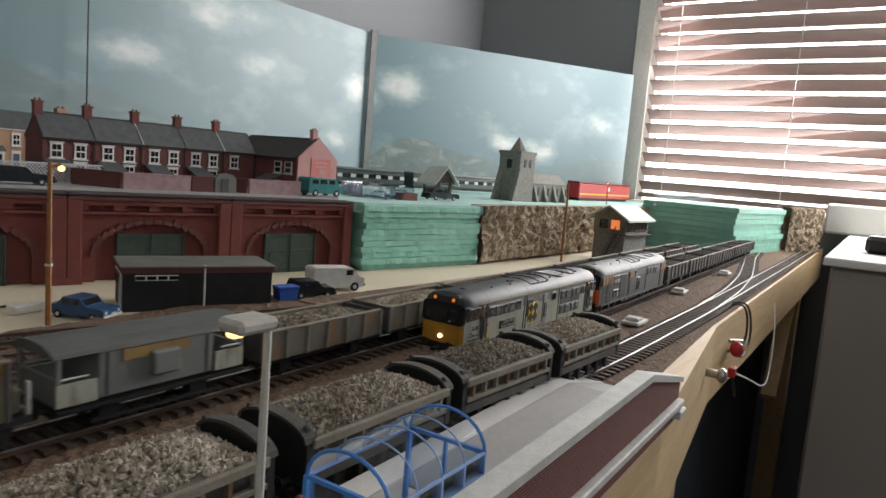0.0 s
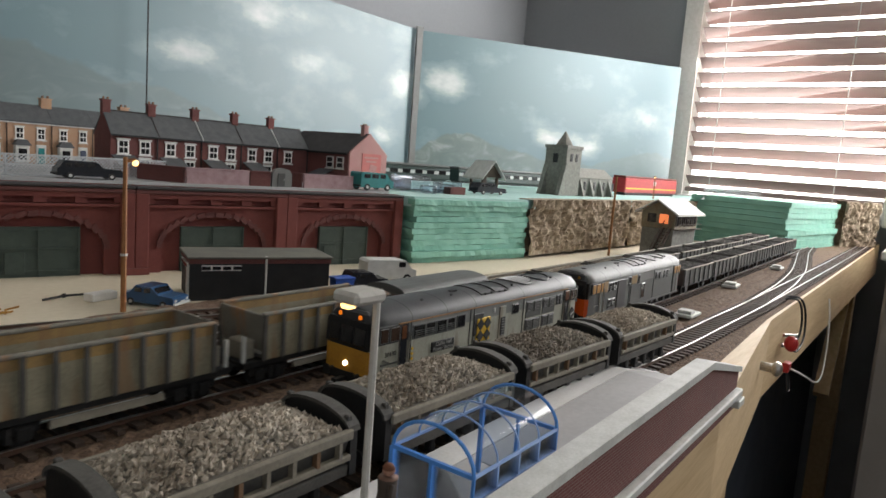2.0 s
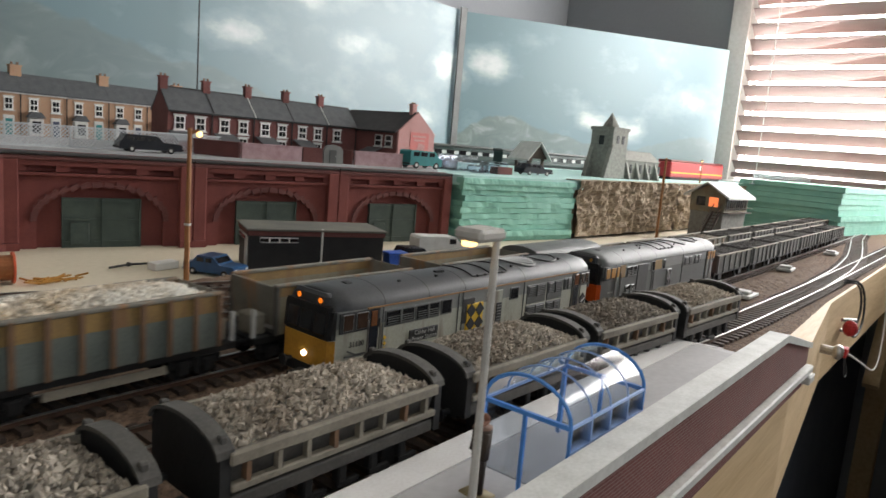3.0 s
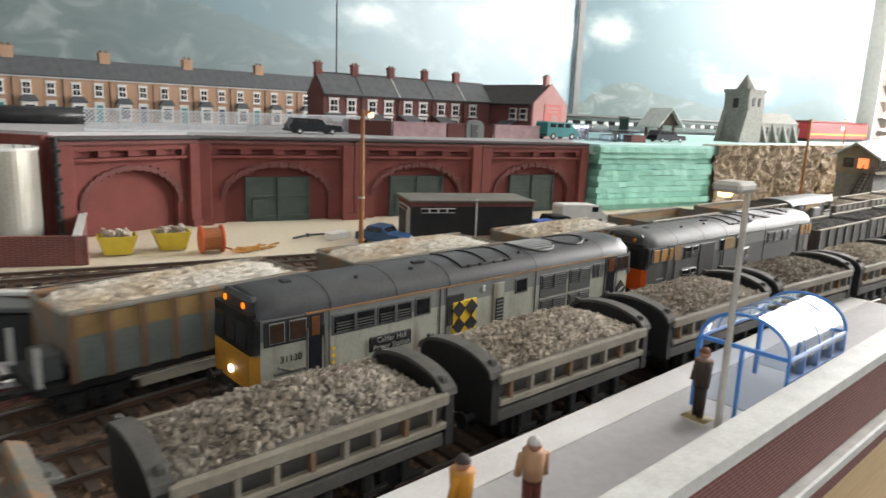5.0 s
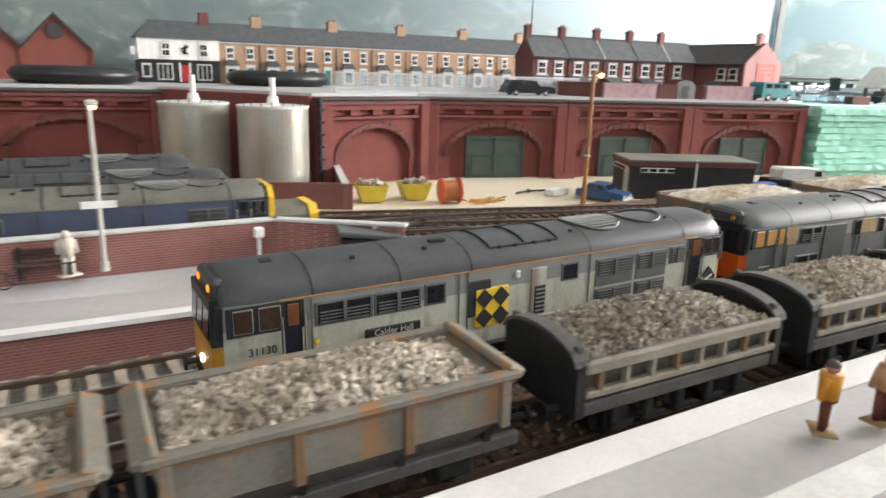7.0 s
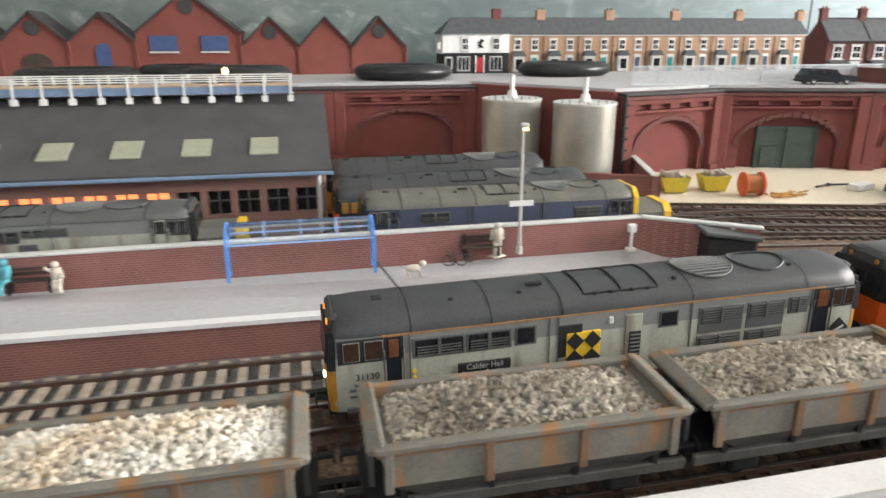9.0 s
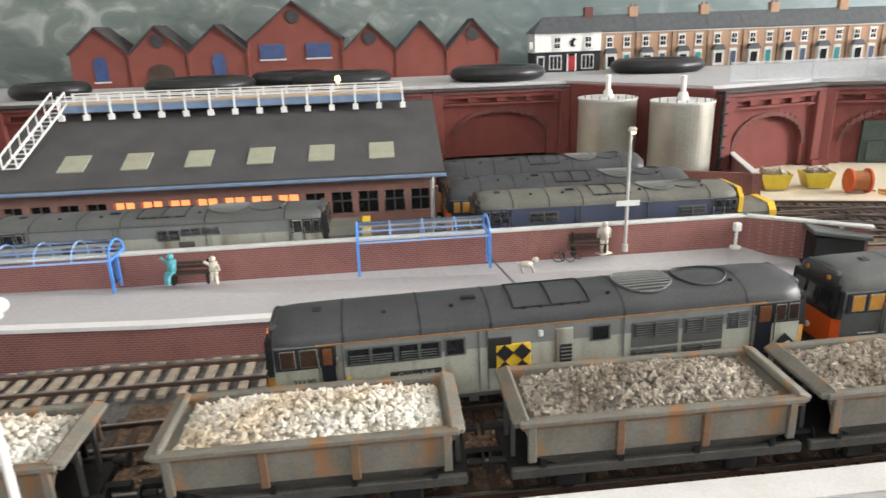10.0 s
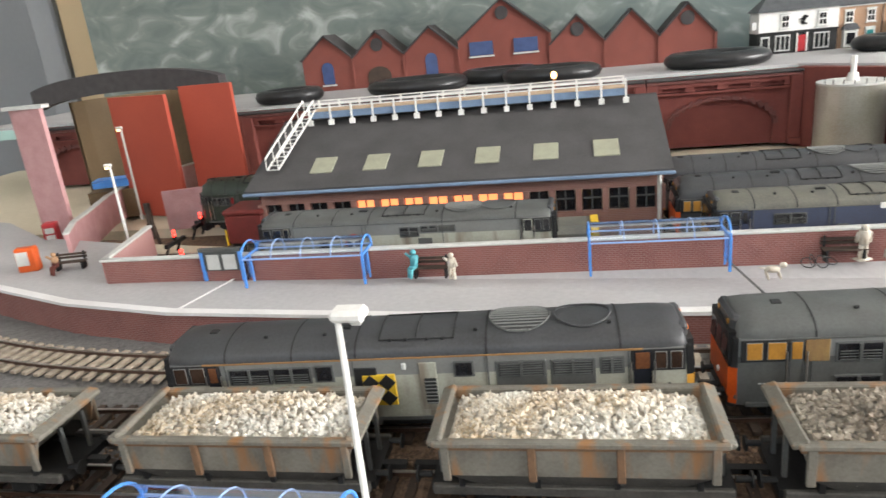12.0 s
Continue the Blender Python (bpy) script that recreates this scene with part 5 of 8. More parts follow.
def hopper(m, L=0.090, kind="w", group="wagons on the near line", label="rust-streaked grey hopper wagon heaped with pale stone"):
    """A grey hopper with sloped ends, a broad top rim and rusty ribs."""
    t = thing("hopper_wagon", m, label, "wagon", group)
    W, zt, zw, zb = 0.0162, 0.0300, 0.0175, 0.0110
    for s in (-1, 1):
        bm = B()
        prism(bm, [(-L / 2, zt), (L / 2, zt), (L / 2 - 0.004, zw), (-L / 2 + 0.004, zw)], s * W, s * (W - 0.0014), "y")
        part("side_sheet", bm, M_HOPPER, t)
        bm = B()
        v = [bm.verts.new(p) for p in ((-L / 2 + 0.004, s * W, zw), (L / 2 - 0.004, s * W, zw), (L / 2 - 0.018, s * 0.011, zb - 0.003), (-L / 2 + 0.018, s * 0.011, zb - 0.003))]
        bm.faces.new(v)
        part("chute_sheet", bm, M_WAGDARK, t)
        part("rim", bx(B(), (0, s * (W + 0.0004), zt), (L + 0.002, 0.0032, 0.0022), bev=0.0005), M_HOPPER, t)
        part("rust_line", bx(B(), (0, s * (W + 0.0004), zt - 0.0019), (L, 0.0009, 0.0010)), M_RUST, t, "rusty line under the rim")
        for f in (-0.5, -0.165, 0.165, 0.5):
            part("rib", bx(B(), (f * (L - 0.006), s * (W + 0.0007), (zt + zw) / 2 - 0.0008), (0.0026, 0.0016, zt - zw + 0.001), bev=0.0003), M_RUST if abs(f) < 0.3 else M_HOPPER, t)
        for f in (-0.42, -0.14, 0.14, 0.42):
            part("frame_post", bx(B(), (f * L, s * (W - 0.002), 0.0130), (0.0018, 0.0016, 0.010)), M_BLACK, t)
        part("solebar", bx(B(), (0, s * (W - 0.0022), 0.0105), (L + 0.006, 0.0022, 0.0036), bev=0.0004), M_WAGDARK, t)
    for sgn in (-1, 1):
        bm = B()
        v = [bm.verts.new(p) for p in ((sgn * L / 2, -W, zt), (sgn * L / 2, W, zt), (sgn * (L / 2 - 0.018), W - 0.001, zw - 0.002), (sgn * (L / 2 - 0.018), -W + 0.001, zw - 0.002), (sgn * (L / 2 + 0.0012), -W, zt), (sgn * (L / 2 + 0.0012), W, zt), (sgn * (L / 2 - 0.0165), W - 0.001, zw - 0.0025), (sgn * (L / 2 - 0.0165), -W + 0.001, zw - 0.0025))]
        bm.faces.new(v[:4])
        bm.faces.new(v[4:])
        part("end_sheet", bm, M_HOPPER, t)
        part("end_rim", bx(B(), (sgn * (L / 2 + 0.0002), 0, zt + 0.0004), (0.0052, 2 * W + 0.002, 0.0024), bev=0.0006, ry=sgn * 22), M_HOPPER, t)
        part("end_ladder", bx(bx(B(), (sgn * (L / 2 + 0.001), -0.006, 0.0195), (0.0014, 0.0014, 0.016)), (sgn * (L / 2 + 0.001), 0.006, 0.0195), (0.0014, 0.0014, 0.016)), M_DGREY, t)
        buffers(t, sgn * (L / 2 + 0.004), sgn)
        wheelset(t, sgn * L * 0.32)
        for s in (-1, 1):
            part("axlebox", bx(B(), (sgn * L * 0.32, s * 0.0128, 0.0075), (0.010, 0.003, 0.0075), bev=0.0008), M_BLACK, t)
    part("underframe", bx(B(), (0, 0, 0.0095), (L + 0.008, 0.024, 0.003)), M_BLACK, t)
    load(kind, L - 0.007, 2 * W - 0.0032, 0.0052, t, zt - 0.0022)
    return t


def open_wagon(m, L, kind, group, label):
    t = thing("mineral_wagon", m, label, "wagon", group)
    W, zt, zb = 0.0168, 0.030, 0.013
    for s in (-1, 1):
        part("side_sheet", bx(B(), (0, s * W, (zt + zb) / 2), (L, 0.0014, zt - zb)), M_WAGDARK if kind == "d" else M_HOPPER, t)
        part("rim", bx(B(), (0, s * W, zt), (L + 0.001, 0.0028, 0.0016), bev=0.0004), M_WAGTAN, t)
        for i in range(7):
            part("rib", bx(B(), (-L / 2 + L * i / 6, s * (W + 0.001), (zt + zb) / 2), (0.0017, 0.0018, zt - zb)), M_WAGTAN if kind == "g" else M_DGREY, t)
    for sgn in (-1, 1):
        part("end_sheet", bx(B(), (sgn * L / 2, 0, (zt + zb) / 2), (0.0014, 2 * W, zt - zb)), M_WAGDARK, t)
        buffers(t, sgn * (L / 2), sgn)
        wheelset(t, sgn * L * 0.3)
        for s in (-1, 1):
            part("axlebox", bx(B(), (sgn * L * 0.3, s * 0.0128, 0.0075), (0.009, 0.003, 0.007)), M_BLACK, t)
    part("underframe", bx(B(), (0, 0, 0.0118), (L + 0.001, 0.031, 0.003)), M_BLACK, t)
    part("floor_boards", bx(B(), (0, 0, 0.0145), (L - 0.002, 2 * W - 0.002, 0.002)), M_WAGDARK, t)
    load(kind, L - 0.003, 2 * W - 0.003, 0.004, t, zt - 0.004)
    return t


def tall_hopper(m, L, loaded, group, label, tail=False):
    t = thing("bogie_hopper_wagon", m, label, "wagon", group)
    W, zt, zb = 0.0178, 0.040, 0.0155
    Lb = L - 0.022
    up, lo = (M_OCHRE, M_GREENGREY) if loaded else (M_OCHRE, M_CREAM)
    zm = 0.0315 if loaded else 0.0345
    for s in (-1, 1):
        part("upper_side", bx(B(), (0, s * W, (zt + zm) / 2), (Lb, 0.0014, zt - zm)), up, t)
        part("lower_side", bx(B(), (0, s * W, (zm + zb) / 2), (Lb - 0.001, 0.0014, zm - zb)), lo, t)
        part("rim", bx(B(), (0, s * W, zt), (Lb + 0.002, 0.003, 0.0018), bev=0.0004), M_HOPPER, t)
        for i in range(9):
            part("rib", bx(B(), (-Lb / 2 + Lb * i / 8, s * (W + 0.001), (zt + zb) / 2), (0.0019, 0.002, zt - zb)), M_RUST if loaded else M_WAGDARK, t)
        part("solebar", bx(B(), (0, s * (W - 0.002), 0.0135), (L, 0.002, 0.003)), M_BLACK, t)
        part("door_lever", bx(B(), (0, s * (W - 0.003), 0.008), (0.05, 0.002, 0.0035), rx=s * 20), M_WAGTAN, t)
    part("inner_floor", bx(B(), (0, 0, 0.0165), (Lb - 0.002, 2 * W - 0.002, 0.002)), M_WAGDARK, t)
    for sgn in (-1, 1):
        part("end_sheet", bx(B(), (sgn * Lb / 2, 0, (zt + zb) / 2 + 0.002), (0.0014, 2 * W, zt - zb - 0.004), ry=sgn * 8), M_HOPPER, t)
        part("end_platform", bx(B(), (sgn * (L / 2 - 0.005), 0, 0.0145), (0.011, 0.032, 0.0014)), M_BLACK, t)
        part("end_box", bx(B(), (sgn * (L / 2 - 0.006), -0.006, 0.0205), (0.0075, 0.013, 0.0105), bev=0.0008), M_WAGTAN if not tail else M_DGREY, t)
        for s in (-1, 1):
            part("handrail", bx(B(), (sgn * (L / 2 - 0.001), s * 0.0145, 0.0215), (0.0012, 0.0025, 0.015)), M_OFFWHITE, t)
        buffers(t, sgn * L / 2, sgn)
        bogie(t, sgn * L * 0.34, 0.026, axles=2)
    part("underframe", bx(B(), (0, 0, 0.0118), (L, 0.022, 0.003)), M_BLACK, t)
    if loaded:
        load("w", Lb - 0.003, 2 * W - 0.003, 0.0045, t, zt - 0.0018)
    else:
        load("d", Lb * 0.5, 2 * W - 0.006, 0.006, t, 0.022)
    return t


def brake_van(m, L, group):
    t = thing("brake_van", m, "weathered grey brake van with an ochre panel", "brake van", group)
    W, zb, zt = 0.0165, 0.0155, 0.037
    part("body", bx(B(), (0, 0, (zb + zt) / 2), (L * 0.62, 2 * W, zt - zb), bev=0.0006), M_MGREY, t)
    for sgn in (-1, 1):
        part("veranda_end", bx(B(), (sgn * (L / 2 - 0.001), 0, 0.0215), (0.0016, 2 * W, 0.012)), M_MGREY, t)
        for s in (-1, 1):
            part("veranda_side", bx(B(), (sgn * L * 0.41, s * W, 0.0205), (L * 0.18, 0.0014, 0.010)), M_LGREY, t)
        for s in (-1, 1):
            part("post", bx(B(), (sgn * (L / 2 - 0.001), s * W * 0.97, 0.028), (0.0018, 0.0018, 0.020)), M_MGREY, t)
        buffers(t, sgn * L / 2, sgn)
        wheelset(t, sgn * L * 0.24)
        for s in (-1, 1):
            part("axlebox", bx(B(), (sgn * L * 0.24, s * 0.0128, 0.0075), (0.010, 0.003, 0.0075)), M_BLACK, t)
    arc = [(-W * 1.06 * math.cos(a), zt + 0.0052 * math.sin(a)) for a in [math.pi * i / 10 for i in range(11)]]
    part("roof", prism(B(), arc, -L / 2 - 0.002, L / 2 + 0.002, "x"), M_DGREY, t, smooth=False)
    for s in (-1, 1):
        part("ochre_panel", bx(B(), (-0.002, s * (W + 0.0003), 0.0335), (L * 0.36, 0.0009, 0.0055)), M_OCHRE, t, "ochre yellow panel")
        part("ducket", bx(B(), (0.001, s * (W + 0.0022), 0.0275), (0.014, 0.0046, 0.0115), bev=0.0008), M_MGREY, t)
        part("footboard", bx(bx(B(), (0, s * (W + 0.0005), 0.0132), (L, 0.0024, 0.0014)), (0, s * W, 0.0062), (L * 0.7, 0.0026, 0.0012)), M_BLACK, t)
        for x in (-0.3, 0.3):
            part("panel_seam", bx(B(), (x * L * 0.9, s * (W + 0.0002), 0.026), (0.0007, 0.0007, 0.02)), M_DGREY, t)
        for x in (-0.42, 0.42):
            part("rail_bar", cyl(B(), (x * L - 0.006, s * W, 0.0275), (x * L + 0.006, s * W, 0.0275), 0.0005, seg=5), M_OFFWHITE, t)
    part("underframe", bx(B(), (0, 0, 0.0125), (L, 0.026, 0.005)), M_BLACK, t)
    return t


NEAR_H = [-0.566, -0.455, -0.333, -0.216, -0.107, -0.0115]
NEAR_W = [0.090, 0.1865, 0.2805, 0.3715, 0.461]


def on_line(tab, x):
    y0, y1 = lerp_path(tab, x - 0.03), lerp_path(tab, x + 0.03)
    z0, z1 = fall(x - 0.06, y0), fall(x + 0.06, y1)
    return pose(x, lerp_path(tab, x), RAIL_Z + (z0 + z1) / 2, 0, -math.degrees(math.atan2(z1 - z0, 0.12)), math.degrees(math.atan2(y1 - y0, 0.06)))


MOVERS = []


def trains():
    for i, x in enumerate(NEAR_H):
        hopper(on_line(TRACK_A, x), 0.089 if i < 5 else 0.084, "w" if i < 4 else "g", label="rust-streaked grey hopper wagon heaped with pale stone" if i < 4 else "grey hopper wagon heaped with brownish grey stone")
    for x in NEAR_W:
        dark_wagon(on_line(TRACK_A, x), 0.075)
    # oncoming train on the platform line
    green = dict(cant=0.0392, roof=M_ROOFGREY, low=M_LGREY, up=M_MGREY, end=M_YELLOW, lit=True, emblem=True, stripe=True, doors=True, cabglass2=M_CABAMBER, endlabel="faded yellow warning panel")
    l1 = loco(on_line(TRACK_B, 0.5), green, "two-tone grey diesel locomotive with yellow ends and black diamonds emblem")
    l2 = loco(on_line(TRACK_B, 0.8), dict(cant=0.0392, roof=M_DGREY, low=M_DGREY, up=M_MGREY, end=M_ORANGE, patch=True, cabglass=M_AMBER, endlabel="bright orange end panel",
              wins=((0.17, 0.24, 0.0255, 0.0330), (0.17, 0.24, 0.0150, 0.0225), (0.36, 0.385, 0.0260, 0.0340), (0.455, 0.475, 0.0260, 0.0340), (0.50, 0.54, 0.0150, 0.0250), (0.66, 0.74, 0.0255, 0.0325), (0.76, 0.83, 0.0255, 0.0325))),
              "dark grey diesel locomotive with orange end and ochre panels")
    MOVERS.append((l1, "B", 0.105))
    MOVERS.append((l2, "B", 0.105 + 0.2225))
    for i in range(6):
        w = open_wagon(on_line(TRACK_B, 0.95 + 0.13 * i), 0.112, "d", "coal wagons behind the engines", "dark grey ribbed wagon full of dark coal")
        shrink(w, 0.92)
        MOVERS.append((w, "B", 0.2225 * 2 + 0.053 + 0.112 * i))
    # train running the other way on the passing line; offsets from the brake van's left end
    bv = brake_van(on_line(TRACK_C, 0.27), 0.098, "wagons on the passing line")
    shrink(bv, 0.92)
    MOVERS.append((bv, "C", 0.046))
    for i in range(9):
        w = open_wagon(on_line(TRACK_C, 0.4 + 0.12 * i), 0.104, "g" if i < 3 else "d", "wagons on the passing line", "brown ribbed wagon loaded with grey stone" if i < 3 else "dark ribbed wagon loaded with coal")
        shrink(w, 0.92)
        MOVERS.append((w, "C", 0.152 + 0.1065 * i))
    for i in range(5):
        full = i > 1
        w = tall_hopper(on_line(TRACK_C, 0.1 - 0.12 * i), 0.119, full, "wagons on the passing line", "ribbed hopper wagon with ochre band full of pale stone" if full else "empty ribbed cream and ochre hopper wagon", tail=i == 4)
        shrink(w, 0.92)
        MOVERS.append((w, "C", -0.062 - 0.1175 * i))


FRONT_B = [(0.0, 0.431), (1.5, 0.3325), (2.5, 0.2665), (4.5, 0.1335), (5.0, 0.100), (5.5, 0.0675), (6.5, 0.001), (8.0, -0.0975), (9.0, -0.163), (10.5, -0.273), (12.0, -0.383)]
LEFT_C = [(0.0, 0.216), (12.0, 0.216 + 12 * 0.083)]


def motions():
    for ob, line, off in MOVERS:
        rows = []
        for k in range(25):
            t = k * 0.5
            if line == "B":
                x = lerp_path(FRONT_B, t) + off
                rows.append((t, on_line(TRACK_B, x)))
            else:
                x = lerp_path(LEFT_C, t) + off
                rows.append((t, on_line(TRACK_C, x)))
        walk(ob, rows)


# ---------------------------------------------------------------- platforms
def platforms():
    # far platform: outline of its top
    front = [(0.075, 0.392), (0.02, 0.376), (-0.30, 0.3725), (-0.44, 0.383), (-0.52, 0.400), (-0.60, 0.430), (-0.68, 0.475), (-0.75, 0.535), (-0.80, 0.61)]
    back = [(-0.86, 0.64), (-0.74, 0.60), (-0.66, 0.545), (-0.53, 0.510), (-0.515, 0.438), (0.02, 0.446), (0.06, 0.425)]

    def z_at(x):
        return 0.014 if x < 0.01 else 0.014 - 0.012 * min(1, (x - 0.01) / 0.06)
    t = thing("far_platform", pose(0, 0, 0), "grey station platform with brick face and white edge", "platform", kind="structure")
    bm = B()
    ring = [bm.verts.new((x, y, z_at(x))) for x, y in front + back]
    low = [bm.verts.new((x, y, 0.0005)) for x, y in front + back]
    bm.faces.new(ring)
    n = len(ring)
    for i in range(len(front) - 1, n):
        bm.faces.new((ring[i], ring[(i + 1) % n], low[(i + 1) % n], low[i]))
    part("paving", bm, M_PLATTOP, t)
    face, edge = B(), B()
    for (xa, ya), (xb, yb) in zip(front, front[1:]):
        d = Vector((yb - ya, xa - xb, 0)).normalized() * -1
        if d.y > 0:
            d = -d
        for b2, lo, hi, o, w in ((face, -0.013, -0.0012, 0.0008, 0.002), (edge, None, 0.0008, -0.002, 0.006)):
            za, zb = z_at(xa), z_at(xb)
            a0 = (lo, lo) if lo is not None else (za - 0.0012, zb - 0.0012)
            q = [(xa, ya, a0[0]), (xb, yb, a0[1]), (xb, yb, zb + hi), (xa, ya, za + hi)]
            f = [b2.verts.new((p[0] - d.x * o, p[1] - d.y * o if b2 is edge else p[1] + d.y * 0.0006, p[2])) for p in q] if b2 is face else [b2.verts.new((p[0] + d.x * 0.0025, p[1] + d.y * 0.0025, p[2])) for p in q]
            g = [b2.verts.new((v.co.x - d.x * w, v.co.y - d.y * w, v.co.z)) for v in f]
            for k in range(4):
                b2.faces.new((f[k], f[(k + 1) % 4], g[(k + 1) % 4], g[k]))
            b2.faces.new(f)
            b2.faces.new(g)
    part("brick_face", face, M_BRICKPLAT, t, "red-brown brick platform face")
    part("white_edge", edge, M_PLATEDGE, t, "white painted platform edge")
    part("paving_joint", bx(B(), (-0.128, 0.410, 0.0142), (0.0012, 0.07, 0.0004), rz=8), M_DGREY, t)
    part("paving_joint", bx(B(), (-0.43, 0.412, 0.0142), (0.0015, 0.055, 0.0004), rz=-14), M_PLATEDGE, t)
    # brick wall at the back
    w = thing("platform_wall", pose(0, 0, 0), "low red-brown brick wall with pale coping along the platform", "wall", kind="structure")
    run = [((-0.513, 0.432), (0.022, 0.4435)), ((0.022, 0.4435), (0.075, 0.408)), ((-0.53, 0.508), (-0.513, 0.432))]
    for (xa, ya), (xb, yb) in run:
        L = math.hypot(xb - xa, yb - ya)
        a = math.degrees(math.atan2(yb - ya, xb - xa))
        h = 0.0155
        part("wall_run", bx(B(), ((xa + xb) / 2, (ya + yb) / 2, 0.0135 + h / 2 - 0.003), (L, 0.0035, h + 0.006), rz=a), M_BRICKPLAT if a > -20 else M_PINKBRICK if a < -60 else M_BRICKPLAT, w)
        part("coping", bx(B(), ((xa + xb) / 2, (ya + yb) / 2, 0.0135 + h + 0.0006), (L + 0.003, 0.0052, 0.0016), rz=a, bev=0.0004), M_OFFWHITE, w)
    # near platform
    t = thing("near_platform", pose(0, 0, 0), "grey near platform with white edge and ramp", "platform", kind="structure")
    lo = [(-0.9, -0.02), (0.478, -0.004), (0.478, 0.0005), (0.42, 0.0140)]
    hi = [(x, lerp_path(FALL_A, x)) for x in (0.1, -0.06, -0.17, -0.3, -0.45, -0.9)]
    part("paving", prism(B(), lo + [(x, 0.0140 + z) for x, z in hi], 0.186, 0.2275, "y"), M_PLATTOP, t)
    part("white_edge", prism(B(), [(-0.9, -0.02), (0.478, -0.004), (0.478, 0.001), (0.42, 0.0146)] + [(x, 0.0146 + z) for x, z in hi], 0.2276, 0.2395, "y"), M_PLATEDGE, t, "white painted platform edge")
    w = thing("near_platform_wall", pose(0, 0, 0), "brown brick wall with pale coping on the near platform", "wall", kind="structure")
    part("brick_run", prism(B(), [(-0.9, -0.02), (0.462, -0.004), (0.462, 0.017), (0.40, 0.031)] + [(x, 0.031 + z) for x, z in hi], 0.1795, 0.1855, "y"), M_BRICKWALL, w)
    part("coping", prism(B(), [(x, 0.031 + z) for x, z in reversed(hi)] + [(0.40, 0.031), (0.464, 0.0165), (0.464, 0.0195), (0.401, 0.0345)] + [(x, 0.0345 + z) for x, z in hi], 0.1782, 0.187, "y"), M_OFFWHITE, w)
    part("ledge", bx(B(), (-0.22, 0.1775, 0.0065), (1.36, 0.004, 0.004), bev=0.0006), M_OFFWHITE, w)
    part("ramp_ledge", bx(B(), (0.456, 0.1775, 0.0015), (0.012, 0.006, 0.0045), bev=0.0006), M_OFFWHITE, w)


def arch_shelter(m, L, D, H, label):
    """Clear plastic shelter with a half-round roof and blue frame; open front on +y side."""
    t = thing("platform_shelter", m, label, "shelter", "platform shelters")
    r = D / 2
    zs = H - r * 0.75
    arc = [(r - r * math.cos(a), zs + r * 0.75 * math.sin(a)) for a in [math.pi * i / 12 for i in range(13)]]
    bm = B()
    A0 = [bm.verts.new((0, y, z)) for y, z in arc]
    A1 = [bm.verts.new((L, y, z)) for y, z in arc]
    for i in range(12):
        bm.faces.new((A0[i], A1[i], A1[i + 1], A0[i + 1]))
    o = part("roof_sheet", bm, M_CLEAR, t, "clear curved plastic roof", smooth=True)
    o.visible_shadow = False
    for x0, y0, sx, sy in ((L / 2, 0.0, L, 0), (0, r, 0, D), (L, r, 0, D)):
        o = part("pane", bx(B(), (x0, y0, zs / 2 + 0.002), (max(sx, 0.0006), max(sy, 0.0006), zs - 0.004)), M_CLEAR, t)
        o.visible_shadow = False
    for k in range(5):
        x = L * k / 4
        bm = B()
        wd = 0.0006 if k in (0, 4) else 0.0003
        tube(bm, [(x, y, z) for y, z in arc], wd, (1, 0, 0))
        part("hoop", bm, M_BLUEFRAME if k in (0, 4) else M_PALEBLUE, t)
        part("post", bx(B(), (x, 0, zs / 2), (0.0008, 0.0008, zs)), M_BLUEFRAME if k in (0, 4) else M_PALEBLUE, t)
        if k in (0, 4):
            part("post", bx(B(), (x, D, zs / 2), (0.0014, 0.0014, zs)), M_BLUEFRAME, t)
            part("cross_bar", bx(B(), (x, r, zs), (0.0012, D, 0.0012)), M_BLUEFRAME, t)
            part("post", bx(B(), (x, r, zs / 2), (0.0010, 0.0010, zs)), M_BLUEFRAME, t)
    for z in (zs, zs * 0.7, zs * 0.35, 0.0012):
        part("rail", bx(B(), (L / 2, 0, z), (L, 0.0008, 0.0008)), M_PALEBLUE, t)
    part("rail", bx(B(), (L / 2, D, zs), (L, 0.0008, 0.0008)), M_PALEBLUE, t)
    return t


def lamp_post(m, h, mat_, headx, heady, label, glow=True, r=0.0011, sign=None):
    t = thing("platform_lamp", m, label, "lamp", "lamps of the layout")
    part("post", cyl(cyl(B(), (0, 0, 0), (0, 0, h), r, r * 0.75, seg=8), (0, 0, 0), (0, 0, 0.004), r * 1.8, r * 1.6, seg=10), mat_, t)
    part("head", bx(B(), (headx * 0.5, heady * 0.5, h + 0.0006), (abs(headx) + 0.003, abs(heady) + 0.0032, 0.0026), bev=0.0008), mat_, t)
    part("lamp_glass", bx(B(), (headx * 0.8, heady * 0.8, h - 0.0012), (0.0026, 0.0026, 0.0016), bev=0.0004), M_LAMPGLOW if glow else M_OFFWHITE, t, "glowing warm bulb" if glow else "")
    if sign:
        part("sign", bx(B(), (0, -0.0014, sign), (0.0135, 0.0008, 0.003)), M_WHITE, t, "small white name sign")
    return t


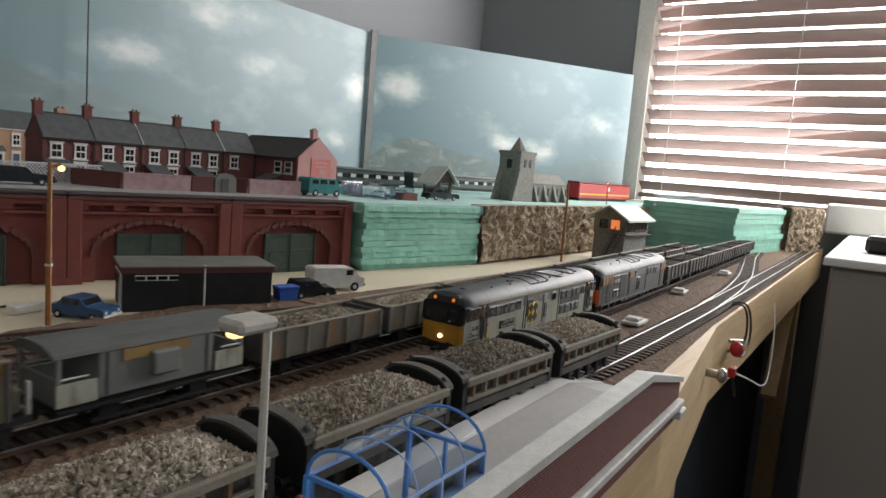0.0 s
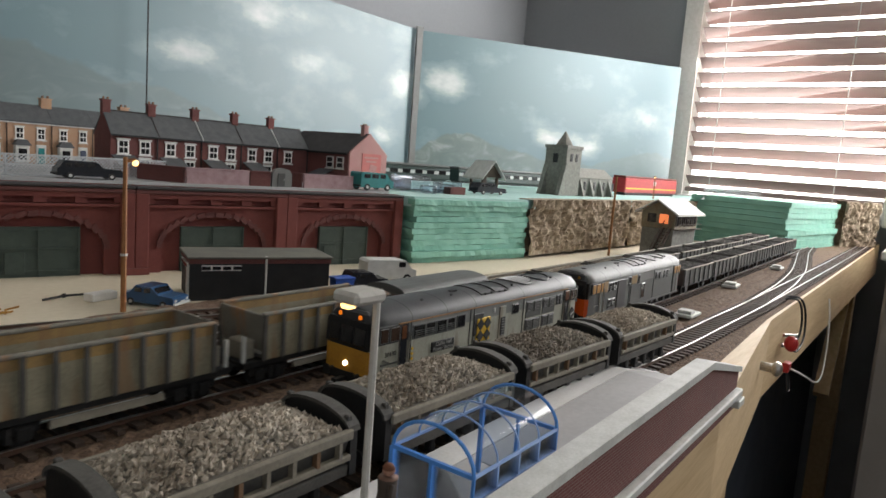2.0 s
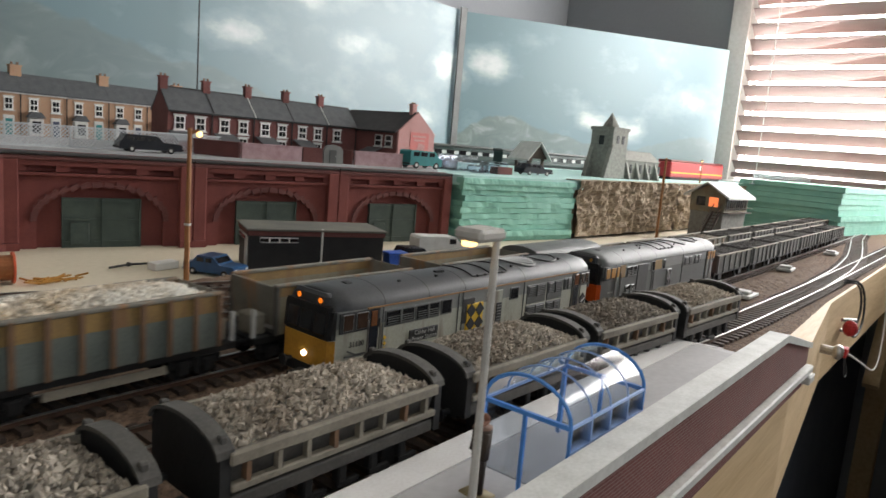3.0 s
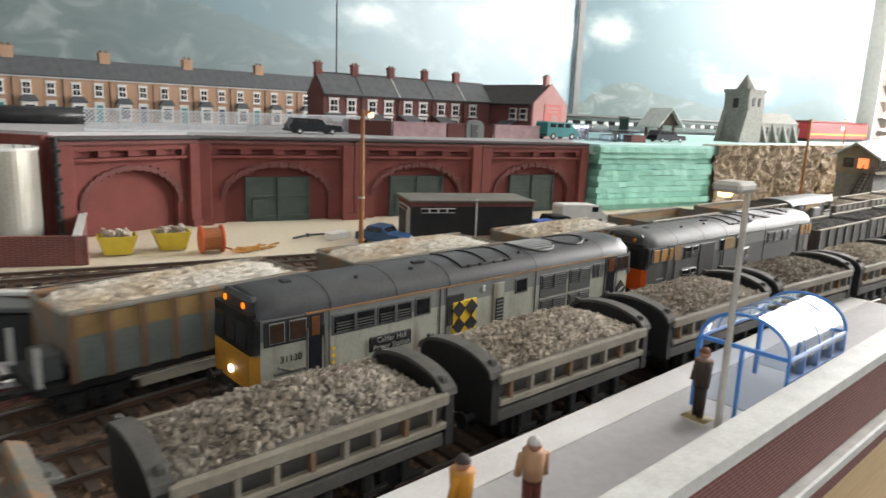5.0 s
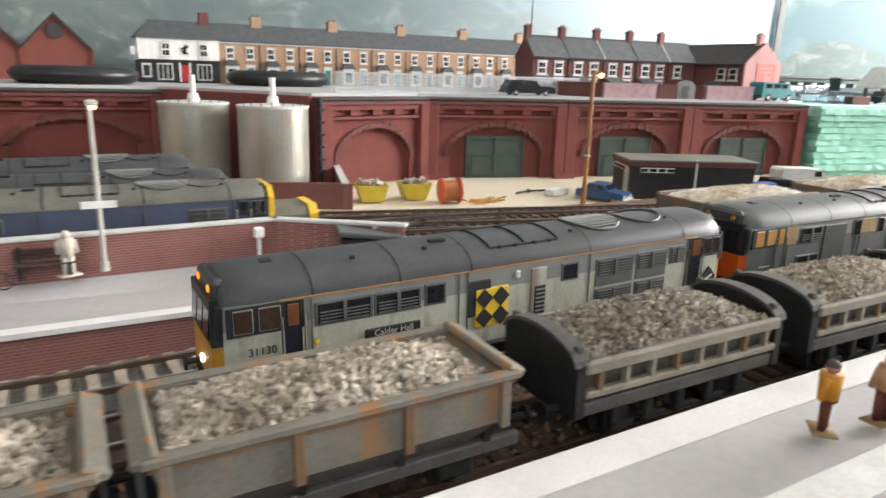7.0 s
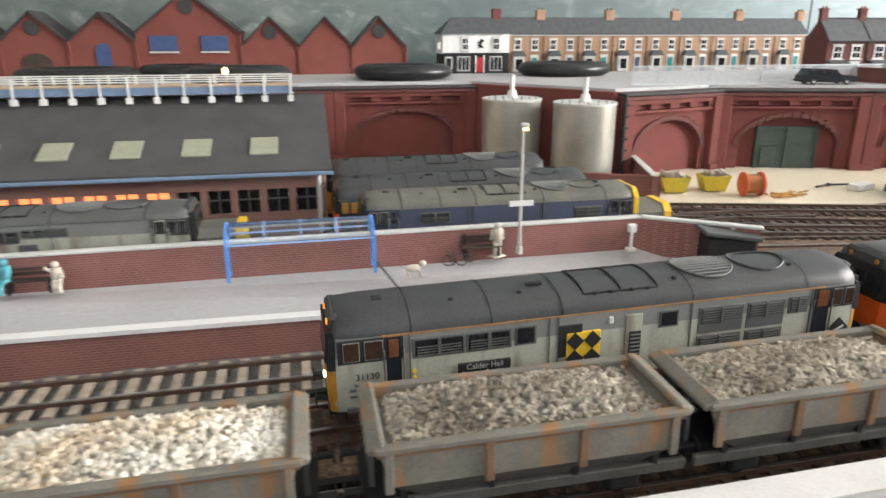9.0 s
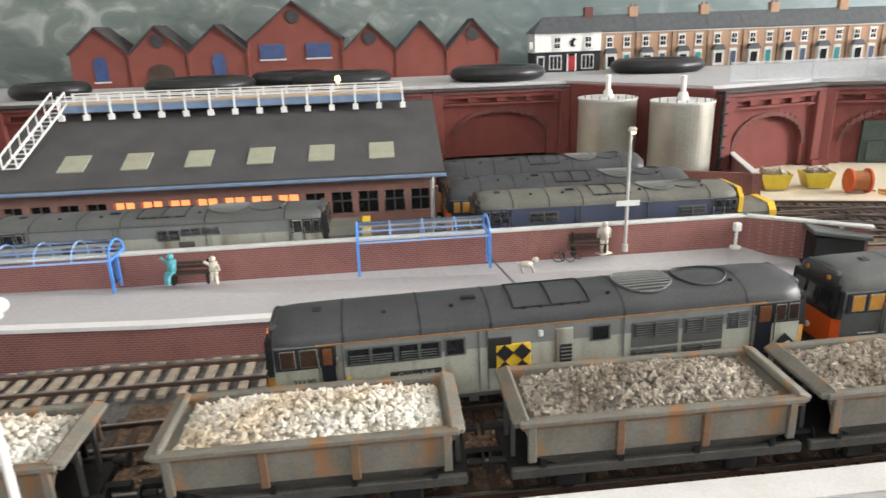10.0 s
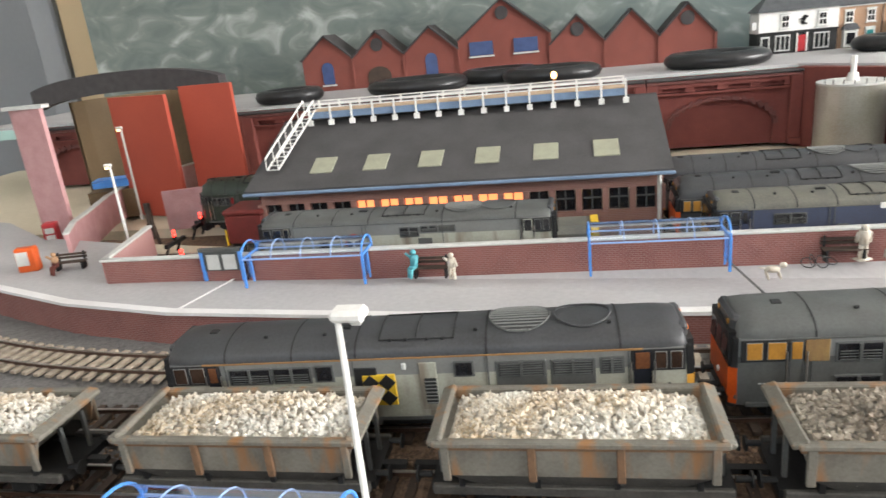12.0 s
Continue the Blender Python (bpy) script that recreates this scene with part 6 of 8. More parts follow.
def fig_mat(name, legs, torso, head, s):
    """Painted clothing in bands up the height of a figurine."""
    m = mat(name, torso, torso, 0.7, bump=0.1)
    N, Lk = m.node_tree.nodes, m.node_tree.links
    tc, sep, mr, rp = N.new("ShaderNodeTexCoord"), N.new("ShaderNodeSeparateXYZ"), N.new("ShaderNodeMapRange"), N.new("ShaderNodeValToRGB")
    Lk.new(tc.outputs["Object"], sep.inputs[0])
    mr.inputs[2].default_value = 0.0235 * s
    Lk.new(sep.outputs[2], mr.inputs[0])
    Lk.new(mr.outputs[0], rp.inputs[0])
    e = rp.color_ramp.elements
    e[0].position, e[0].color = 0.0, (0.55, 0.45, 0.22, 1)
    e[1].position, e[1].color = 0.05, (*legs, 1)
    for p, c in ((0.47, legs), (0.50, torso), (0.83, torso), (0.855, (0.42, 0.22, 0.15)), (0.93, (0.42, 0.22, 0.15)), (0.945, head)):
        e.new(p).color = (*c, 1)
    Lk.new(rp.outputs[0], N["Principled BSDF"].inputs["Base Color"])
    return m


M_FIGY = fig_mat("figure_orange", (0.12, 0.03, 0.02), (0.55, 0.24, 0.02), (0.05, 0.04, 0.035), 0.82)
M_FIGT = fig_mat("figure_tan", (0.13, 0.035, 0.025), (0.42, 0.25, 0.14), (0.55, 0.53, 0.5), 0.82)
M_FIGD = fig_mat("figure_dark", (0.03, 0.022, 0.018), (0.055, 0.04, 0.03), (0.16, 0.06, 0.03), 1.0)


def figure(name, m, mat_, label, pose_="stand", s=1.0):
    bm = B()
    h = 0.0235 * s
    if pose_ == "stand":
        cyl(bm, (-0.0012, 0, 0), (-0.0011, 0, h * 0.48), 0.0010, 0.0014, seg=7)
        cyl(bm, (0.0014, 0, 0), (0.0011, 0, h * 0.48), 0.0010, 0.0014, seg=7)
        cyl(bm, (0, 0, h * 0.45), (0, 0, h * 0.84), 0.0024, 0.0029, seg=9)
        cyl(bm, (0.0030, 0, h * 0.8), (0.0034, 0.001, h * 0.5), 0.0009, seg=6)
        cyl(bm, (-0.0030, 0, h * 0.8), (-0.0034, 0.001, h * 0.5), 0.0009, seg=6)
        ball(bm, (0, 0, h * 0.93), 0.0019, seg=9)
        bx(bm, (0, 0, 0.0003), (0.008, 0.006, 0.0006), rz=25)
    else:
        cyl(bm, (-0.0012, -0.004, 0.001), (-0.0011, -0.0035, h * 0.3), 0.0010, seg=7)
        cyl(bm, (0.0014, -0.0055, 0.001), (0.0011, -0.0035, h * 0.3), 0.0010, seg=7)
        cyl(bm, (-0.0011, -0.0035, h * 0.3), (-0.001, 0, h * 0.34), 0.0012, seg=7)
        cyl(bm, (0.0011, -0.0035, h * 0.3), (0.001, 0, h * 0.34), 0.0012, seg=7)
        cyl(bm, (0, 0, h * 0.3), (0, 0.001, h * 0.66), 0.0022, 0.0025, seg=9)
        cyl(bm, (-0.002, 0, h * 0.6), (-0.004, -0.002, h * 0.75), 0.0008, seg=6)
        cyl(bm, (0.002, 0, h * 0.6), (0.003, -0.003, h * 0.45), 0.0008, seg=6)
        ball(bm, (0, 0.0005, h * 0.76), 0.0018, seg=9)
    return solo(name, bm, mat_, label, "figurine", m=m, smooth=True)


def bench(m):
    t = thing("platform_bench", m, "small dark slatted bench against the wall", "bench", "benches")
    for k in range(3):
        part("slat", bx(B(), (0, -0.004 + 0.002 * k, 0.006), (0.022, 0.0014, 0.0008)), M_SLEEPER, t)
    for k in range(2):
        part("back_slat", bx(B(), (0, 0.0012, 0.0085 + 0.0022 * k), (0.022, 0.0008, 0.0015)), M_SLEEPER, t)
    for x in (-0.009, 0.009):
        part("leg", bx(bx(B(), (x, -0.002, 0.003), (0.0012, 0.006, 0.006)), (x, 0.0012, 0.007), (0.0012, 0.001, 0.011)), M_BLACK, t)


def platform_things():
    arch_shelter(pose(0.212, 0.190, 0.014), 0.047, 0.028, 0.0345, "clear plastic arched shelter with bright blue frame")
    arch_shelter(pose(-0.345, 0.190, 0.002), 0.068, 0.028, 0.0345, "clear plastic arched shelter with bright blue frame")
    arch_shelter(pose(-0.135, 0.444, 0.014, 0, 0, 181), 0.072, 0.022, 0.027, "clear arched shelter with blue frame against the brick wall")
    arch_shelter(pose(-0.335, 0.440, 0.014, 0, 0, 181), 0.074, 0.022, 0.026, "clear arched shelter with blue frame against the brick wall")
    lamp_post(pose(0.1695, 0.190, 0.014), 0.077, M_CONCRETE, -0.006, 0.004, "pale concrete platform lamp with a small lit head", r=0.0010)
    lamp_post(pose(-0.263, 0.190, 0.003), 0.093, M_WHITE, 0.0045, 0.002, "white platform lamp with a hooded head", glow=False, r=0.0010)
    lamp_post(pose(-0.053, 0.437, 0.014), 0.070, M_CONCRETE, 0.0015, 0.0, "tall pale platform lamp with glowing head and sign", sign=0.029)
    lamp_post(pose(-0.555, 0.515, 0.012), 0.064, M_WHITE, -0.003, 0.0, "white platform lamp with glowing head")
    lamp_post(pose(-0.60, 0.60, 0.012), 0.082, M_CONCRETE, -0.003, 0.0, "pale platform lamp with glowing head")
    figure("figurine", pose(0.102, 0.214, 0.0142, 0, 0, 20), M_FIGY, "tiny painted figurine in orange on the platform", s=0.82)
    figure("figurine", pose(0.121, 0.210, 0.0142, 0, 0, -30), M_FIGT, "tiny painted figurine in tan on the platform", s=0.82)
    figure("figurine", pose(0.203, 0.2115, 0.0142, 0, 0, 60), M_FIGD, "tiny painted figurine in dark clothes by the shelter")
    figure("figurine", pose(-0.3065, 0.4255, 0.0145, 0, 0, -25), M_FIGB, "tiny seated figurine in pale blue on a bench", "sit", 0.85)
    figure("figurine", pose(-0.284, 0.4235, 0.0142, 0, 0, 10), M_FIGW, "tiny crouching cream figurine by the bench", "sit", 0.75)
    figure("figurine", pose(-0.0665, 0.434, 0.0142, 0, 0, 0), M_FIGW, "tiny white figurine standing by a bench", "stand", 0.8)
    bench(pose(-0.297, 0.4285, 0.014))
    bench(pose(-0.075, 0.4375, 0.014))
    # dog and bicycles
    bm = B()
    ball(bm, (0, 0, 0.0052), 0.0021, (2.0, 0.9, 0.9), 9)
    ball(bm, (0.0052, 0, 0.0072), 0.0015, (1.3, 1, 1), 8)
    for x, y in ((0.003, 0.001), (0.003, -0.001), (-0.003, 0.001), (-0.003, -0.001)):
        cyl(bm, (x, y, 0.004), (x + 0.0012, y, 0), 0.0005, seg=5)
    cyl(bm, (-0.004, 0, 0.006), (-0.0068, 0, 0.0066), 0.0004, seg=5)
    solo("toy_dog", bm, M_FIGW, "tiny white model dog on the platform", "model dog", m=pose(-0.117, 0.410, 0.0141, 0, 0, 5), smooth=True)
    t = thing("bicycle_pile", pose(-0.092, 0.424, 0.0142), "heap of tiny dark model bicycles on the platform", "bicycles")
    for k, (x, a) in enumerate(((-0.004, 30), (0.003, 55), (0.007, 20), (-0.001, 70))):
        bm = B()
        for i in range(14):
            q = 2 * math.pi * i / 14
            q2 = 2 * math.pi * (i + 1) / 14
            e = pose(x, 0.001 * k, 0.0028, a, 0, 20 * k)
            cyl(bm, e @ Vector((0.0034 * math.cos(q), 0.0034 * math.sin(q), 0)), e @ Vector((0.0034 * math.cos(q2), 0.0034 * math.sin(q2), 0)), 0.0003, seg=4)
        part("wheel", bm, M_BLACK, t)
    t = thing("notice_post", pose(0.012, 0.433, 0.012), "small white notice box on a post", "sign post")
    part("post", cyl(cyl(B(), (0, 0, 0.001), (0, 0, 0.012), 0.0009, seg=8), (0, 0, 0.001), (0, 0, 0.0022), 0.0032, seg=10), M_WHITE, t)
    part("box", bx(B(), (0, 0, 0.014), (0.0044, 0.0035, 0.005), bev=0.0006), M_WHITE, t)
    t = thing("notice_board", pose(-0.43, 0.431, 0.014), "blue framed platform notice board with two white posters", "notice board")
    for x in (-0.013, 0.013):
        part("post", bx(B(), (x, 0, 0.0105), (0.002, 0.002, 0.021)), M_BLUEFRAME, t)
    part("panel", bx(bx(B(), (0, 0.0004, 0.0125), (0.024, 0.0014, 0.012)), (0, 0, 0.0202), (0.028, 0.003, 0.0022)), M_DGREY, t)
    for x in (-0.0055, 0.0055):
        part("poster", bx(B(), (x, -0.0006, 0.0122), (0.0085, 0.0006, 0.0096)), M_OFFWHITE, t)
    t = thing("lineside_hut", pose(0.060, 0.4165, 0, 0, 0, -14), "small black lineside hut with sloping roof", "hut")
    part("body", bx(B(), (0, 0, 0.0125), (0.026, 0.022, 0.025), bev=0.0006), M_BLACK, t)
    part("roof", bx(B(), (0, 0, 0.0265), (0.031, 0.027, 0.0024), bev=0.0005, ry=6), M_DGREY, t)
    part("roof_vent", bx(B(), (0.004, 0.0, 0.0285), (0.004, 0.004, 0.002)), M_OFFWHITE, t)
    for x, y, a in ((0.035, 0.318, 8), (0.028, 0.302, 12)):
        t = thing("point_motor", pose(x, y, 0.0012, 0, 0, a), "grey point motor box beside the track", "point motor", "point motors")
        part("base", bx(B(), (0, 0, 0.001), (0.020, 0.011, 0.002), bev=0.0004), M_MGREY, t)
        part("lid", bx(B(), (0.002, 0, 0.003), (0.011, 0.008, 0.0024), bev=0.0005), M_MGREY, t)
    for x, y, a in ((0.675, 0.270, 0), (0.90, 0.287, 4), (1.16, 0.285, 2)):
        t = thing("point_motor", pose(x, y, 0.0012, 0, 0, a), "pale grey point motor box beside the track", "point motor", "point motors")
        part("base", bx(B(), (0, 0, 0.001), (0.030, 0.016, 0.003), bev=0.0006), M_OFFWHITE, t)
        part("lid", bx(B(), (-0.004, 0, 0.004), (0.012, 0.012, 0.003), bev=0.0006), M_OFFWHITE, t)


# ---------------------------------------------------------------- engine shed
def shed():
    x0, x1, yf, yb, ze, yr, zr = -0.440, -0.158, 0.520, 0.68, 0.0515, 0.60, 0.087
    t = thing("engine_shed", pose(0, 0, 0), "brick engine shed with dark felt roof, skylights and lit windows", "shed")
    part("front_wall", bx(B(), ((x0 + x1) / 2, yf, 0.012), (x1 - x0, 0.005, 0.024)), M_SHEDBRICK, t)
    part("front_wall", bx(B(), ((x0 + x1) / 2, yf, 0.0455), (x1 - x0, 0.005, 0.013)), M_SHEDBRICK, t)
    n = 16
    for i in range(n + 1):
        x = x0 + (x1 - x0) * i / n
        part("pier", bx(B(), (x, yf - 0.0003, 0.0315), (0.0062 if i in (0, n) else 0.004, 0.0062, 0.016)), M_SHEDBRICK, t)
    for i in range(n):
        x = x0 + (x1 - x0) * (i + 0.5) / n
        w = part("window", bx(B(), (x, yf + 0.001, 0.0315), (0.0125, 0.001, 0.015)), M_WARMGLOW if 3 < i < 11 else M_DARKGLASS, t, "lit orange shed window" if 3 < i < 11 else "dark shed window")
        part("glazing_bar", bx(bx(B(), (x, yf - 0.0006, 0.0315), (0.0009, 0.0012, 0.015)), (x, yf - 0.0006, 0.0325), (0.0125, 0.0012, 0.0009)), M_DGREY, w)
    part("back_wall", bx(B(), ((x0 + x1) / 2, yb, 0.026), (x1 - x0, 0.005, 0.052)), M_SHEDBRICK, t)
    for x in (x0, x1):
        part("gable", prism(B(), [(yf + 0.003, 0), (yb - 0.003, 0), (yb - 0.003, ze), (yr, zr - 0.003), (yf + 0.003, ze)], x - 0.0025, x + 0.0025, "x"), M_SHEDBRICK, t)
    for a, b in ((yf - 0.012, yr + 0.001), (yb + 0.012, yr - 0.001)):
        za = ze - 0.002
        bm = B()
        prism(bm, [(a, za), (b, zr), (b, zr + 0.0026), (a, za + 0.0026)], x0 - 0.007, x1 + 0.007, "x")
        part("roof_slope", bm, M_SHEDROOF, t)
    part("gutter", bx(B(), ((x0 + x1) / 2, yf - 0.0132, ze - 0.0018), (x1 - x0 + 0.016, 0.0024, 0.0022), bev=0.0005), M_GUTTER, t, "pale blue gutter")
    part("down_pipe", cyl(B(), (x1 - 0.001, yf - 0.0055, 0.0), (x1 - 0.001, yf - 0.0055, ze - 0.002), 0.0014, seg=8), M_OFFWHITE, t)
    slope = math.degrees(math.atan2(zr - ze + 0.002, yr - yf + 0.012))
    for i in range(6):
        x = x0 + 0.046 + 0.0405 * i
        part("skylight", bx(B(), (x, 0.5345, ze + 0.0115), (0.017, 0.020, 0.0012), rx=slope, bev=0.0003), M_SKYLIGHT, t, "dirty yellowish skylight")
    # ridge walkway
    c = thing("ridge_walkway", pose(0, 0, zr + 0.002), "white railed walkway along the shed ridge with stairs", "walkway")
    xa, xb = x0 + 0.02, x1 - 0.016
    part("deck", bx(B(), ((xa + xb) / 2, yr, 0.007), (xb - xa, 0.022, 0.0012)), M_WALKWAY, c)
    part("fascia", bx(B(), ((xa + xb) / 2, yr - 0.012, 0.0045), (xb - xa, 0.001, 0.005)), M_GUTTER, c)
    for s in (-1, 1):
        for z in (0.0105, 0.0135):
            part("rail", bx(B(), ((xa + xb) / 2, yr + s * 0.0125, z), (xb - xa, 0.0008, 0.0008)), M_WHITE, c)
        for i in range(15):
            x = xa + (xb - xa) * i / 14
            part("stanchion", bx(bx(B(), (x, yr + s * 0.0125, 0.0055), (0.0014, 0.0014, 0.017)), (x, yr + s * 0.0128, -0.0015), (0.004, 0.003, 0.004)), M_WHITE, c)
    s0, s1 = Vector((xa - 0.001, yr - 0.01, 0.008)), Vector((xa - 0.012, yf + 0.008, -0.026))
    for off in (-0.004, 0.005):
        for dz in (0.0, 0.0085):
            part("stair_string", cyl(B(), s0 + Vector((off, 0, dz)), s1 + Vector((off, 0, dz)), 0.0007, seg=5), M_WHITE, c)
        for k in range(7):
            p = s0.lerp(s1, k / 6) + Vector((off, 0, 0))
            part("stair_post", cyl(B(), p, p + Vector((0, 0, 0.0085)), 0.0005, seg=5), M_WHITE, c)
    for k in range(15):
        p = s0.lerp(s1, k / 14)
        part("tread", bx(B(), (p.x + 0.0005, p.y, p.z), (0.009, 0.0024, 0.0005)), M_OFFWHITE, c)
    lp = thing("roof_lamp", pose(-0.228, 0.70, 0.0), "orange-brown lamp post glowing behind the shed roof", "lamp", "lamps of the layout")
    part("post", cyl(B(), (0, 0, 0), (0, 0, 0.098), 0.0018, 0.0015, seg=8), M_LAMPRUST, lp)
    part("lamp_glass", ball(B(), (0, -0.001, 0.1005), 0.0026, (1, 1, 1.3)), M_LAMPGLOW, lp, "glowing warm bulb")
    # engines in the depot
    loco(pose(-0.319, 0.4665, RAIL_Z - 0.002), dict(roof=M_DGREY, low=M_LGREY, up=M_MGREY, end=M_YELLOW, round=True, nose=True, cant=0.0425, wins=((0.5, 0.56, 0.026, 0.032), (0.57, 0.62, 0.029, 0.0325), (0.63, 0.68, 0.029, 0.0325), (0.5, 0.55, 0.017, 0.023), (0.56, 0.60, 0.016, 0.024), (0.22, 0.25, 0.022, 0.027))), "grey diesel locomotive with a round emblem in the depot", L=0.205, group="depot engines")
    loco(pose(-0.057, 0.4685, RAIL_Z - 0.002), dict(roof=M_OLIVEROOF, low=M_BLUELOCO, up=M_BLUELOCO, end=M_YELLOW, nose=True, cant=0.0405, wins=((0.2, 0.3, 0.026, 0.032), (0.76, 0.86, 0.018, 0.031), (0.4, 0.43, 0.019, 0.024))), "dusty blue diesel locomotive with yellow nose", L=0.176, group="depot engines")
    loco(pose(-0.068, 0.5135, RAIL_Z - 0.002), dict(roof=M_ROOFGREY, low=M_ROOFGREY, up=M_DGREY, end=M_ORANGE, cabglass=M_AMBER), "dark grey diesel locomotive with orange end", L=0.18, group="depot engines")
    loco(pose(-0.075, 0.565, RAIL_Z), dict(roof=M_ROOFGREY, low=M_DGREY, up=M_DGREY, end=M_YELLOW), "dark grey diesel locomotive behind the others", L=0.17, group="depot engines")
    loco(pose(-0.478, 0.590, RAIL_Z), dict(roof=M_GREENLOCO, low=M_GREENLOCO, up=M_GREENLOCO, end=M_GREENLOCO), "dark green diesel engine beside the shed", L=0.10, group="depot engines")
    t = thing("shunting_engine", pose(-0.455, 0.528, RAIL_Z - 0.003), "small maroon shunting engine with yellow ends", "locomotive")
    part("body", bx(B(), (0, 0, 0.022), (0.03, 0.03, 0.022), bev=0.001), M_MAROON, t)
    part("cab_roof", bx(B(), (0, 0, 0.035), (0.032, 0.032, 0.004), bev=0.0012), M_MAROON, t)
    part("end_stripe", bx(bx(B(), (-0.0155, 0, 0.016), (0.0012, 0.031, 0.012)), (0.0155, 0, 0.016), (0.0012, 0.031, 0.012)), M_COALYEL, t)
    for x in (-0.009, 0.009):
        wheelset(t, x)
    for k, (x, y) in enumerate(((-0.590, 0.655), (-0.528, 0.576), (-0.522, 0.525), (-0.486, 0.475))):
        t = thing("buffer_stop_lamp", pose(x, y, 0.0), "dark buffer stop with a glowing red lamp", "buffer stop", "buffer stops")
        part("frame", bx(bx(cyl(cyl(B(), (-0.006, -0.008, 0), (0, -0.008, 0.013), 0.0011, seg=6), (-0.006, 0.008, 0), (0, 0.008, 0.013), 0.0011, seg=6), (0, 0, 0.0115), (0.003, 0.026, 0.003)), (0, 0, 0.016), (0.002, 0.002, 0.007)), M_BLACK, t)
        for z in (0.0175, 0.0205):
            part("red_lamp", ball(B(), (0.001, -0.001, z), 0.0014, seg=8), M_REDGLOW, t, "glowing red lamp")


# ---------------------------------------------------------------- left end
def left_end():
    def slab(nm, xa, ya, xb, yb, z0, z1, m_, lab, cat="wall"):
        L = math.hypot(xb - xa, yb - ya)
        solo(nm, bx(B(), ((xa + xb) / 2, (ya + yb) / 2, (z0 + z1) / 2), (L, 0.004, z1 - z0), rz=math.degrees(math.atan2(yb - ya, xb - xa))), m_, lab, cat)
    slab("red_card_panel", -0.652, 0.665, -0.580, 0.645, 0.0, 0.117, M_REDCARD, "plain red card panel standing upright", "panel")
    slab("red_card_panel", -0.574, 0.662, -0.518, 0.655, 0.0, 0.122, M_REDCARD, "plain dark red card panel standing upright", "panel")
    slab("pink_wall_pier", -0.684, 0.578, -0.649, 0.572, -0.004, 0.119, M_PINKCARD, "pink brick paper pier of the tunnel mouth")
    solo("pier_cap", bx(B(), (-0.6665, 0.575, 0.1205), (0.039, 0.009, 0.003)), M_OFFWHITE, "pale cap of the pink pier", "cap")
    arc = [(-0.66 - 0.115 * math.cos(a), 0.100 + 0.020 * math.sin(a)) for a in [math.pi * (0.12 + 0.76 * i / 16) for i in range(17)]]
    bm = prism(B(), arc + [(x, z + 0.020) for x, z in reversed(arc)], 0.70, 0.716, "y")
    solo("tunnel_band", bm, M_COPING, "dark grey curved band over the tunnel mouth", "band")
    bm = B()
    prev = None
    for i in range(13):
        q = math.pi * (1.02 - 1.0 * i / 12)
        pt = [bm.verts.new((-0.672 + k * 0.075 * math.cos(q), 0.735 + k * 0.075 * math.sin(q), z)) for k, z in ((1.0, 0.0), (1.0, 0.112), (1.04, 0.112), (1.04, 0.0))]
        if prev:
            for k in range(4):
                bm.faces.new((prev[k], prev[(k + 1) % 4], pt[(k + 1) % 4], pt[k]))
        prev = pt
    solo("tunnel_lining", bm, M_TUNNEL, "brown curved tunnel lining", "tunnel", smooth=False)
    run = [(-0.595, 0.500), (-0.616, 0.535), (-0.630, 0.575), (-0.650, 0.625), (-0.664, 0.679), (-0.662, 0.734), (-0.640, 0.785)]
    w = thing("curved_pink_wall", pose(0, 0, 0), "low curved pink brick paper wall beside the depot", "wall")
    for (xa, ya), (xb, yb) in zip(run, run[1:]):
        L, a = math.hypot(xb - xa, yb - ya), math.degrees(math.atan2(yb - ya, xb - xa))
        part("panel", bx(B(), ((xa + xb) / 2, (ya + yb) / 2, 0.0145), (L + 0.002, 0.003, 0.029), rz=a), M_PINKCARD, w)
        part("coping", bx(B(), ((xa + xb) / 2, (ya + yb) / 2, 0.0296), (L + 0.003, 0.0045, 0.0014), rz=a), M_OFFWHITE, w)
    slab("low_pink_wall", -0.575, 0.60, -0.52, 0.62, 0.0, 0.036, M_PINKCARD, "low pink brick paper wall")
    solo("depot_path", prism(B(), [(-0.62, 0.50), (-0.45, 0.50), (-0.45, 0.53), (-0.60, 0.56)], 0.0008, 0.002, "z"), M_BOARD, "tan card path in the depot", "path")
    t = thing("phone_box", pose(-0.648, 0.545, 0.0, 0, 0, 25), "tiny red telephone box against the pink wall", "phone box")
    part("body", bx(B(), (0, 0, 0.0135), (0.011, 0.010, 0.027), bev=0.0008), M_REDTRAIN, t)
    for k in range(3):
        part("pane", bx(B(), (0, -0.0052, 0.009 + 0.006 * k), (0.007, 0.0006, 0.0045)), M_OFFWHITE, t)
    t = thing("vending_machine", pose(-0.598, 0.462, 0.0135, 0, 0, 20), "tiny orange vending machine with a white panel", "vending machine")
    part("body", bx(B(), (0, 0, 0.009), (0.014, 0.008, 0.018), bev=0.0012), M_ORANGE, t)
    part("panel", bx(B(), (-0.002, -0.0042, 0.0105), (0.008, 0.0006, 0.010)), M_OFFWHITE, t)
    bench(pose(-0.565, 0.464, 0.0135, 0, 0, 12))
    figure("figurine", pose(-0.568, 0.452, 0.0138), M_FIGT, "tiny crouching brown figurine beside a bench", "sit", 0.8)
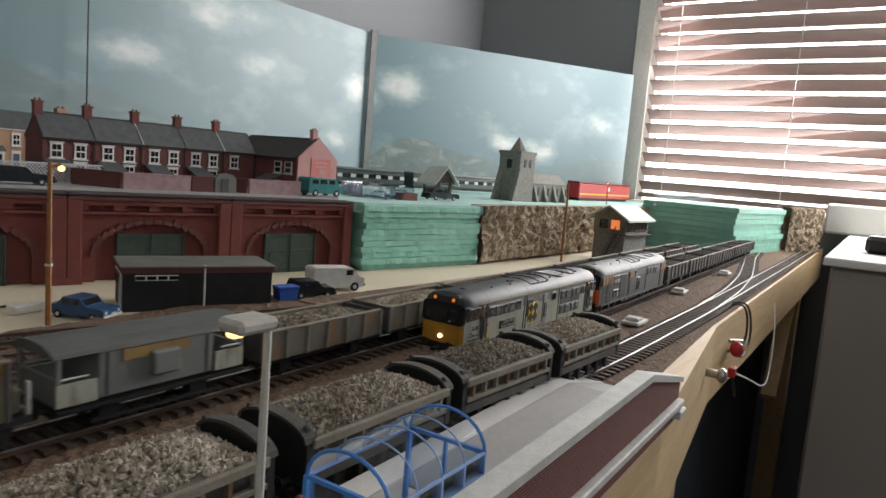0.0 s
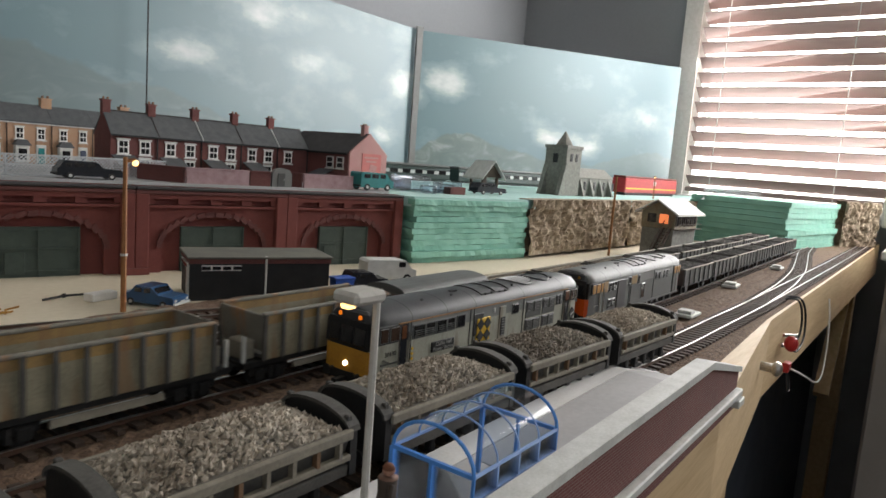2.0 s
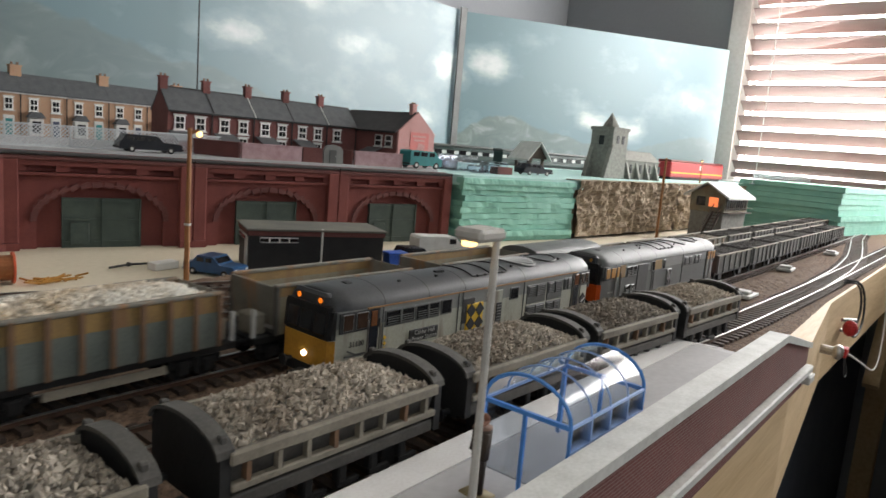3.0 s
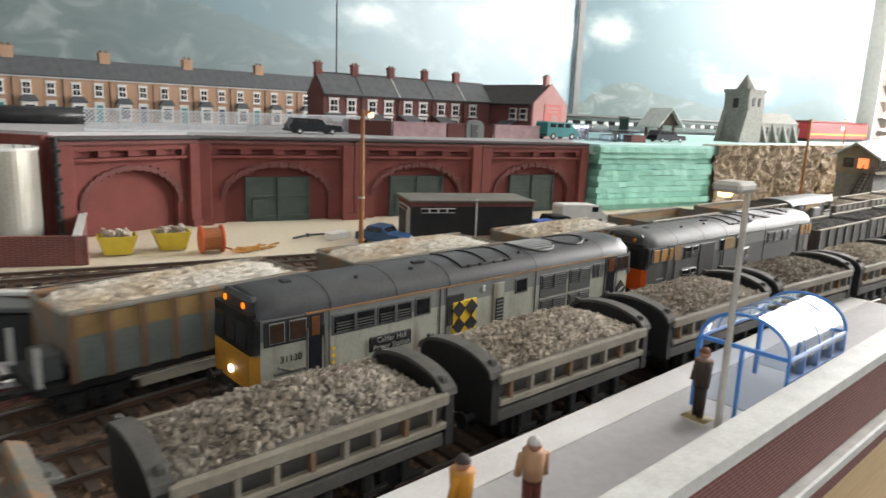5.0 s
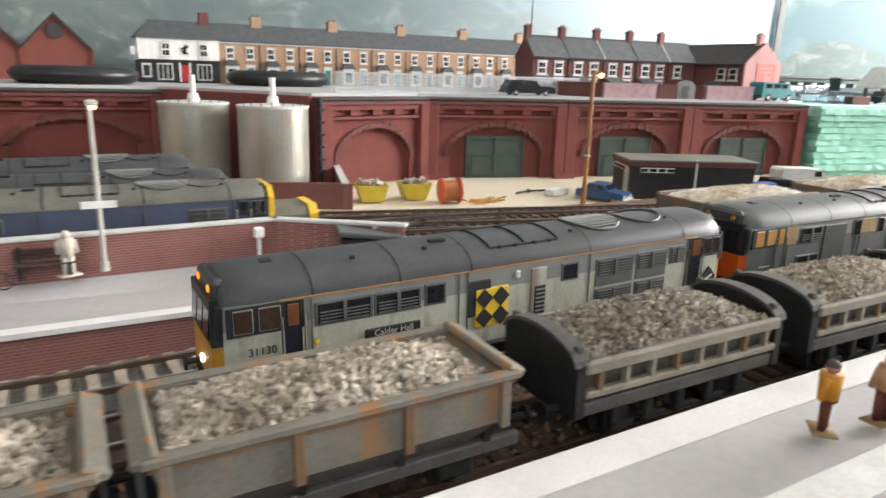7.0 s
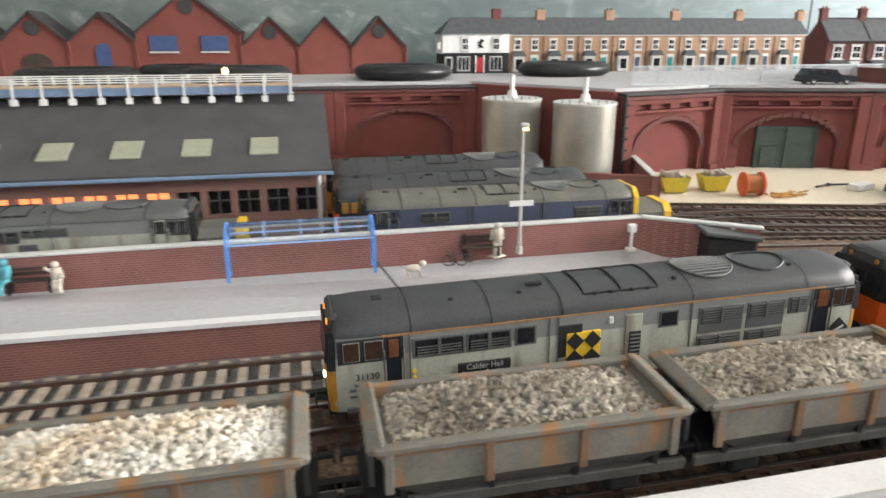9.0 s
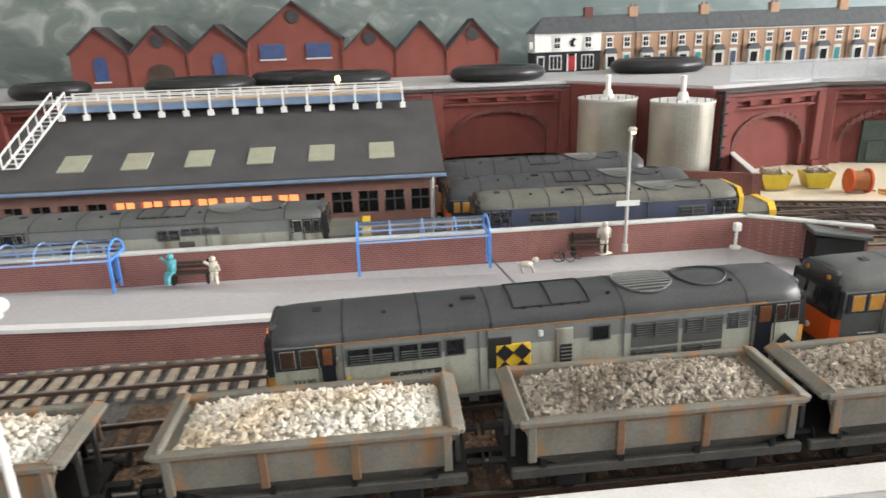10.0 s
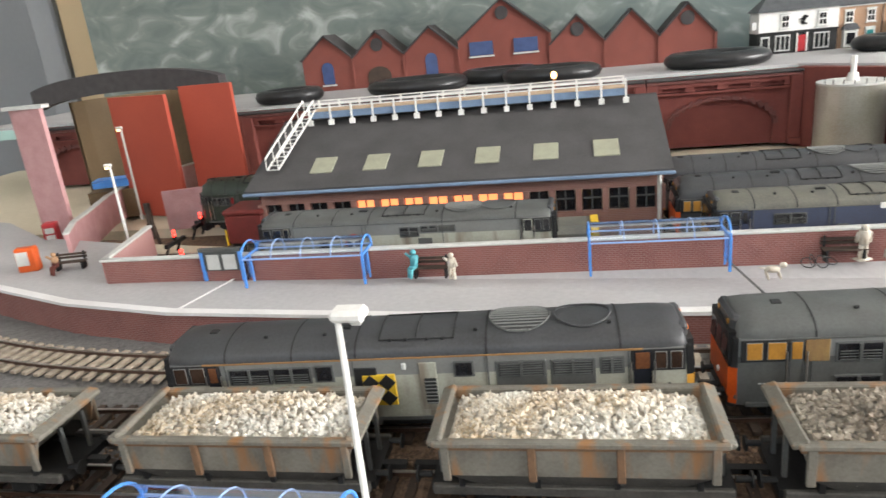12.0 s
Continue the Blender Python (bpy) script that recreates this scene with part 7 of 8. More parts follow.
    solo("timber_prop", cyl(cyl(bx(B(), (-0.575, 0.575, 0.016), (0.004, 0.004, 0.032)), (-0.575, 0.575, 0.028), (-0.56, 0.56, 0.0), 0.0014, seg=6), (-0.575, 0.575, 0.024), (-0.565, 0.552, 0.0), 0.0014, seg=6), M_SLEEPER, "brown timber prop with raking struts", "prop")
    t = thing("stored_shelter", pose(-0.66, 0.66, 0.03, 0, 0, 20), "blue framed clear shelter stored by the tunnel", "shelter", "platform shelters")
    part("frame", bx(bx(bx(B(), (0, 0, 0.004), (0.05, 0.001, 0.006)), (0, 0.02, 0.004), (0.05, 0.001, 0.006)), (0, 0.01, 0.008), (0.05, 0.02, 0.001)), M_BLUEFRAME, t)
    part("shelf", bx(B(), (0, 0.01, -0.016), (0.06, 0.03, 0.028)), M_TUNNEL, t)


# ---------------------------------------------------------------- buildings on the upper deck
def sash(t, x, y, z, w, h, glass=M_DARKGLASS, m_=M_WHITE, sill=True):
    wd = part("window", bx(B(), (x, y, z), (w, 0.0012, h)), m_, t, "white sash window")
    for s in (-1, 1):
        part("pane", bx(B(), (x, y - 0.0005, z + s * h * 0.225), (w * 0.72, 0.0008, h * 0.36)), glass, wd)
    part("mullion", bx(B(), (x, y - 0.0009, z), (0.0005, 0.0006, h * 0.86)), m_, wd)
    if sill:
        part("sill", bx(B(), (x, y - 0.0008, z - h / 2 - 0.0006), (w * 1.25, 0.0026, 0.0013)), M_OFFWHITE, wd)
        part("lintel", bx(B(), (x, y - 0.0003, z + h / 2 + 0.0007), (w * 1.2, 0.0016, 0.0016)), M_OFFWHITE, wd)


def chimney(t, x, y, z, h, m_):
    c = part("chimney", bx(bx(B(), (x, y, z + h * 0.4), (0.0085, 0.006, h * 0.8), bev=0.0003), (x, y, z + h * 0.82), (0.0102, 0.0076, h * 0.08)), m_, t)
    for dx in (-0.0022, 0.0022):
        part("pot", cyl(B(), (x + dx, y, z + h * 0.84), (x + dx, y, z + h), 0.0013, 0.0011, seg=8), M_RUST, c)


def dark_houses():
    ang = -5.3
    ax, ay = 0.430, 0.820
    ca, sa = math.cos(radians(ang)), math.sin(radians(ang))

    def at(u, v, turn=0.0):
        return pose(ax + ca * u - sa * v, ay + sa * u + ca * v, DECK + 0.003, 0, 0, ang + turn)
    D, he, hr = 0.042, 0.043, 0.066
    n, w = 4, 0.0512

    def unit(i, wd, label, wins, group="dark brick terrace"):
        t = thing("terraced_house", at(i * w, 0), label, "house", group)
        part("wall", bx(B(), (wd / 2, 0, he / 2), (wd - 0.0004, D, he)), M_HOUSEBRICK, t)
        for s in (-1, 1):
            part("roof", prism(B(), [(s * (D / 2 + 0.003), he - 0.002), (0, hr), (0, hr + 0.0018), (s * (D / 2 + 0.003), he - 0.0002)], -0.0002, wd - 0.0002, "x"), M_SLATE, t)
        part("ridge_tiles", bx(B(), (wd / 2, 0, hr + 0.0016), (wd - 0.0006, 0.0026, 0.0014), bev=0.0004), M_COPING, t)
        part("party_flashing", prism(B(), [(-D / 2 - 0.003, he - 0.0004), (0, hr + 0.0016), (0, hr + 0.0026), (-D / 2 - 0.003, he + 0.0008)], wd - 0.0012, wd - 0.0004, "x"), M_OFFWHITE if i % 2 else M_COPING, t)
        part("gutter", bx(B(), (wd / 2, -D / 2 - 0.003, he - 0.001), (wd, 0.0014, 0.0014)), M_BLACK, t)
        part("drainpipe", cyl(B(), (wd - 0.002, -D / 2 - 0.001, 0), (wd - 0.002, -D / 2 - 0.001, he - 0.001), 0.0007, seg=6), M_BLACK, t)
        for x in wins:
            sash(t, x, -D / 2 - 0.0004, he * 0.70, 0.0118, 0.0150)
        return t
    for i in range(n):
        t = unit(i, w, "dark red brick terraced house with slate roof and white sash windows", (0.013, 0.036))
        if i == 0:
            part("gable", prism(B(), [(-D / 2, he - 0.001), (D / 2, he - 0.001), (0, hr)], 0.0, 0.003, "x"), M_HOUSEBRICK, t)
        sash(t, 0.036, -D / 2 - 0.0004, he * 0.28, 0.0118, 0.013)
        part("outhouse", bx(B(), (0.013, -D / 2 - 0.011, 0.0065), (0.020, 0.022, 0.013)), M_HOUSEBRICK, t)
        part("lean_to_roof", bx(B(), (0.013, -D / 2 - 0.0115, 0.0165), (0.024, 0.027, 0.0012), rx=22), M_SLATE, t)
        chimney(t, 0.003 if i == 0 else 0.0, 0, hr - 0.004, 0.019, M_HOUSEBRICK)
    t = unit(n, 0.046, "short red brick link house with slate roof beside the terrace", (0.014,))
    chimney(t, 0.0, 0, hr - 0.004, 0.019, M_MAROON)
    # wing with its gable towards the deck edge
    t = thing("end_house", at(n * w + 0.044, 0, 6), "red brick end house with a pink painted gable and faded mural", "house")
    g0, g1, gf = 0.0, 0.070, -0.094
    mid = (g0 + g1) / 2
    part("wall", bx(B(), (mid, (gf + 0.03) / 2, he / 2), (g1 - g0, 0.03 - gf - 0.002, he)), M_HOUSEBRICK, t)
    part("gable", prism(B(), [(g0, 0.0), (g1, 0.0), (g1, he), (mid, hr + 0.003), (g0, he)], gf - 0.002, gf, "y"), M_PINKBRICK, t, "pink painted gable end")
    part("mural", bx(B(), (mid + 0.005, gf - 0.0025, 0.027), (0.036, 0.0006, 0.032)), M_MURAL, t, "faded red mural on the gable")
    for k in range(2):
        part("mural_bar", bx(B(), (mid + 0.004, gf - 0.0029, 0.038 - 0.005 * k), (0.026 - 0.006 * k, 0.0004, 0.0026)), M_PINKBRICK, t)
    part("mural_blot", bx(bx(B(), (mid + 0.008, gf - 0.0029, 0.024), (0.013, 0.0004, 0.010), ry=12), (mid - 0.001, gf - 0.0029, 0.017), (0.006, 0.0004, 0.008), ry=-20), M_PINKBRICK, t)
    for s in (-1, 1):
        part("roof", prism(B(), [(mid + s * (mid - g0 + 0.004), he - 0.003), (mid, hr), (mid, hr + 0.0018), (mid + s * (mid - g0 + 0.004), he - 0.001)], gf + 0.0005, 0.03, "y"), M_COPING, t)
    part("ridge_tiles", bx(B(), (mid, (gf + 0.03) / 2, hr + 0.0016), (0.0026, 0.03 - gf - 0.004, 0.0014), bev=0.0004), M_COPING, t)
    part("gutter", bx(B(), (g0 - 0.0035, (gf - 0.02) / 2, he - 0.0026), (0.0014, -gf - 0.022, 0.0014)), M_BLACK, t)
    for y in (gf + 0.014, gf + 0.032):
        wd = part("window", bx(B(), (g0 - 0.0004, y, he * 0.68), (0.0012, 0.0125, 0.0150)), M_OFFWHITE, t, "pale sash window")
        for s in (-1, 1):
            part("pane", bx(B(), (g0 - 0.0009, y, he * 0.68 + s * 0.0034), (0.0008, 0.0092, 0.0054)), M_DARKGLASS, wd)
        part("sill", bx(B(), (g0 - 0.0010, y, he * 0.68 - 0.0080), (0.0026, 0.0150, 0.0013)), M_OFFWHITE, wd)
    chimney(t, mid, gf + 0.008, hr - 0.002, 0.017, M_PINKBRICK)
    part("porch", bx(B(), (g0 - 0.009, gf + 0.038, 0.007), (0.018, 0.022, 0.014)), M_HOUSEBRICK, t)
    part("porch_roof", bx(B(), (g0 - 0.010, gf + 0.038, 0.0160), (0.022, 0.026, 0.0012), ry=-20), M_SLATE, t)
    # yard walls on the deck edge
    e = math.degrees(math.atan2(-0.110, 0.435))

    def wall(p, q, h, m_):
        L = math.hypot(q[0] - p[0], q[1] - p[1])
        solo("yard_wall", bx(bx(B(), (L / 2, 0, h / 2), (L, 0.004, h), bev=0.0003), (L / 2, 0, h + 0.0006), (L + 0.001, 0.0052, 0.0012), bev=0.0003), m_, "low brick back-yard wall before the terrace", "wall",
             m=pose(p[0], p[1], DECK + 0.003, 0, 0, math.degrees(math.atan2(q[1] - p[1], q[0] - p[0]))))
    wall((0.430, 0.760), (0.4515, 0.702), 0.0145, M_HOUSEBRICK)
    wall((0.4525, 0.700), (0.515, 0.6845), 0.0145, M_LILAC)
    wall((0.516, 0.684), (0.538, 0.6785), 0.0145, M_HOUSEBRICK)
    wall((0.563, 0.700), (0.5755, 0.671), 0.0145, M_HOUSEBRICK)
    wall((0.5765, 0.669), (0.637, 0.6535), 0.0145, M_LILAC)
    g = thing("yard_gate", pose(0.5505, 0.6755, DECK + 0.003, 0, 0, e), "grey arched yard gate with a dark door", "gate")
    part("frame", prism(B(), [(-0.0115, 0), (0.0115, 0), (0.0115, 0.014), (0.008, 0.0185), (0, 0.0205), (-0.008, 0.0185), (-0.0115, 0.014)], -0.0025, 0.0025, "y"), M_MGREY, g)
    part("door", bx(B(), (-0.001, -0.0028, 0.0075), (0.008, 0.0008, 0.014)), M_DGREY, g)
    part("knob", ball(B(), (0.002, -0.0034, 0.008), 0.0005, seg=6), M_OFFWHITE, g)
    # expanded mesh fence on the deck edge
    p, q = Vector((0.165, 0.752, 0)), Vector((0.462, 0.752, 0))
    f = thing("mesh_fence", pose(p.x, p.y, DECK + 0.003), "pale grey expanded mesh fence on the deck edge", "fence")
    L, h, k = (q - p).length, 0.0185, 0.0034
    strands = B()
    for s in (1, -1):
        for i in range(int((L + h) / k)):
            x = i * k - (h if s > 0 else 0)
            a0, a1 = max(0.0, -x) if s > 0 else max(0.0, x - L), min(h, L - x) if s > 0 else min(h, x)
            if a1 > a0:
                pa, pb = (x + s * a0, a0), (x + s * a1, a1)
                v = [strands.verts.new((c[0] + d, 0.0004 * s, c[1])) for c, d in ((pa, -0.0006), (pa, 0.0006), (pb, 0.0006), (pb, -0.0006))]
                strands.faces.new(v)
    m_ = part("mesh", strands, M_MESHFENCE, f)
    m_["kind"] = "stuff"
    for z in (0.0006, h):
        part("edge_strip", bx(B(), (L / 2, 0, z), (L, 0.0016, 0.0012)), M_MESHFENCE, f)
    for i in range(5):
        part("post", bx(B(), (L * (i + 0.5) / 5, 0.0014, h / 2), (0.0016, 0.0012, h)), M_MESHFENCE, f)


def buff_terrace():
    y, he, hr, w = 1.0, 0.050, 0.070, 0.0502
    z = DECK + 0.003
    n = 9
    for i in range(n):
        t = thing("terraced_cottage", pose(0.107 + w * i, y, z), "buff brick terraced cottage with white stone window surrounds", "house", "buff brick terrace")
        part("wall", bx(B(), (w / 2, 0.02, he / 2), (w - 0.0003, 0.04, he)), M_TERRBRICK, t)
        for s in (-1, 1):
            part("roof", prism(B(), [(0.02 + s * 0.023, he - 0.001), (0.02, hr), (0.02, hr + 0.0015), (0.02 + s * 0.023, he + 0.0006)], 0, w - 0.0002, "x"), M_SLATE, t)
        part("eaves_band", bx(B(), (w / 2, -0.001, he - 0.0015), (w, 0.002, 0.002)), M_OFFWHITE, t)
        for x in (0.013, 0.037):
            sash(t, x, -0.0004, he * 0.72, 0.0095, 0.0145)
        b = part("bay_window", bx(B(), (0.014, -0.003, 0.011), (0.016, 0.007, 0.021), bev=0.001), M_OFFWHITE, t, "white bay window")
        part("bay_pane", bx(B(), (0.014, -0.0067, 0.011), (0.009, 0.0006, 0.013)), M_DARKGLASS, b)
        part("bay_roof", prism(B(), [(0.004, 0.0215), (0.024, 0.0215), (0.019, 0.0285), (0.009, 0.0285)], -0.0075, 0.0, "y"), M_SLATE, b)
        d = part("door_surround", bx(B(), (0.037, -0.0005, 0.0115), (0.0115, 0.0016, 0.023), bev=0.0005), M_OFFWHITE, t, "white arched door surround")
        part("door", bx(B(), (0.037, -0.0016, 0.0095), (0.007, 0.0008, 0.019)), M_BLUELOCO if i % 2 else M_TEALCAR, d)
        if i % 2 == 0:
            c = part("chimney", bx(bx(B(), (w, 0.02, hr + 0.004), (0.012, 0.008, 0.012)), (w, 0.02, hr + 0.0102), (0.0135, 0.0095, 0.0014)), M_TERRBRICK, t)
            for dx in (-0.003, 0.003):
                part("pot", cyl(B(), (w + dx, 0.02, hr + 0.0105), (w + dx, 0.02, hr + 0.014), 0.0014, seg=8), M_RUST, c)
        part("drainpipe", cyl(B(), (w - 0.001, -0.0012, 0), (w - 0.001, -0.0012, he), 0.0006, seg=6), M_BLACK, t)
    t = thing("corner_pub", pose(0.016, 0.993, DECK + 0.003), "white upper storey pub with black ground floor and red door", "pub")
    w, he = 0.090, 0.050
    part("lower_wall", bx(B(), (w / 2, 0.022, 0.0125), (w - 0.0006, 0.044, 0.025)), M_BLACK, t)
    part("upper_wall", bx(B(), (w / 2, 0.022, 0.0375), (w, 0.045, 0.025)), M_WHITE, t)
    bm = B()
    for q in (((-0.003, -0.004), (w, -0.004), (w, 0.024), (0.016, 0.024)),):
        v = [bm.verts.new((q[0][0], q[0][1], he)), bm.verts.new((q[1][0], q[1][1], he)), bm.verts.new((q[2][0], q[2][1], 0.071)), bm.verts.new((q[3][0], q[3][1], 0.071))]
        u = [bm.verts.new((-0.003, 0.048, he)), bm.verts.new((w, 0.048, he))]
        bm.faces.new(v)
        bm.faces.new((v[0], v[3], u[0]))
        bm.faces.new((v[3], v[2], u[1], u[0]))
    part("roof", bm, M_SLATE, t)
    for x in (0.030, 0.072):
        sash(t, x, -0.0012, 0.0375, 0.010, 0.016)
    part("painted_crest", bx(bx(bx(B(), (0.051, -0.0012, 0.038), (0.003, 0.0008, 0.011), ry=15), (0.051, -0.0012, 0.040), (0.009, 0.0008, 0.002), ry=-20), (0.051, -0.0012, 0.0345), (0.008, 0.0008, 0.002), ry=25), M_BLACK, t, "black heraldic crest")
    for x in (0.028, 0.072):
        wd = part("pub_window", bx(B(), (x, -0.0006, 0.0125), (0.017, 0.0016, 0.019)), M_OFFWHITE, t)
        for k in (-1, 0, 1):
            part("pane", bx(B(), (x + k * 0.0052, -0.0016, 0.0125), (0.0038, 0.0006, 0.016)), M_DARKGLASS, wd)
    d = part("door", bx(B(), (0.050, -0.0008, 0.011), (0.0085, 0.0016, 0.019)), M_REDTRAIN, t, "red pub door")
    part("door_frame", bx(bx(B(), (0.0445, -0.001, 0.012), (0.0016, 0.002, 0.022)), (0.0555, -0.001, 0.012), (0.0016, 0.002, 0.022)), M_WHITE, d)
    part("fanlight", bx(B(), (0.050, -0.001, 0.0222), (0.0085, 0.0016, 0.0028)), M_DARKGLASS, d)
    wd = part("pub_window", bx(B(), (0.008, -0.0006, 0.0135), (0.010, 0.0016, 0.016)), M_OFFWHITE, t)
    part("pane", bx(B(), (0.008, -0.0014, 0.0135), (0.007, 0.0006, 0.012)), M_DARKGLASS, wd)
    part("fascia", bx(B(), (w / 2, -0.0012, 0.0252), (w, 0.003, 0.002)), M_BLACK, t)
    part("hanging_sign", bx(B(), (-0.005, 0.0, 0.035), (0.005, 0.001, 0.009)), M_OFFWHITE, t)
    c = part("chimney", bx(B(), (w - 0.012, 0.024, 0.075), (0.011, 0.008, 0.014)), M_HOUSEBRICK, t)


def factory():
    t = thing("factory_front", pose(0, 1.012, DECK - 0.006), "long red brick factory front with sawtooth gables", "factory")
    gables = ((-0.588, -0.513, 0.052, 0.083, "arch"), (-0.513, -0.438, 0.050, 0.083, "door"), (-0.438, -0.362, 0.050, 0.082, "arch"), (-0.362, -0.238, 0.060, 0.108, "big"),
              (-0.238, -0.167, 0.044, 0.078, "round"), (-0.167, -0.099, 0.043, 0.078, ""), (-0.099, -0.030, 0.042, 0.079, "round"))
    for x0, x1, ze, zp, kind_ in gables:
        mid = (x0 + x1) / 2
        g = part("gable_bay", prism(B(), [(x0 + 0.0006, 0), (x1 - 0.0006, 0), (x1 - 0.0006, ze), (mid, zp), (x0 + 0.0006, ze)], 0.0, 0.05, "y"), M_FACBRICK, t)
        for s, xx in ((-1, x0), (1, x1)):
            L = math.hypot(mid - xx, zp - ze)
            part("verge", bx(B(), ((mid + xx) / 2, 0.024, (ze + zp) / 2 + 0.0012), (L + 0.002, 0.056, 0.002), ry=s * math.degrees(math.atan2(zp - ze, abs(mid - xx)))), M_COPING, g)
        part("pilaster", bx(B(), (x1, -0.0008, ze / 2), (0.003, 0.003, ze)), M_FACBRICK, g)
        if kind_ == "arch":
            part("arched_window", prism(B(), [(mid - 0.0085, 0.018), (mid + 0.0085, 0.018)] + [(mid + 0.0085 * math.cos(a), 0.040 + 0.0085 * math.sin(a)) for a in [math.pi * i / 8 for i in range(9)]], -0.0012, 0.001, "y"), M_BLUEWIN, g, "blue arched window")
            part("sill", bx(B(), (mid, -0.0012, 0.0165), (0.021, 0.003, 0.002)), M_OFFWHITE, g)
        if kind_ == "door":
            part("arched_door", prism(B(), [(mid - 0.017, 0.0), (mid + 0.017, 0.0)] + [(mid + 0.017 * math.cos(a), 0.024 + 0.013 * math.sin(a)) for a in [math.pi * i / 8 for i in range(9)]], -0.0012, 0.001, "y"), M_SLEEPER, g, "brown arched doorway")
        if kind_ in ("round", "big", "door"):
            part("roundel", cyl(cyl(B(), (mid, -0.0014, zp - 0.017), (mid, 0.002, zp - 0.017), 0.0088, seg=18), (mid, -0.002, zp - 0.017), (mid, 0.001, zp - 0.017), 0.0066, seg=18), M_COPING, g, "dark round gable opening")
        if kind_ == "big":
            for x in (-0.030, 0.030):
                wd = part("window", bx(B(), (mid + x, -0.0006, 0.048), (0.032, 0.0018, 0.018)), M_BLUEWIN, g, "wide blue window")
                part("sill", bx(B(), (mid + x, -0.0012, 0.0375), (0.034, 0.003, 0.002)), M_OFFWHITE, wd)
    for k, (x, y, w) in enumerate(((-0.56, 0.885, 0.044), (-0.395, 0.885, 0.062), (-0.235, 0.89, 0.058), (-0.05, 0.90, 0.058), (0.16, 0.93, 0.06), (-0.30, 0.945, 0.05))):
        bm = B()
        nn, mm = 28, 10
        g = [[bm.verts.new(((1 - 0.24 + 0.24 * math.cos(2 * math.pi * j / mm)) * w * math.cos(2 * math.pi * i / nn), (1 - 0.24 + 0.24 * math.cos(2 * math.pi * j / mm)) * w * math.sin(2 * math.pi * i / nn) * 0.8, 0.0085 + 0.0085 * math.sin(2 * math.pi * j / mm))) for j in range(mm)] for i in range(nn)]
        for i in range(nn):
            for j in range(mm):
                bm.faces.new((g[i][j], g[(i + 1) % nn][j], g[(i + 1) % nn][(j + 1) % mm], g[i][(j + 1) % mm]))
        solo("rubber_ring", bm, M_RUBBER, "black rubber ring lying on the deck", "rubber ring", group="rubber rings", m=pose(x, y, DECK + 0.003), smooth=True)


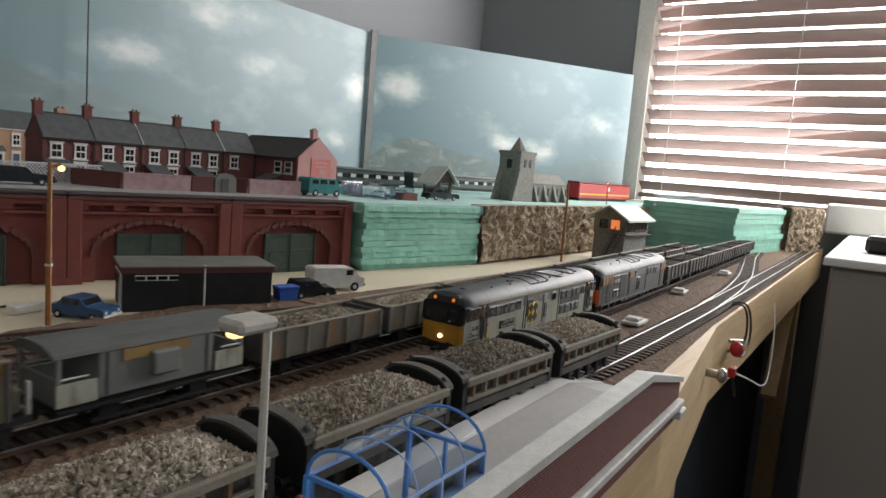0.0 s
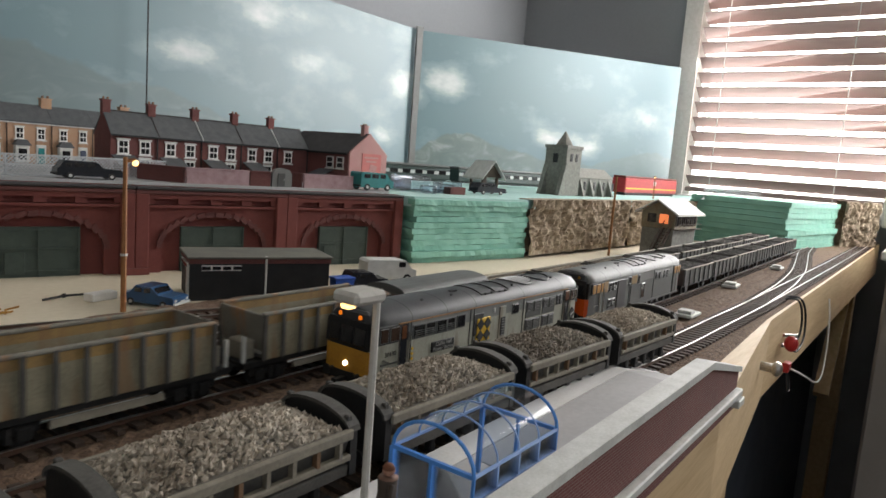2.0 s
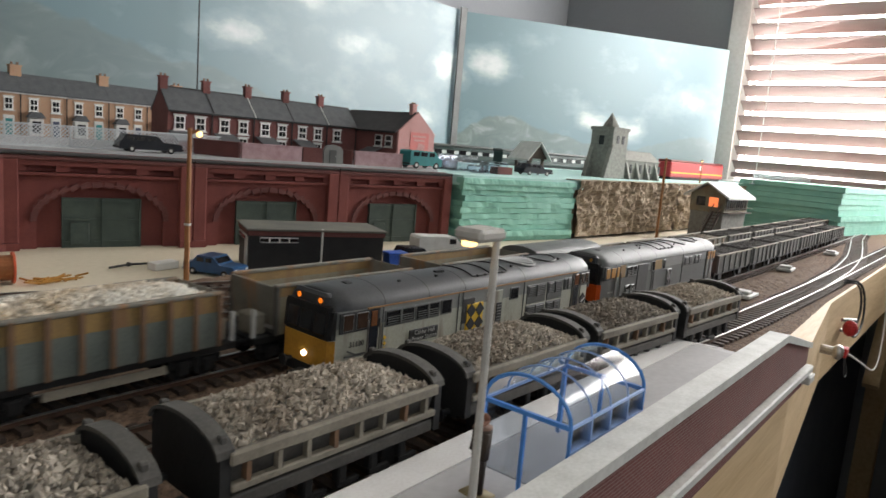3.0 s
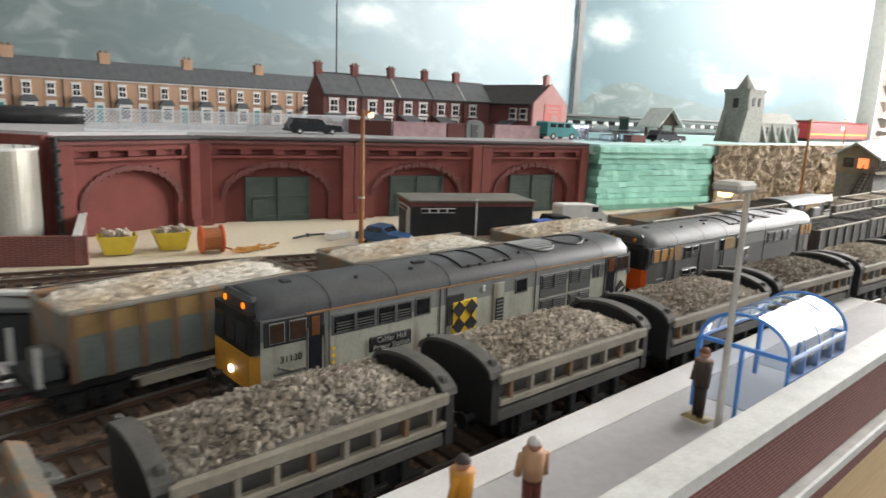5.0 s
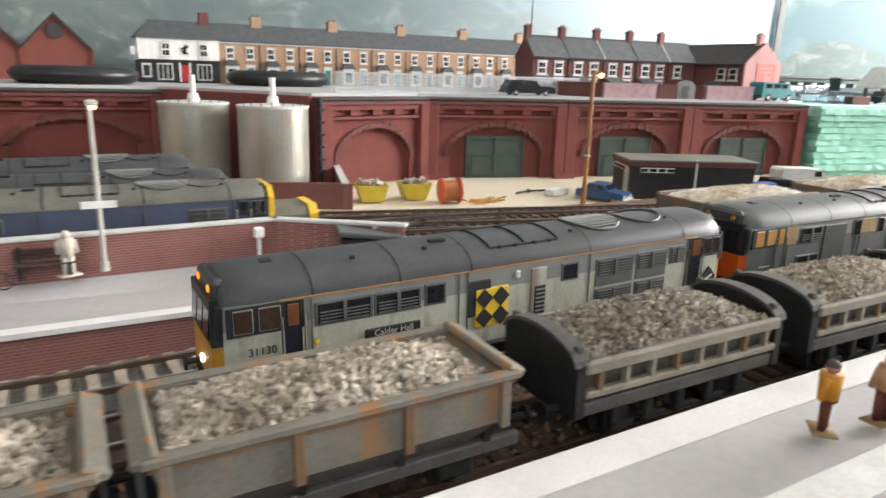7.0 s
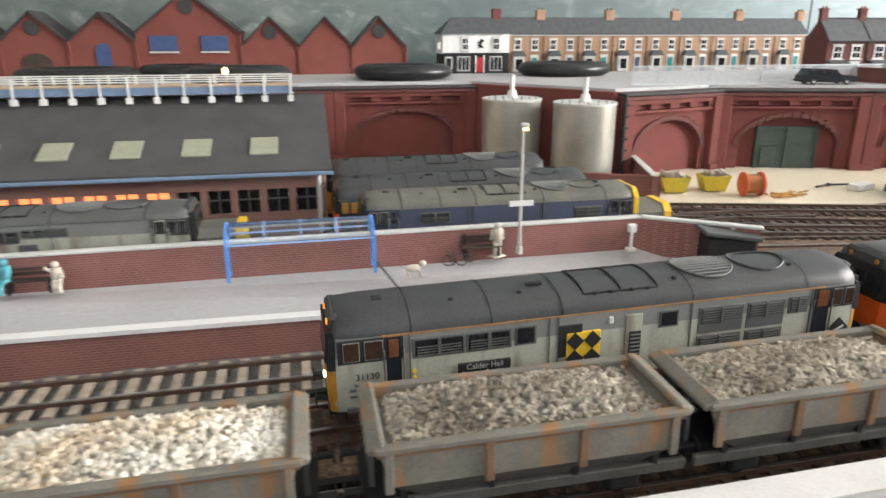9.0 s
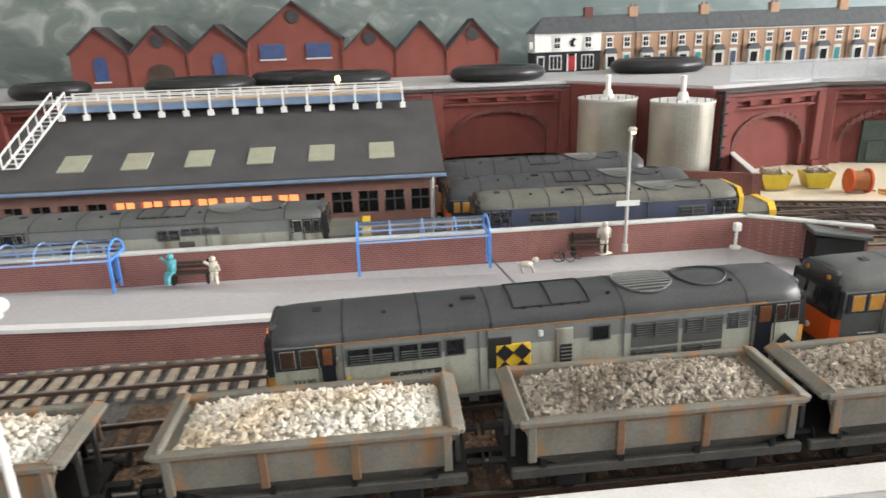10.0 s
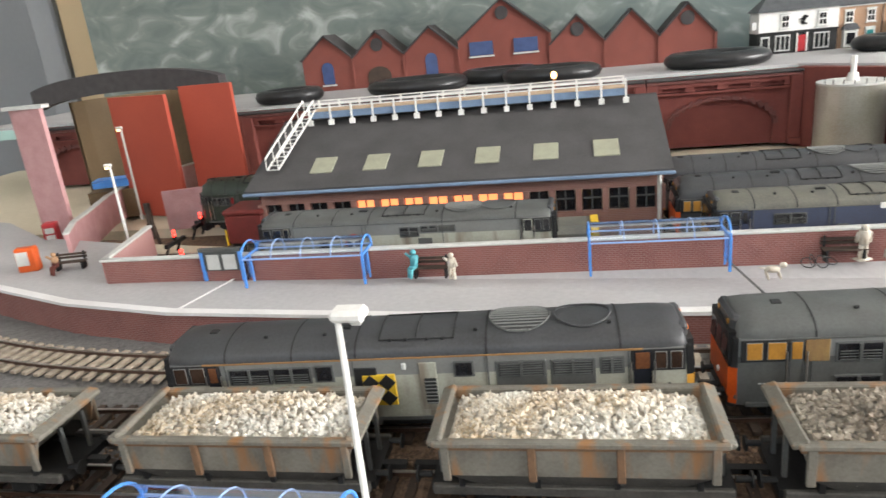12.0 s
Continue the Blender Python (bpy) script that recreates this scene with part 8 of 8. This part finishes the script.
def far_buildings():
    # church
    t = thing("stone_church", pose(1.19, 0.665, DECK, 0, 0, -8), "grey stone model church with tower and short spire", "church")
    part("tower", bx(B(), (0, 0, 0.042), (0.048, 0.046, 0.084), bev=0.0008), M_STONE, t)
    part("parapet", bx(B(), (0, 0, 0.0865), (0.051, 0.049, 0.006)), M_STONE, t)
    part("spire", cyl(B(), (0, 0, 0.088), (0, 0, 0.115), 0.017, 0.0006, seg=8), M_STONE, t)
    for s in (-1, 1):
        part("buttress", prism(B(), [(-0.040 + 0.0, 0), (-0.022, 0), (-0.022, 0.06)], s * 0.020 - 0.004, s * 0.020 + 0.004, "y"), M_STONE, t)
    for x in (-0.008, 0.008):
        part("belfry_opening", bx(B(), (x, -0.0235, 0.068), (0.006, 0.001, 0.014)), M_BLACK, t)
    part("west_opening", bx(B(), (-0.0245, 0, 0.066), (0.001, 0.010, 0.016)), M_BLACK, t)
    part("nave", bx(B(), (0.085, 0.004, 0.017), (0.125, 0.044, 0.034)), M_STONE, t)
    part("nave_roof", prism(B(), [(-0.02, 0.034), (0.028, 0.034), (0.004, 0.052)], 0.024, 0.150, "x"), M_STONE, t)
    for k in range(4):
        x = 0.035 + 0.033 * k
        part("buttress", prism(B(), [(-0.030, 0), (-0.018, 0), (-0.018, 0.032)], x - 0.003, x + 0.003, "x"), M_STONE, t)
        part("lancet", bx(B(), (x + 0.016, -0.0185, 0.019), (0.006, 0.001, 0.016)), M_BLACK, t)
    # lychgate
    t = thing("lychgate", pose(1.005, 0.712, DECK, 0, 0, -20), "timber lychgate with a snowy grey pitched roof", "lychgate")
    for x in (-0.014, 0.014):
        for y in (-0.016, 0.016):
            part("post", bx(B(), (x, y, 0.012), (0.004, 0.004, 0.024)), M_SLEEPER, t)
    for s in (-1, 1):
        part("roof", prism(B(), [(s * 0.024, 0.020), (0, 0.049), (0, 0.051), (s * 0.024, 0.0225)], -0.028, 0.028, "y"), M_OFFWHITE, t)
    part("gable", prism(B(), [(-0.019, 0.024), (0.019, 0.024), (0, 0.046)], -0.022, 0.022, "y"), M_SLEEPER, t)
    # signal box
    t = thing("signal_box", pose(1.165, 0.452, 0, 0, 0, -6), "cream and brown signal box with stairs and lit window", "signal box")
    part("base", bx(B(), (0, 0, 0.022), (0.085, 0.052, 0.044)), M_STONE, t)
    part("cabin", bx(B(), (0, 0, 0.056), (0.088, 0.055, 0.028), bev=0.0006), M_CREAM, t)
    for s in (-1, 1):
        part("roof", prism(B(), [(s * 0.036, 0.064), (0, 0.086), (0, 0.0885), (s * 0.036, 0.067)], -0.052, 0.052, "x"), M_OFFWHITE, t, "pale snow-grey roof")
    part("gable", prism(B(), [(-0.027, 0.069), (0.027, 0.069), (0, 0.084)], -0.044, 0.044, "x"), M_CREAM, t)
    for k in range(5):
        wd = part("window", bx(B(), (-0.032 + 0.016 * k, -0.0278, 0.057), (0.0125, 0.001, 0.018)), M_DARKGLASS, t)
        part("glazing_bar", bx(bx(B(), (-0.032 + 0.016 * k, -0.0286, 0.057), (0.0008, 0.0006, 0.018)), (-0.040 + 0.016 * k, -0.0286, 0.057), (0.002, 0.001, 0.02)), M_SLEEPER, wd)
    part("lit_window", bx(B(), (-0.0446, -0.010, 0.058), (0.001, 0.014, 0.014)), M_WARMGLOW, t, "glowing yellow window")
    part("end_window", bx(B(), (-0.0446, 0.010, 0.058), (0.001, 0.014, 0.014)), M_DARKGLASS, t)
    part("balcony", bx(B(), (0, -0.031, 0.043), (0.09, 0.008, 0.0015)), M_SLEEPER, t)
    part("balcony_rail", bx(B(), (0, -0.035, 0.051), (0.09, 0.0008, 0.001)), M_SLEEPER, t)
    for s in (-0.006, 0.006):
        part("stair_string", cyl(B(), (-0.046, -0.018 + s, 0.044), (-0.088, -0.018 + s, 0.0), 0.0016, seg=6), M_SLEEPER, t)
        part("stair_rail", cyl(B(), (-0.046, -0.018 + s, 0.056), (-0.088, -0.018 + s, 0.012), 0.0008, seg=6), M_SLEEPER, t)
    for k in range(9):
        part("tread", bx(B(), (-0.046 - 0.042 * k / 9, -0.018, 0.043 - 0.043 * k / 9), (0.005, 0.012, 0.001)), M_SLEEPER, t)
    # pole
    solo("telegraph_pole", cyl(B(), (1.02, 0.49, 0), (1.02, 0.49, 0.118), 0.0021, 0.0017, seg=8), M_LAMPRUST, "plain brown wooden pole by the yard", "pole")
    # passenger coaches along the upper line
    for k in range(3):
        t = thing("passenger_coach", pose(0.86 + 0.29 * k, 0.945 - 0.062 * k, DECK + 0.004, 0, 0, -12), "dark green and cream passenger coach on the upper line", "coach", "upper line coaches")
        part("body", bx(B(), (0.14, 0, 0.016), (0.275, 0.034, 0.023), bev=0.002), M_COACH, t)
        part("cream_band", bx(B(), (0.14, -0.0168, 0.018), (0.272, 0.0012, 0.006)), M_COACHW, t)
        part("roof", bx(B(), (0.14, 0, 0.0295), (0.275, 0.033, 0.006), bev=0.0028), M_DGREY, t)
        for i in range(9):
            part("window", bx(B(), (0.024 + 0.029 * i, -0.0172, 0.0185), (0.018, 0.001, 0.007)), M_DARKGLASS, t)
        part("underframe", bx(B(), (0.14, 0, 0.003), (0.26, 0.026, 0.004)), M_BLACK, t)
    t = thing("mail_van", pose(1.56, 0.70, DECK, 0, 0, -4), "bright red van with a yellow stripe on the upper line", "van")
    part("body", bx(B(), (0.14, 0, 0.023), (0.30, 0.034, 0.034), bev=0.002), M_REDTRAIN, t)
    part("stripe", bx(B(), (0.14, -0.0172, 0.016), (0.296, 0.0012, 0.003)), M_COALYEL, t)
    part("roof", bx(B(), (0.14, 0, 0.042), (0.30, 0.032, 0.005), bev=0.002), M_MAROON, t)
    part("underframe", bx(B(), (0.14, 0, 0.003), (0.28, 0.026, 0.006)), M_BLACK, t)
    part("crest_plate", bx(B(), (0.15, -0.0175, 0.030), (0.014, 0.001, 0.010)), M_OFFWHITE, t)
    lamp_post(pose(1.50, 0.60, DECK), 0.046, M_LAMPRUST, -0.004, 0.0, "brown lamp with an orange glow by the red van")
    bm = B()
    for k in range(26):
        bx(bm, (1.52 + 0.021 * k, 0.50, DECK + 0.02), (0.0012, 0.0012, 0.024), ry=40)
        bx(bm, (1.52 + 0.021 * k, 0.50, DECK + 0.02), (0.0012, 0.0012, 0.024), ry=-40)
    bx(bm, (1.78, 0.50, DECK + 0.031), (0.56, 0.003, 0.002))
    bx(bm, (1.78, 0.50, DECK + 0.009), (0.56, 0.003, 0.002))
    solo("lattice_bridge", bm, M_MESHFENCE, "pale grey lattice girder along the deck edge", "girder")
    # packaging on the foam
    for k, (x, y, s) in enumerate(((0.80, 0.70, (0.05, 0.035, 0.022)), (0.86, 0.68, (0.045, 0.03, 0.016)), (0.83, 0.66, (0.05, 0.02, 0.012)), (0.79, 0.66, (0.03, 0.02, 0.010)))):
        bm = bx(B(), (0, 0, s[2] / 2), s, bev=0.002)
        o = solo("plastic_tray", bm, M_CLEAR, "empty clear plastic packaging tray", "packaging", group="packaging", m=pose(x, y, DECK, 0, 0, 15 * k))
    solo("brick_stack", bx(B(), (0, 0, 0.005), (0.03, 0.014, 0.010), bev=0.0006), M_HOUSEBRICK, "small stack of red bricks on the foam", "bricks", m=pose(0.83, 0.645, DECK, 0, 0, -10))


def vehicle(name, m, L, W, H, paint, label, cat="car", van=False, estate=False):
    t = thing(name, m, label, cat)
    zb = H * 0.17
    if van:
        prof = [(-L / 2, zb), (L / 2, zb), (L / 2, H * 0.55), (L * 0.40, H * 0.62), (L * 0.26, H * 0.97), (-L * 0.46, H), (-L / 2, H * 0.9)]
    else:
        prof = [(-L / 2, zb), (L / 2, zb), (L / 2, H * 0.5), (L * 0.45, H * 0.58), (L * 0.2, H * 0.62), (L * 0.07, H * 0.97), (-L * (0.40 if estate else 0.22), H), (-L * (0.47 if estate else 0.34), H * 0.62), (-L / 2, H * 0.58)]
    b = part("body", prism(B(), prof, -W / 2, W / 2, "y"), paint, t)
    for s in (-1, 1):
        if van:
            wins = ((L * 0.16, 0.16), (-L * 0.08, 0.2), (-L * 0.32, 0.18)) if estate else ((L * 0.20, 0.14),)
        else:
            wins = ((L * 0.0, 0.12), (-L * 0.17, 0.14)) + (((-L * 0.33, 0.1),) if estate else ())
        for x, w in wins:
            part("side_window", bx(B(), (x, s * W / 2, H * 0.79), (L * w, 0.0006, H * 0.22), bev=0.0002), M_DARKGLASS, t)
        for x in (-0.31, 0.31):
            wh = part("wheel", cyl(B(), (x * L, s * (W / 2 - 0.0016), H * 0.19), (x * L, s * (W / 2 + 0.0003), H * 0.19), H * 0.19, seg=14), M_BLACK, t)
            part("hub", cyl(B(), (x * L, s * W / 2, H * 0.19), (x * L, s * (W / 2 + 0.0006), H * 0.19), H * 0.09, seg=10), M_OFFWHITE, wh)
        part("headlight", bx(B(), (L / 2 + 0.0002, s * W * 0.36, H * 0.42), (0.0006, 0.0024, 0.0018)), M_OFFWHITE, t)
    sx, ang = (L * 0.335, -22) if van else (L * 0.14, -38)
    part("windscreen", bx(B(), (sx, 0, H * 0.80), (0.0006, W * 0.82, H * 0.30), ry=ang), M_DARKGLASS, t)
    part("bumper", bx(bx(B(), (L / 2 + 0.0006, 0, H * 0.26), (0.0016, W, 0.0016)), (-L / 2 - 0.0006, 0, H * 0.26), (0.0016, W, 0.0016)), M_OFFWHITE if paint is M_BLUECAR else M_BLACK, t)
    part("registration_bar", bx(B(), (L / 2 + 0.0012, 0, H * 0.36), (0.0004, 0.005, 0.0013)), M_OFFWHITE, t)
    return t


def yard():
    # long flat-roofed hut
    t = thing("flat_roofed_hut", pose(0.372, 0.565, YARD, 0, 0, -25.5), "black walled flat-roofed office hut with white framed windows", "hut")
    L, D, H = 0.113, 0.050, 0.034
    part("wall", bx(B(), (L / 2, D / 2, H / 2), (L, D, H)), M_BLACK, t)
    part("fascia", bx(B(), (L / 2, D / 2, H - 0.0022), (L + 0.002, D + 0.002, 0.0042)), M_HOUSEBRICK, t)
    part("roof", bx(B(), (L / 2, D / 2, H + 0.0005), (L + 0.005, D + 0.005, 0.0018), bev=0.0004), M_OLIVEROOF, t, "grey-green felt roof")
    w = part("window", bx(B(), (L * 0.21, -0.0004, H - 0.0078), (L * 0.27, 0.0014, 0.0042)), M_WHITE, t, "white framed strip window")
    for k in range(4):
        part("pane", bx(B(), (L * (0.105 + 0.07 * k), -0.0012, H - 0.0078), (L * 0.058, 0.0006, 0.0028)), M_DARKGLASS, w)
    w = part("window", bx(B(), (-0.0004, D * 0.55, H - 0.0078), (0.0014, D * 0.7, 0.0042)), M_WHITE, t, "white framed strip window")
    part("pane", bx(B(), (-0.0012, D * 0.55, H - 0.0078), (0.0006, D * 0.62, 0.0028)), M_DARKGLASS, w)
    part("door", bx(B(), (-0.0006, D * 0.2, H * 0.4), (0.0012, 0.010, H * 0.8)), M_OFFWHITE, t)
    part("drainpipe", cyl(B(), (L * 0.52, -0.0014, 0), (L * 0.52, -0.0014, H + 0.002), 0.0009, seg=7), M_OFFWHITE, t)
    vehicle("parked_car", pose(0.345, 0.568, YARD, 0, 0, -66), 0.044, 0.0195, 0.0155, M_BLUECAR, "blue model saloon car parked by the hut")
    vehicle("parked_car", pose(0.533, 0.529, YARD, 0, 0, -20), 0.042, 0.0195, 0.0165, M_DARKCAR, "black model hatchback parked by the arches", estate=True)
    vehicle("parked_van", pose(0.578, 0.540, YARD, 0, 0, -22), 0.054, 0.022, 0.0235, M_OFFWHITE, "white model panel van parked by the arches", "van", van=True)
    vehicle("parked_van", pose(0.669, 0.652, DECK + 0.003, 0, 0, -8), 0.050, 0.021, 0.0215, M_TEALCAR, "teal and white model camper van on the deck", "van", van=True, estate=True)
    vehicle("parked_car", pose(0.930, 0.655, DECK, 0, 0, -12), 0.060, 0.020, 0.017, M_DARKCAR, "black model hearse on the foam deck", estate=True)
    vehicle("parked_car", pose(0.372, 0.728, DECK + 0.003, 0, 0, -12), 0.055, 0.020, 0.016, M_DARKCAR, "black model estate car on the deck edge", estate=True)
    t = thing("wheelie_bin", pose(0.496, 0.522, YARD, 0, 0, -15), "bright blue plastic wheeled skip bin", "bin")
    part("body", prism(B(), [(-0.008, 0.002), (0.008, 0.002), (0.0095, 0.013), (-0.0095, 0.013)], -0.006, 0.006, "y"), M_BLUEBIN, t)
    part("lid", bx(B(), (0, 0, 0.0142), (0.0205, 0.0135, 0.0022), bev=0.0006), M_BLUEBIN, t)
    for x in (-0.006, 0.006):
        part("caster", cyl(B(), (x, -0.005, 0.001), (x, 0.005, 0.001), 0.001, seg=8), M_BLACK, t)
    # yard lamp
    t = thing("yard_lamp", pose(0.316, 0.560, YARD), "tall orange-brown yard lamp with a glowing head", "lamp", "lamps of the layout")
    part("post", cyl(cyl(B(), (0, 0, 0), (0, 0, 0.055), 0.0021, 0.0018, seg=8), (0, 0, 0.055), (0, 0, 0.110), 0.0017, 0.0015, seg=8), M_LAMPRUST, t)
    part("collar", cyl(B(), (0, 0, 0.0405), (0, 0, 0.042), 0.0026, seg=8), M_OFFWHITE, t)
    part("bracket", cyl(B(), (0, 0, 0.107), (0.006, -0.002, 0.1085), 0.0012, seg=6), M_LAMPRUST, t)
    part("lamp_glass", ball(B(), (0.0062, -0.002, 0.1060), 0.0022, seg=9), M_LAMPGLOW, t, "glowing warm bulb")
    # fuel tanks
    for x, y, h in ((0.088, 0.688, 0.0725), (0.034, 0.740, 0.0725)):
        t = thing("fuel_tank", pose(x, y, YARD), "tall weathered metal fuel tank with white vent pipe", "tank", "fuel tanks")
        part("shell", cyl(B(), (0, 0, 0), (0, 0, h), 0.0285, seg=48), M_TANK, t, smooth=False)
        part("top_rim", cyl(B(), (0, 0, h), (0, 0, h + 0.002), 0.0292, seg=48), M_OFFWHITE, t)
        part("vent", cyl(cyl(B(), (0, 0, h), (0, 0, h + 0.009), 0.006, 0.004, seg=12), (0, 0, h + 0.009), (0, 0, h + 0.024), 0.0024, seg=10), M_WHITE, t)
        for k in range(9):
            a = math.radians(200 + 18 * k)
            part("railing_post", cyl(B(), (0.0275 * math.cos(a), 0.0275 * math.sin(a), h), (0.0275 * math.cos(a), 0.0275 * math.sin(a), h + 0.006), 0.0004, seg=5), M_COPING, t)
    t = thing("bund_wall", pose(0, 0, YARD), "low brown wall round the fuel tanks", "wall")
    part("wall_run", bx(B(), (0.035, 0.648, 0.010), (0.20, 0.004, 0.020), rz=-24), M_BRICKWALL, t)
    part("wall_run", bx(B(), (0.134, 0.655, 0.010), (0.10, 0.004, 0.020), rz=74), M_BRICKWALL, t)
    part("coping", bx(B(), (0.134, 0.655, 0.0206), (0.10, 0.0055, 0.0012), rz=74), M_OFFWHITE, t)
    # skips, reel, scrap
    rnd = random.Random(3)
    for x, y, a in ((0.152, 0.632, -14), (0.190, 0.630, -10)):
        t = thing("yellow_skip", pose(x, y, YARD, 0, 0, a), "yellow rubbish skip heaped with scrap", "skip", "skips")
        for s in (-1, 1):
            part("side", prism(B(), [(-0.008, 0.001), (0.008, 0.001), (0.0125, 0.014), (-0.0125, 0.014)], s * 0.0085 - 0.0006, s * 0.0085 + 0.0006, "y"), M_SKIPYEL, t)
            part("end", bx(B(), (s * 0.0105, 0, 0.0078), (0.0012, 0.017, 0.014), ry=s * 19), M_SKIPYEL, t)
        bm = B()
        for _ in range(60):
            bx(bm, (rnd.uniform(-0.009, 0.009), rnd.uniform(-0.007, 0.007), 0.012 + rnd.uniform(0, 0.005)), [rnd.uniform(0.001, 0.004) for _ in range(3)], rz=rnd.uniform(0, 90), rx=rnd.uniform(0, 90))
        part("scrap", bm, M_CHIPG, t)
    t = thing("cable_reel", pose(0.210, 0.603, 0.0105 + YARD, 0, 0, -10), "red-orange cable drum wound with copper wire", "cable reel")
    for s in (-1, 1):
        part("flange", cyl(B(), (s * 0.0068, 0, 0), (s * 0.0082, 0, 0), 0.0105, seg=24), M_REELRED, t)
    part("winding", cyl(B(), (-0.0068, 0, 0), (0.0068, 0, 0), 0.0085, seg=20), M_COPPER, t)
    bm = B()
    for _ in range(26):
        x, y = rnd.uniform(0.224, 0.258), rnd.uniform(0.588, 0.604)
        cyl(bm, (x, y, YARD + 0.001), (x + rnd.uniform(-0.012, 0.012), y + rnd.uniform(-0.006, 0.006), YARD + rnd.uniform(0.001, 0.003)), 0.0007, seg=5)
    solo("timber_offcuts", bm, M_AMBER, "scatter of orange-brown offcuts on the yard", "offcuts", kind="stuff")
    for x, y, a, L in ((0.286, 0.616, 20, 0.018), (0.305, 0.622, -8, 0.026), (0.322, 0.615, 15, 0.012)):
        bm = cyl(cyl(B(), (0, 0, 0.0018), (L, 0, 0.0018), 0.0009, seg=7), (L, 0, 0.0018), (L + 0.0015, 0, 0.0018), 0.0018, seg=10)
        solo("loose_screw", bm, M_BLACK, "loose dark screw lying on the yard", "screw", group="screws", m=pose(x, y, YARD, 0, 0, a))
    solo("white_offcut", bx(B(), (0, 0, 0.003), (0.022, 0.010, 0.006), bev=0.0006), M_WHITE, "small white offcut block on the yard", "offcut", m=pose(0.322, 0.604, YARD, 0, 0, 12))


def front_edge():
    t = thing("red_clamp", pose(0.82, 0.210, -0.036), "red and steel terminal clamp on the wooden edge", "clamp")
    part("knob", ball(B(), (0, -0.005, 0), 0.0075, (0.7, 0.9, 1.1), 14), M_REDPLASTIC, t)
    part("stem", cyl(cyl(B(), (0.006, 0.004, 0.006), (0.022, -0.006, 0.005), 0.0018, seg=10), (0.006, 0.004, -0.005), (0.022, -0.006, -0.005), 0.0018, seg=10), M_STEEL, t)
    t = thing("steel_knob", pose(0.69, 0.207, -0.033), "round steel door knob on the wooden edge", "knob")
    part("stem", cyl(B(), (0, 0.002, 0), (0, -0.010, 0), 0.004, seg=12), M_STEEL, t)
    part("ball", ball(B(), (0, -0.012, 0), 0.0065, (1, 0.7, 1), 16), M_STEEL, t, smooth=True)
    t = thing("hanging_wire", pose(0, 0, 0), "black and white wires hanging from the edge", "wire")
    def droop(pts, m_, r):
        P = [Vector(q) for q in pts]
        for _ in range(3):
            P = [P[0]] + [c for u, v in zip(P, P[1:]) for c in (u.lerp(v, 0.25), u.lerp(v, 0.75))] + [P[-1]]
        part("strand", tube(B(), P, r, (0.3, 1, 0.2), 6), m_, t)
    droop([(0.86, 0.222, 0.003), (0.87, 0.208, 0.004), (0.875, 0.204, -0.03), (0.84, 0.206, -0.045), (0.82, 0.209, -0.036)], M_BLACK, 0.0012)
    droop([(0.88, 0.224, 0.003), (0.895, 0.208, 0.002), (0.90, 0.203, -0.04), (0.85, 0.204, -0.055), (0.825, 0.209, -0.03)], M_BLACK, 0.0012)
    droop([(0.835, 0.208, -0.064), (0.93, 0.203, -0.092), (1.03, 0.198, -0.125), (1.08, 0.198, -0.118), (1.13, 0.204, -0.06), (1.15, 0.211, -0.03)], M_WHITE, 0.0011)
    droop([(0.835, 0.208, -0.066), (0.838, 0.203, -0.085), (0.825, 0.203, -0.09), (0.83, 0.207, -0.07)], M_BLACK, 0.0006)
    part("red_tag", bx(B(), (0.835, 0.2085, -0.064), (0.014, 0.007, 0.010), bev=0.001), M_REDPLASTIC, t)
    t = thing("low_cabinet", pose(1.655, -0.13, 0.012), "plain grey-brown cabinet beside the layout", "cabinet")
    part("carcass", bx(B(), (0, 0, -0.472), (0.95, 0.56, 0.98), bev=0.004), M_CABINET, t)
    part("top_board", bx(B(), (0, 0, 0.026), (0.97, 0.58, 0.012), bev=0.002), M_ROOMWHITE, t, "pale worn cabinet top")
    rnd = random.Random(5)
    t = thing("cable_tangle", pose(1.33, 0.05, 0.044), "tangle of black cables on the cabinet", "cables")
    for k in range(5):
        bm = B()
        p = [Vector((0.05 * math.cos(a * 1.0 + k) * (1 + 0.2 * math.sin(3 * a + k)) + 0.02 * k, 0.03 * math.sin(a + k * 0.5), 0.004 + 0.012 * abs(math.sin(a * 1.5 + k)))) for a in [0.45 * i for i in range(15)]]
        for a, b in zip(p, p[1:]):
            cyl(bm, a, b, 0.0024, seg=6)
        part("cable", bm, M_BLACK, t)
    solo("black_plug", bx(B(), (1.39, 0.09, 0.058), (0.07, 0.05, 0.028), bev=0.006), M_BLACK, "black plug adaptor on the cabinet", "plug")
    solo("pale_box", bx(B(), (2.0, 0.12, 0.081), (0.02, 0.19, 0.075), bev=0.006), M_ROOMWHITE, "pale grey box standing below the window", "box")
    t = thing("track_bumper", pose(1.99, 0.246, RAIL_Z), "small buffer stop at the line end", "buffer stop", "buffer stops")
    part("frame", bx(bx(bx(B(), (0, -0.012, 0.006), (0.004, 0.003, 0.02)), (0, 0.012, 0.006), (0.004, 0.003, 0.02)), (0, 0, 0.014), (0.004, 0.04, 0.004)), M_DGREY, t)


room()
backdrop()
ground()
retaining_walls()
foam_rock()
platforms()
trains()
shed()
left_end()
dark_houses()
buff_terrace()
factory()
far_buildings()
yard()
platform_things()
front_edge()
tracks()
motions()
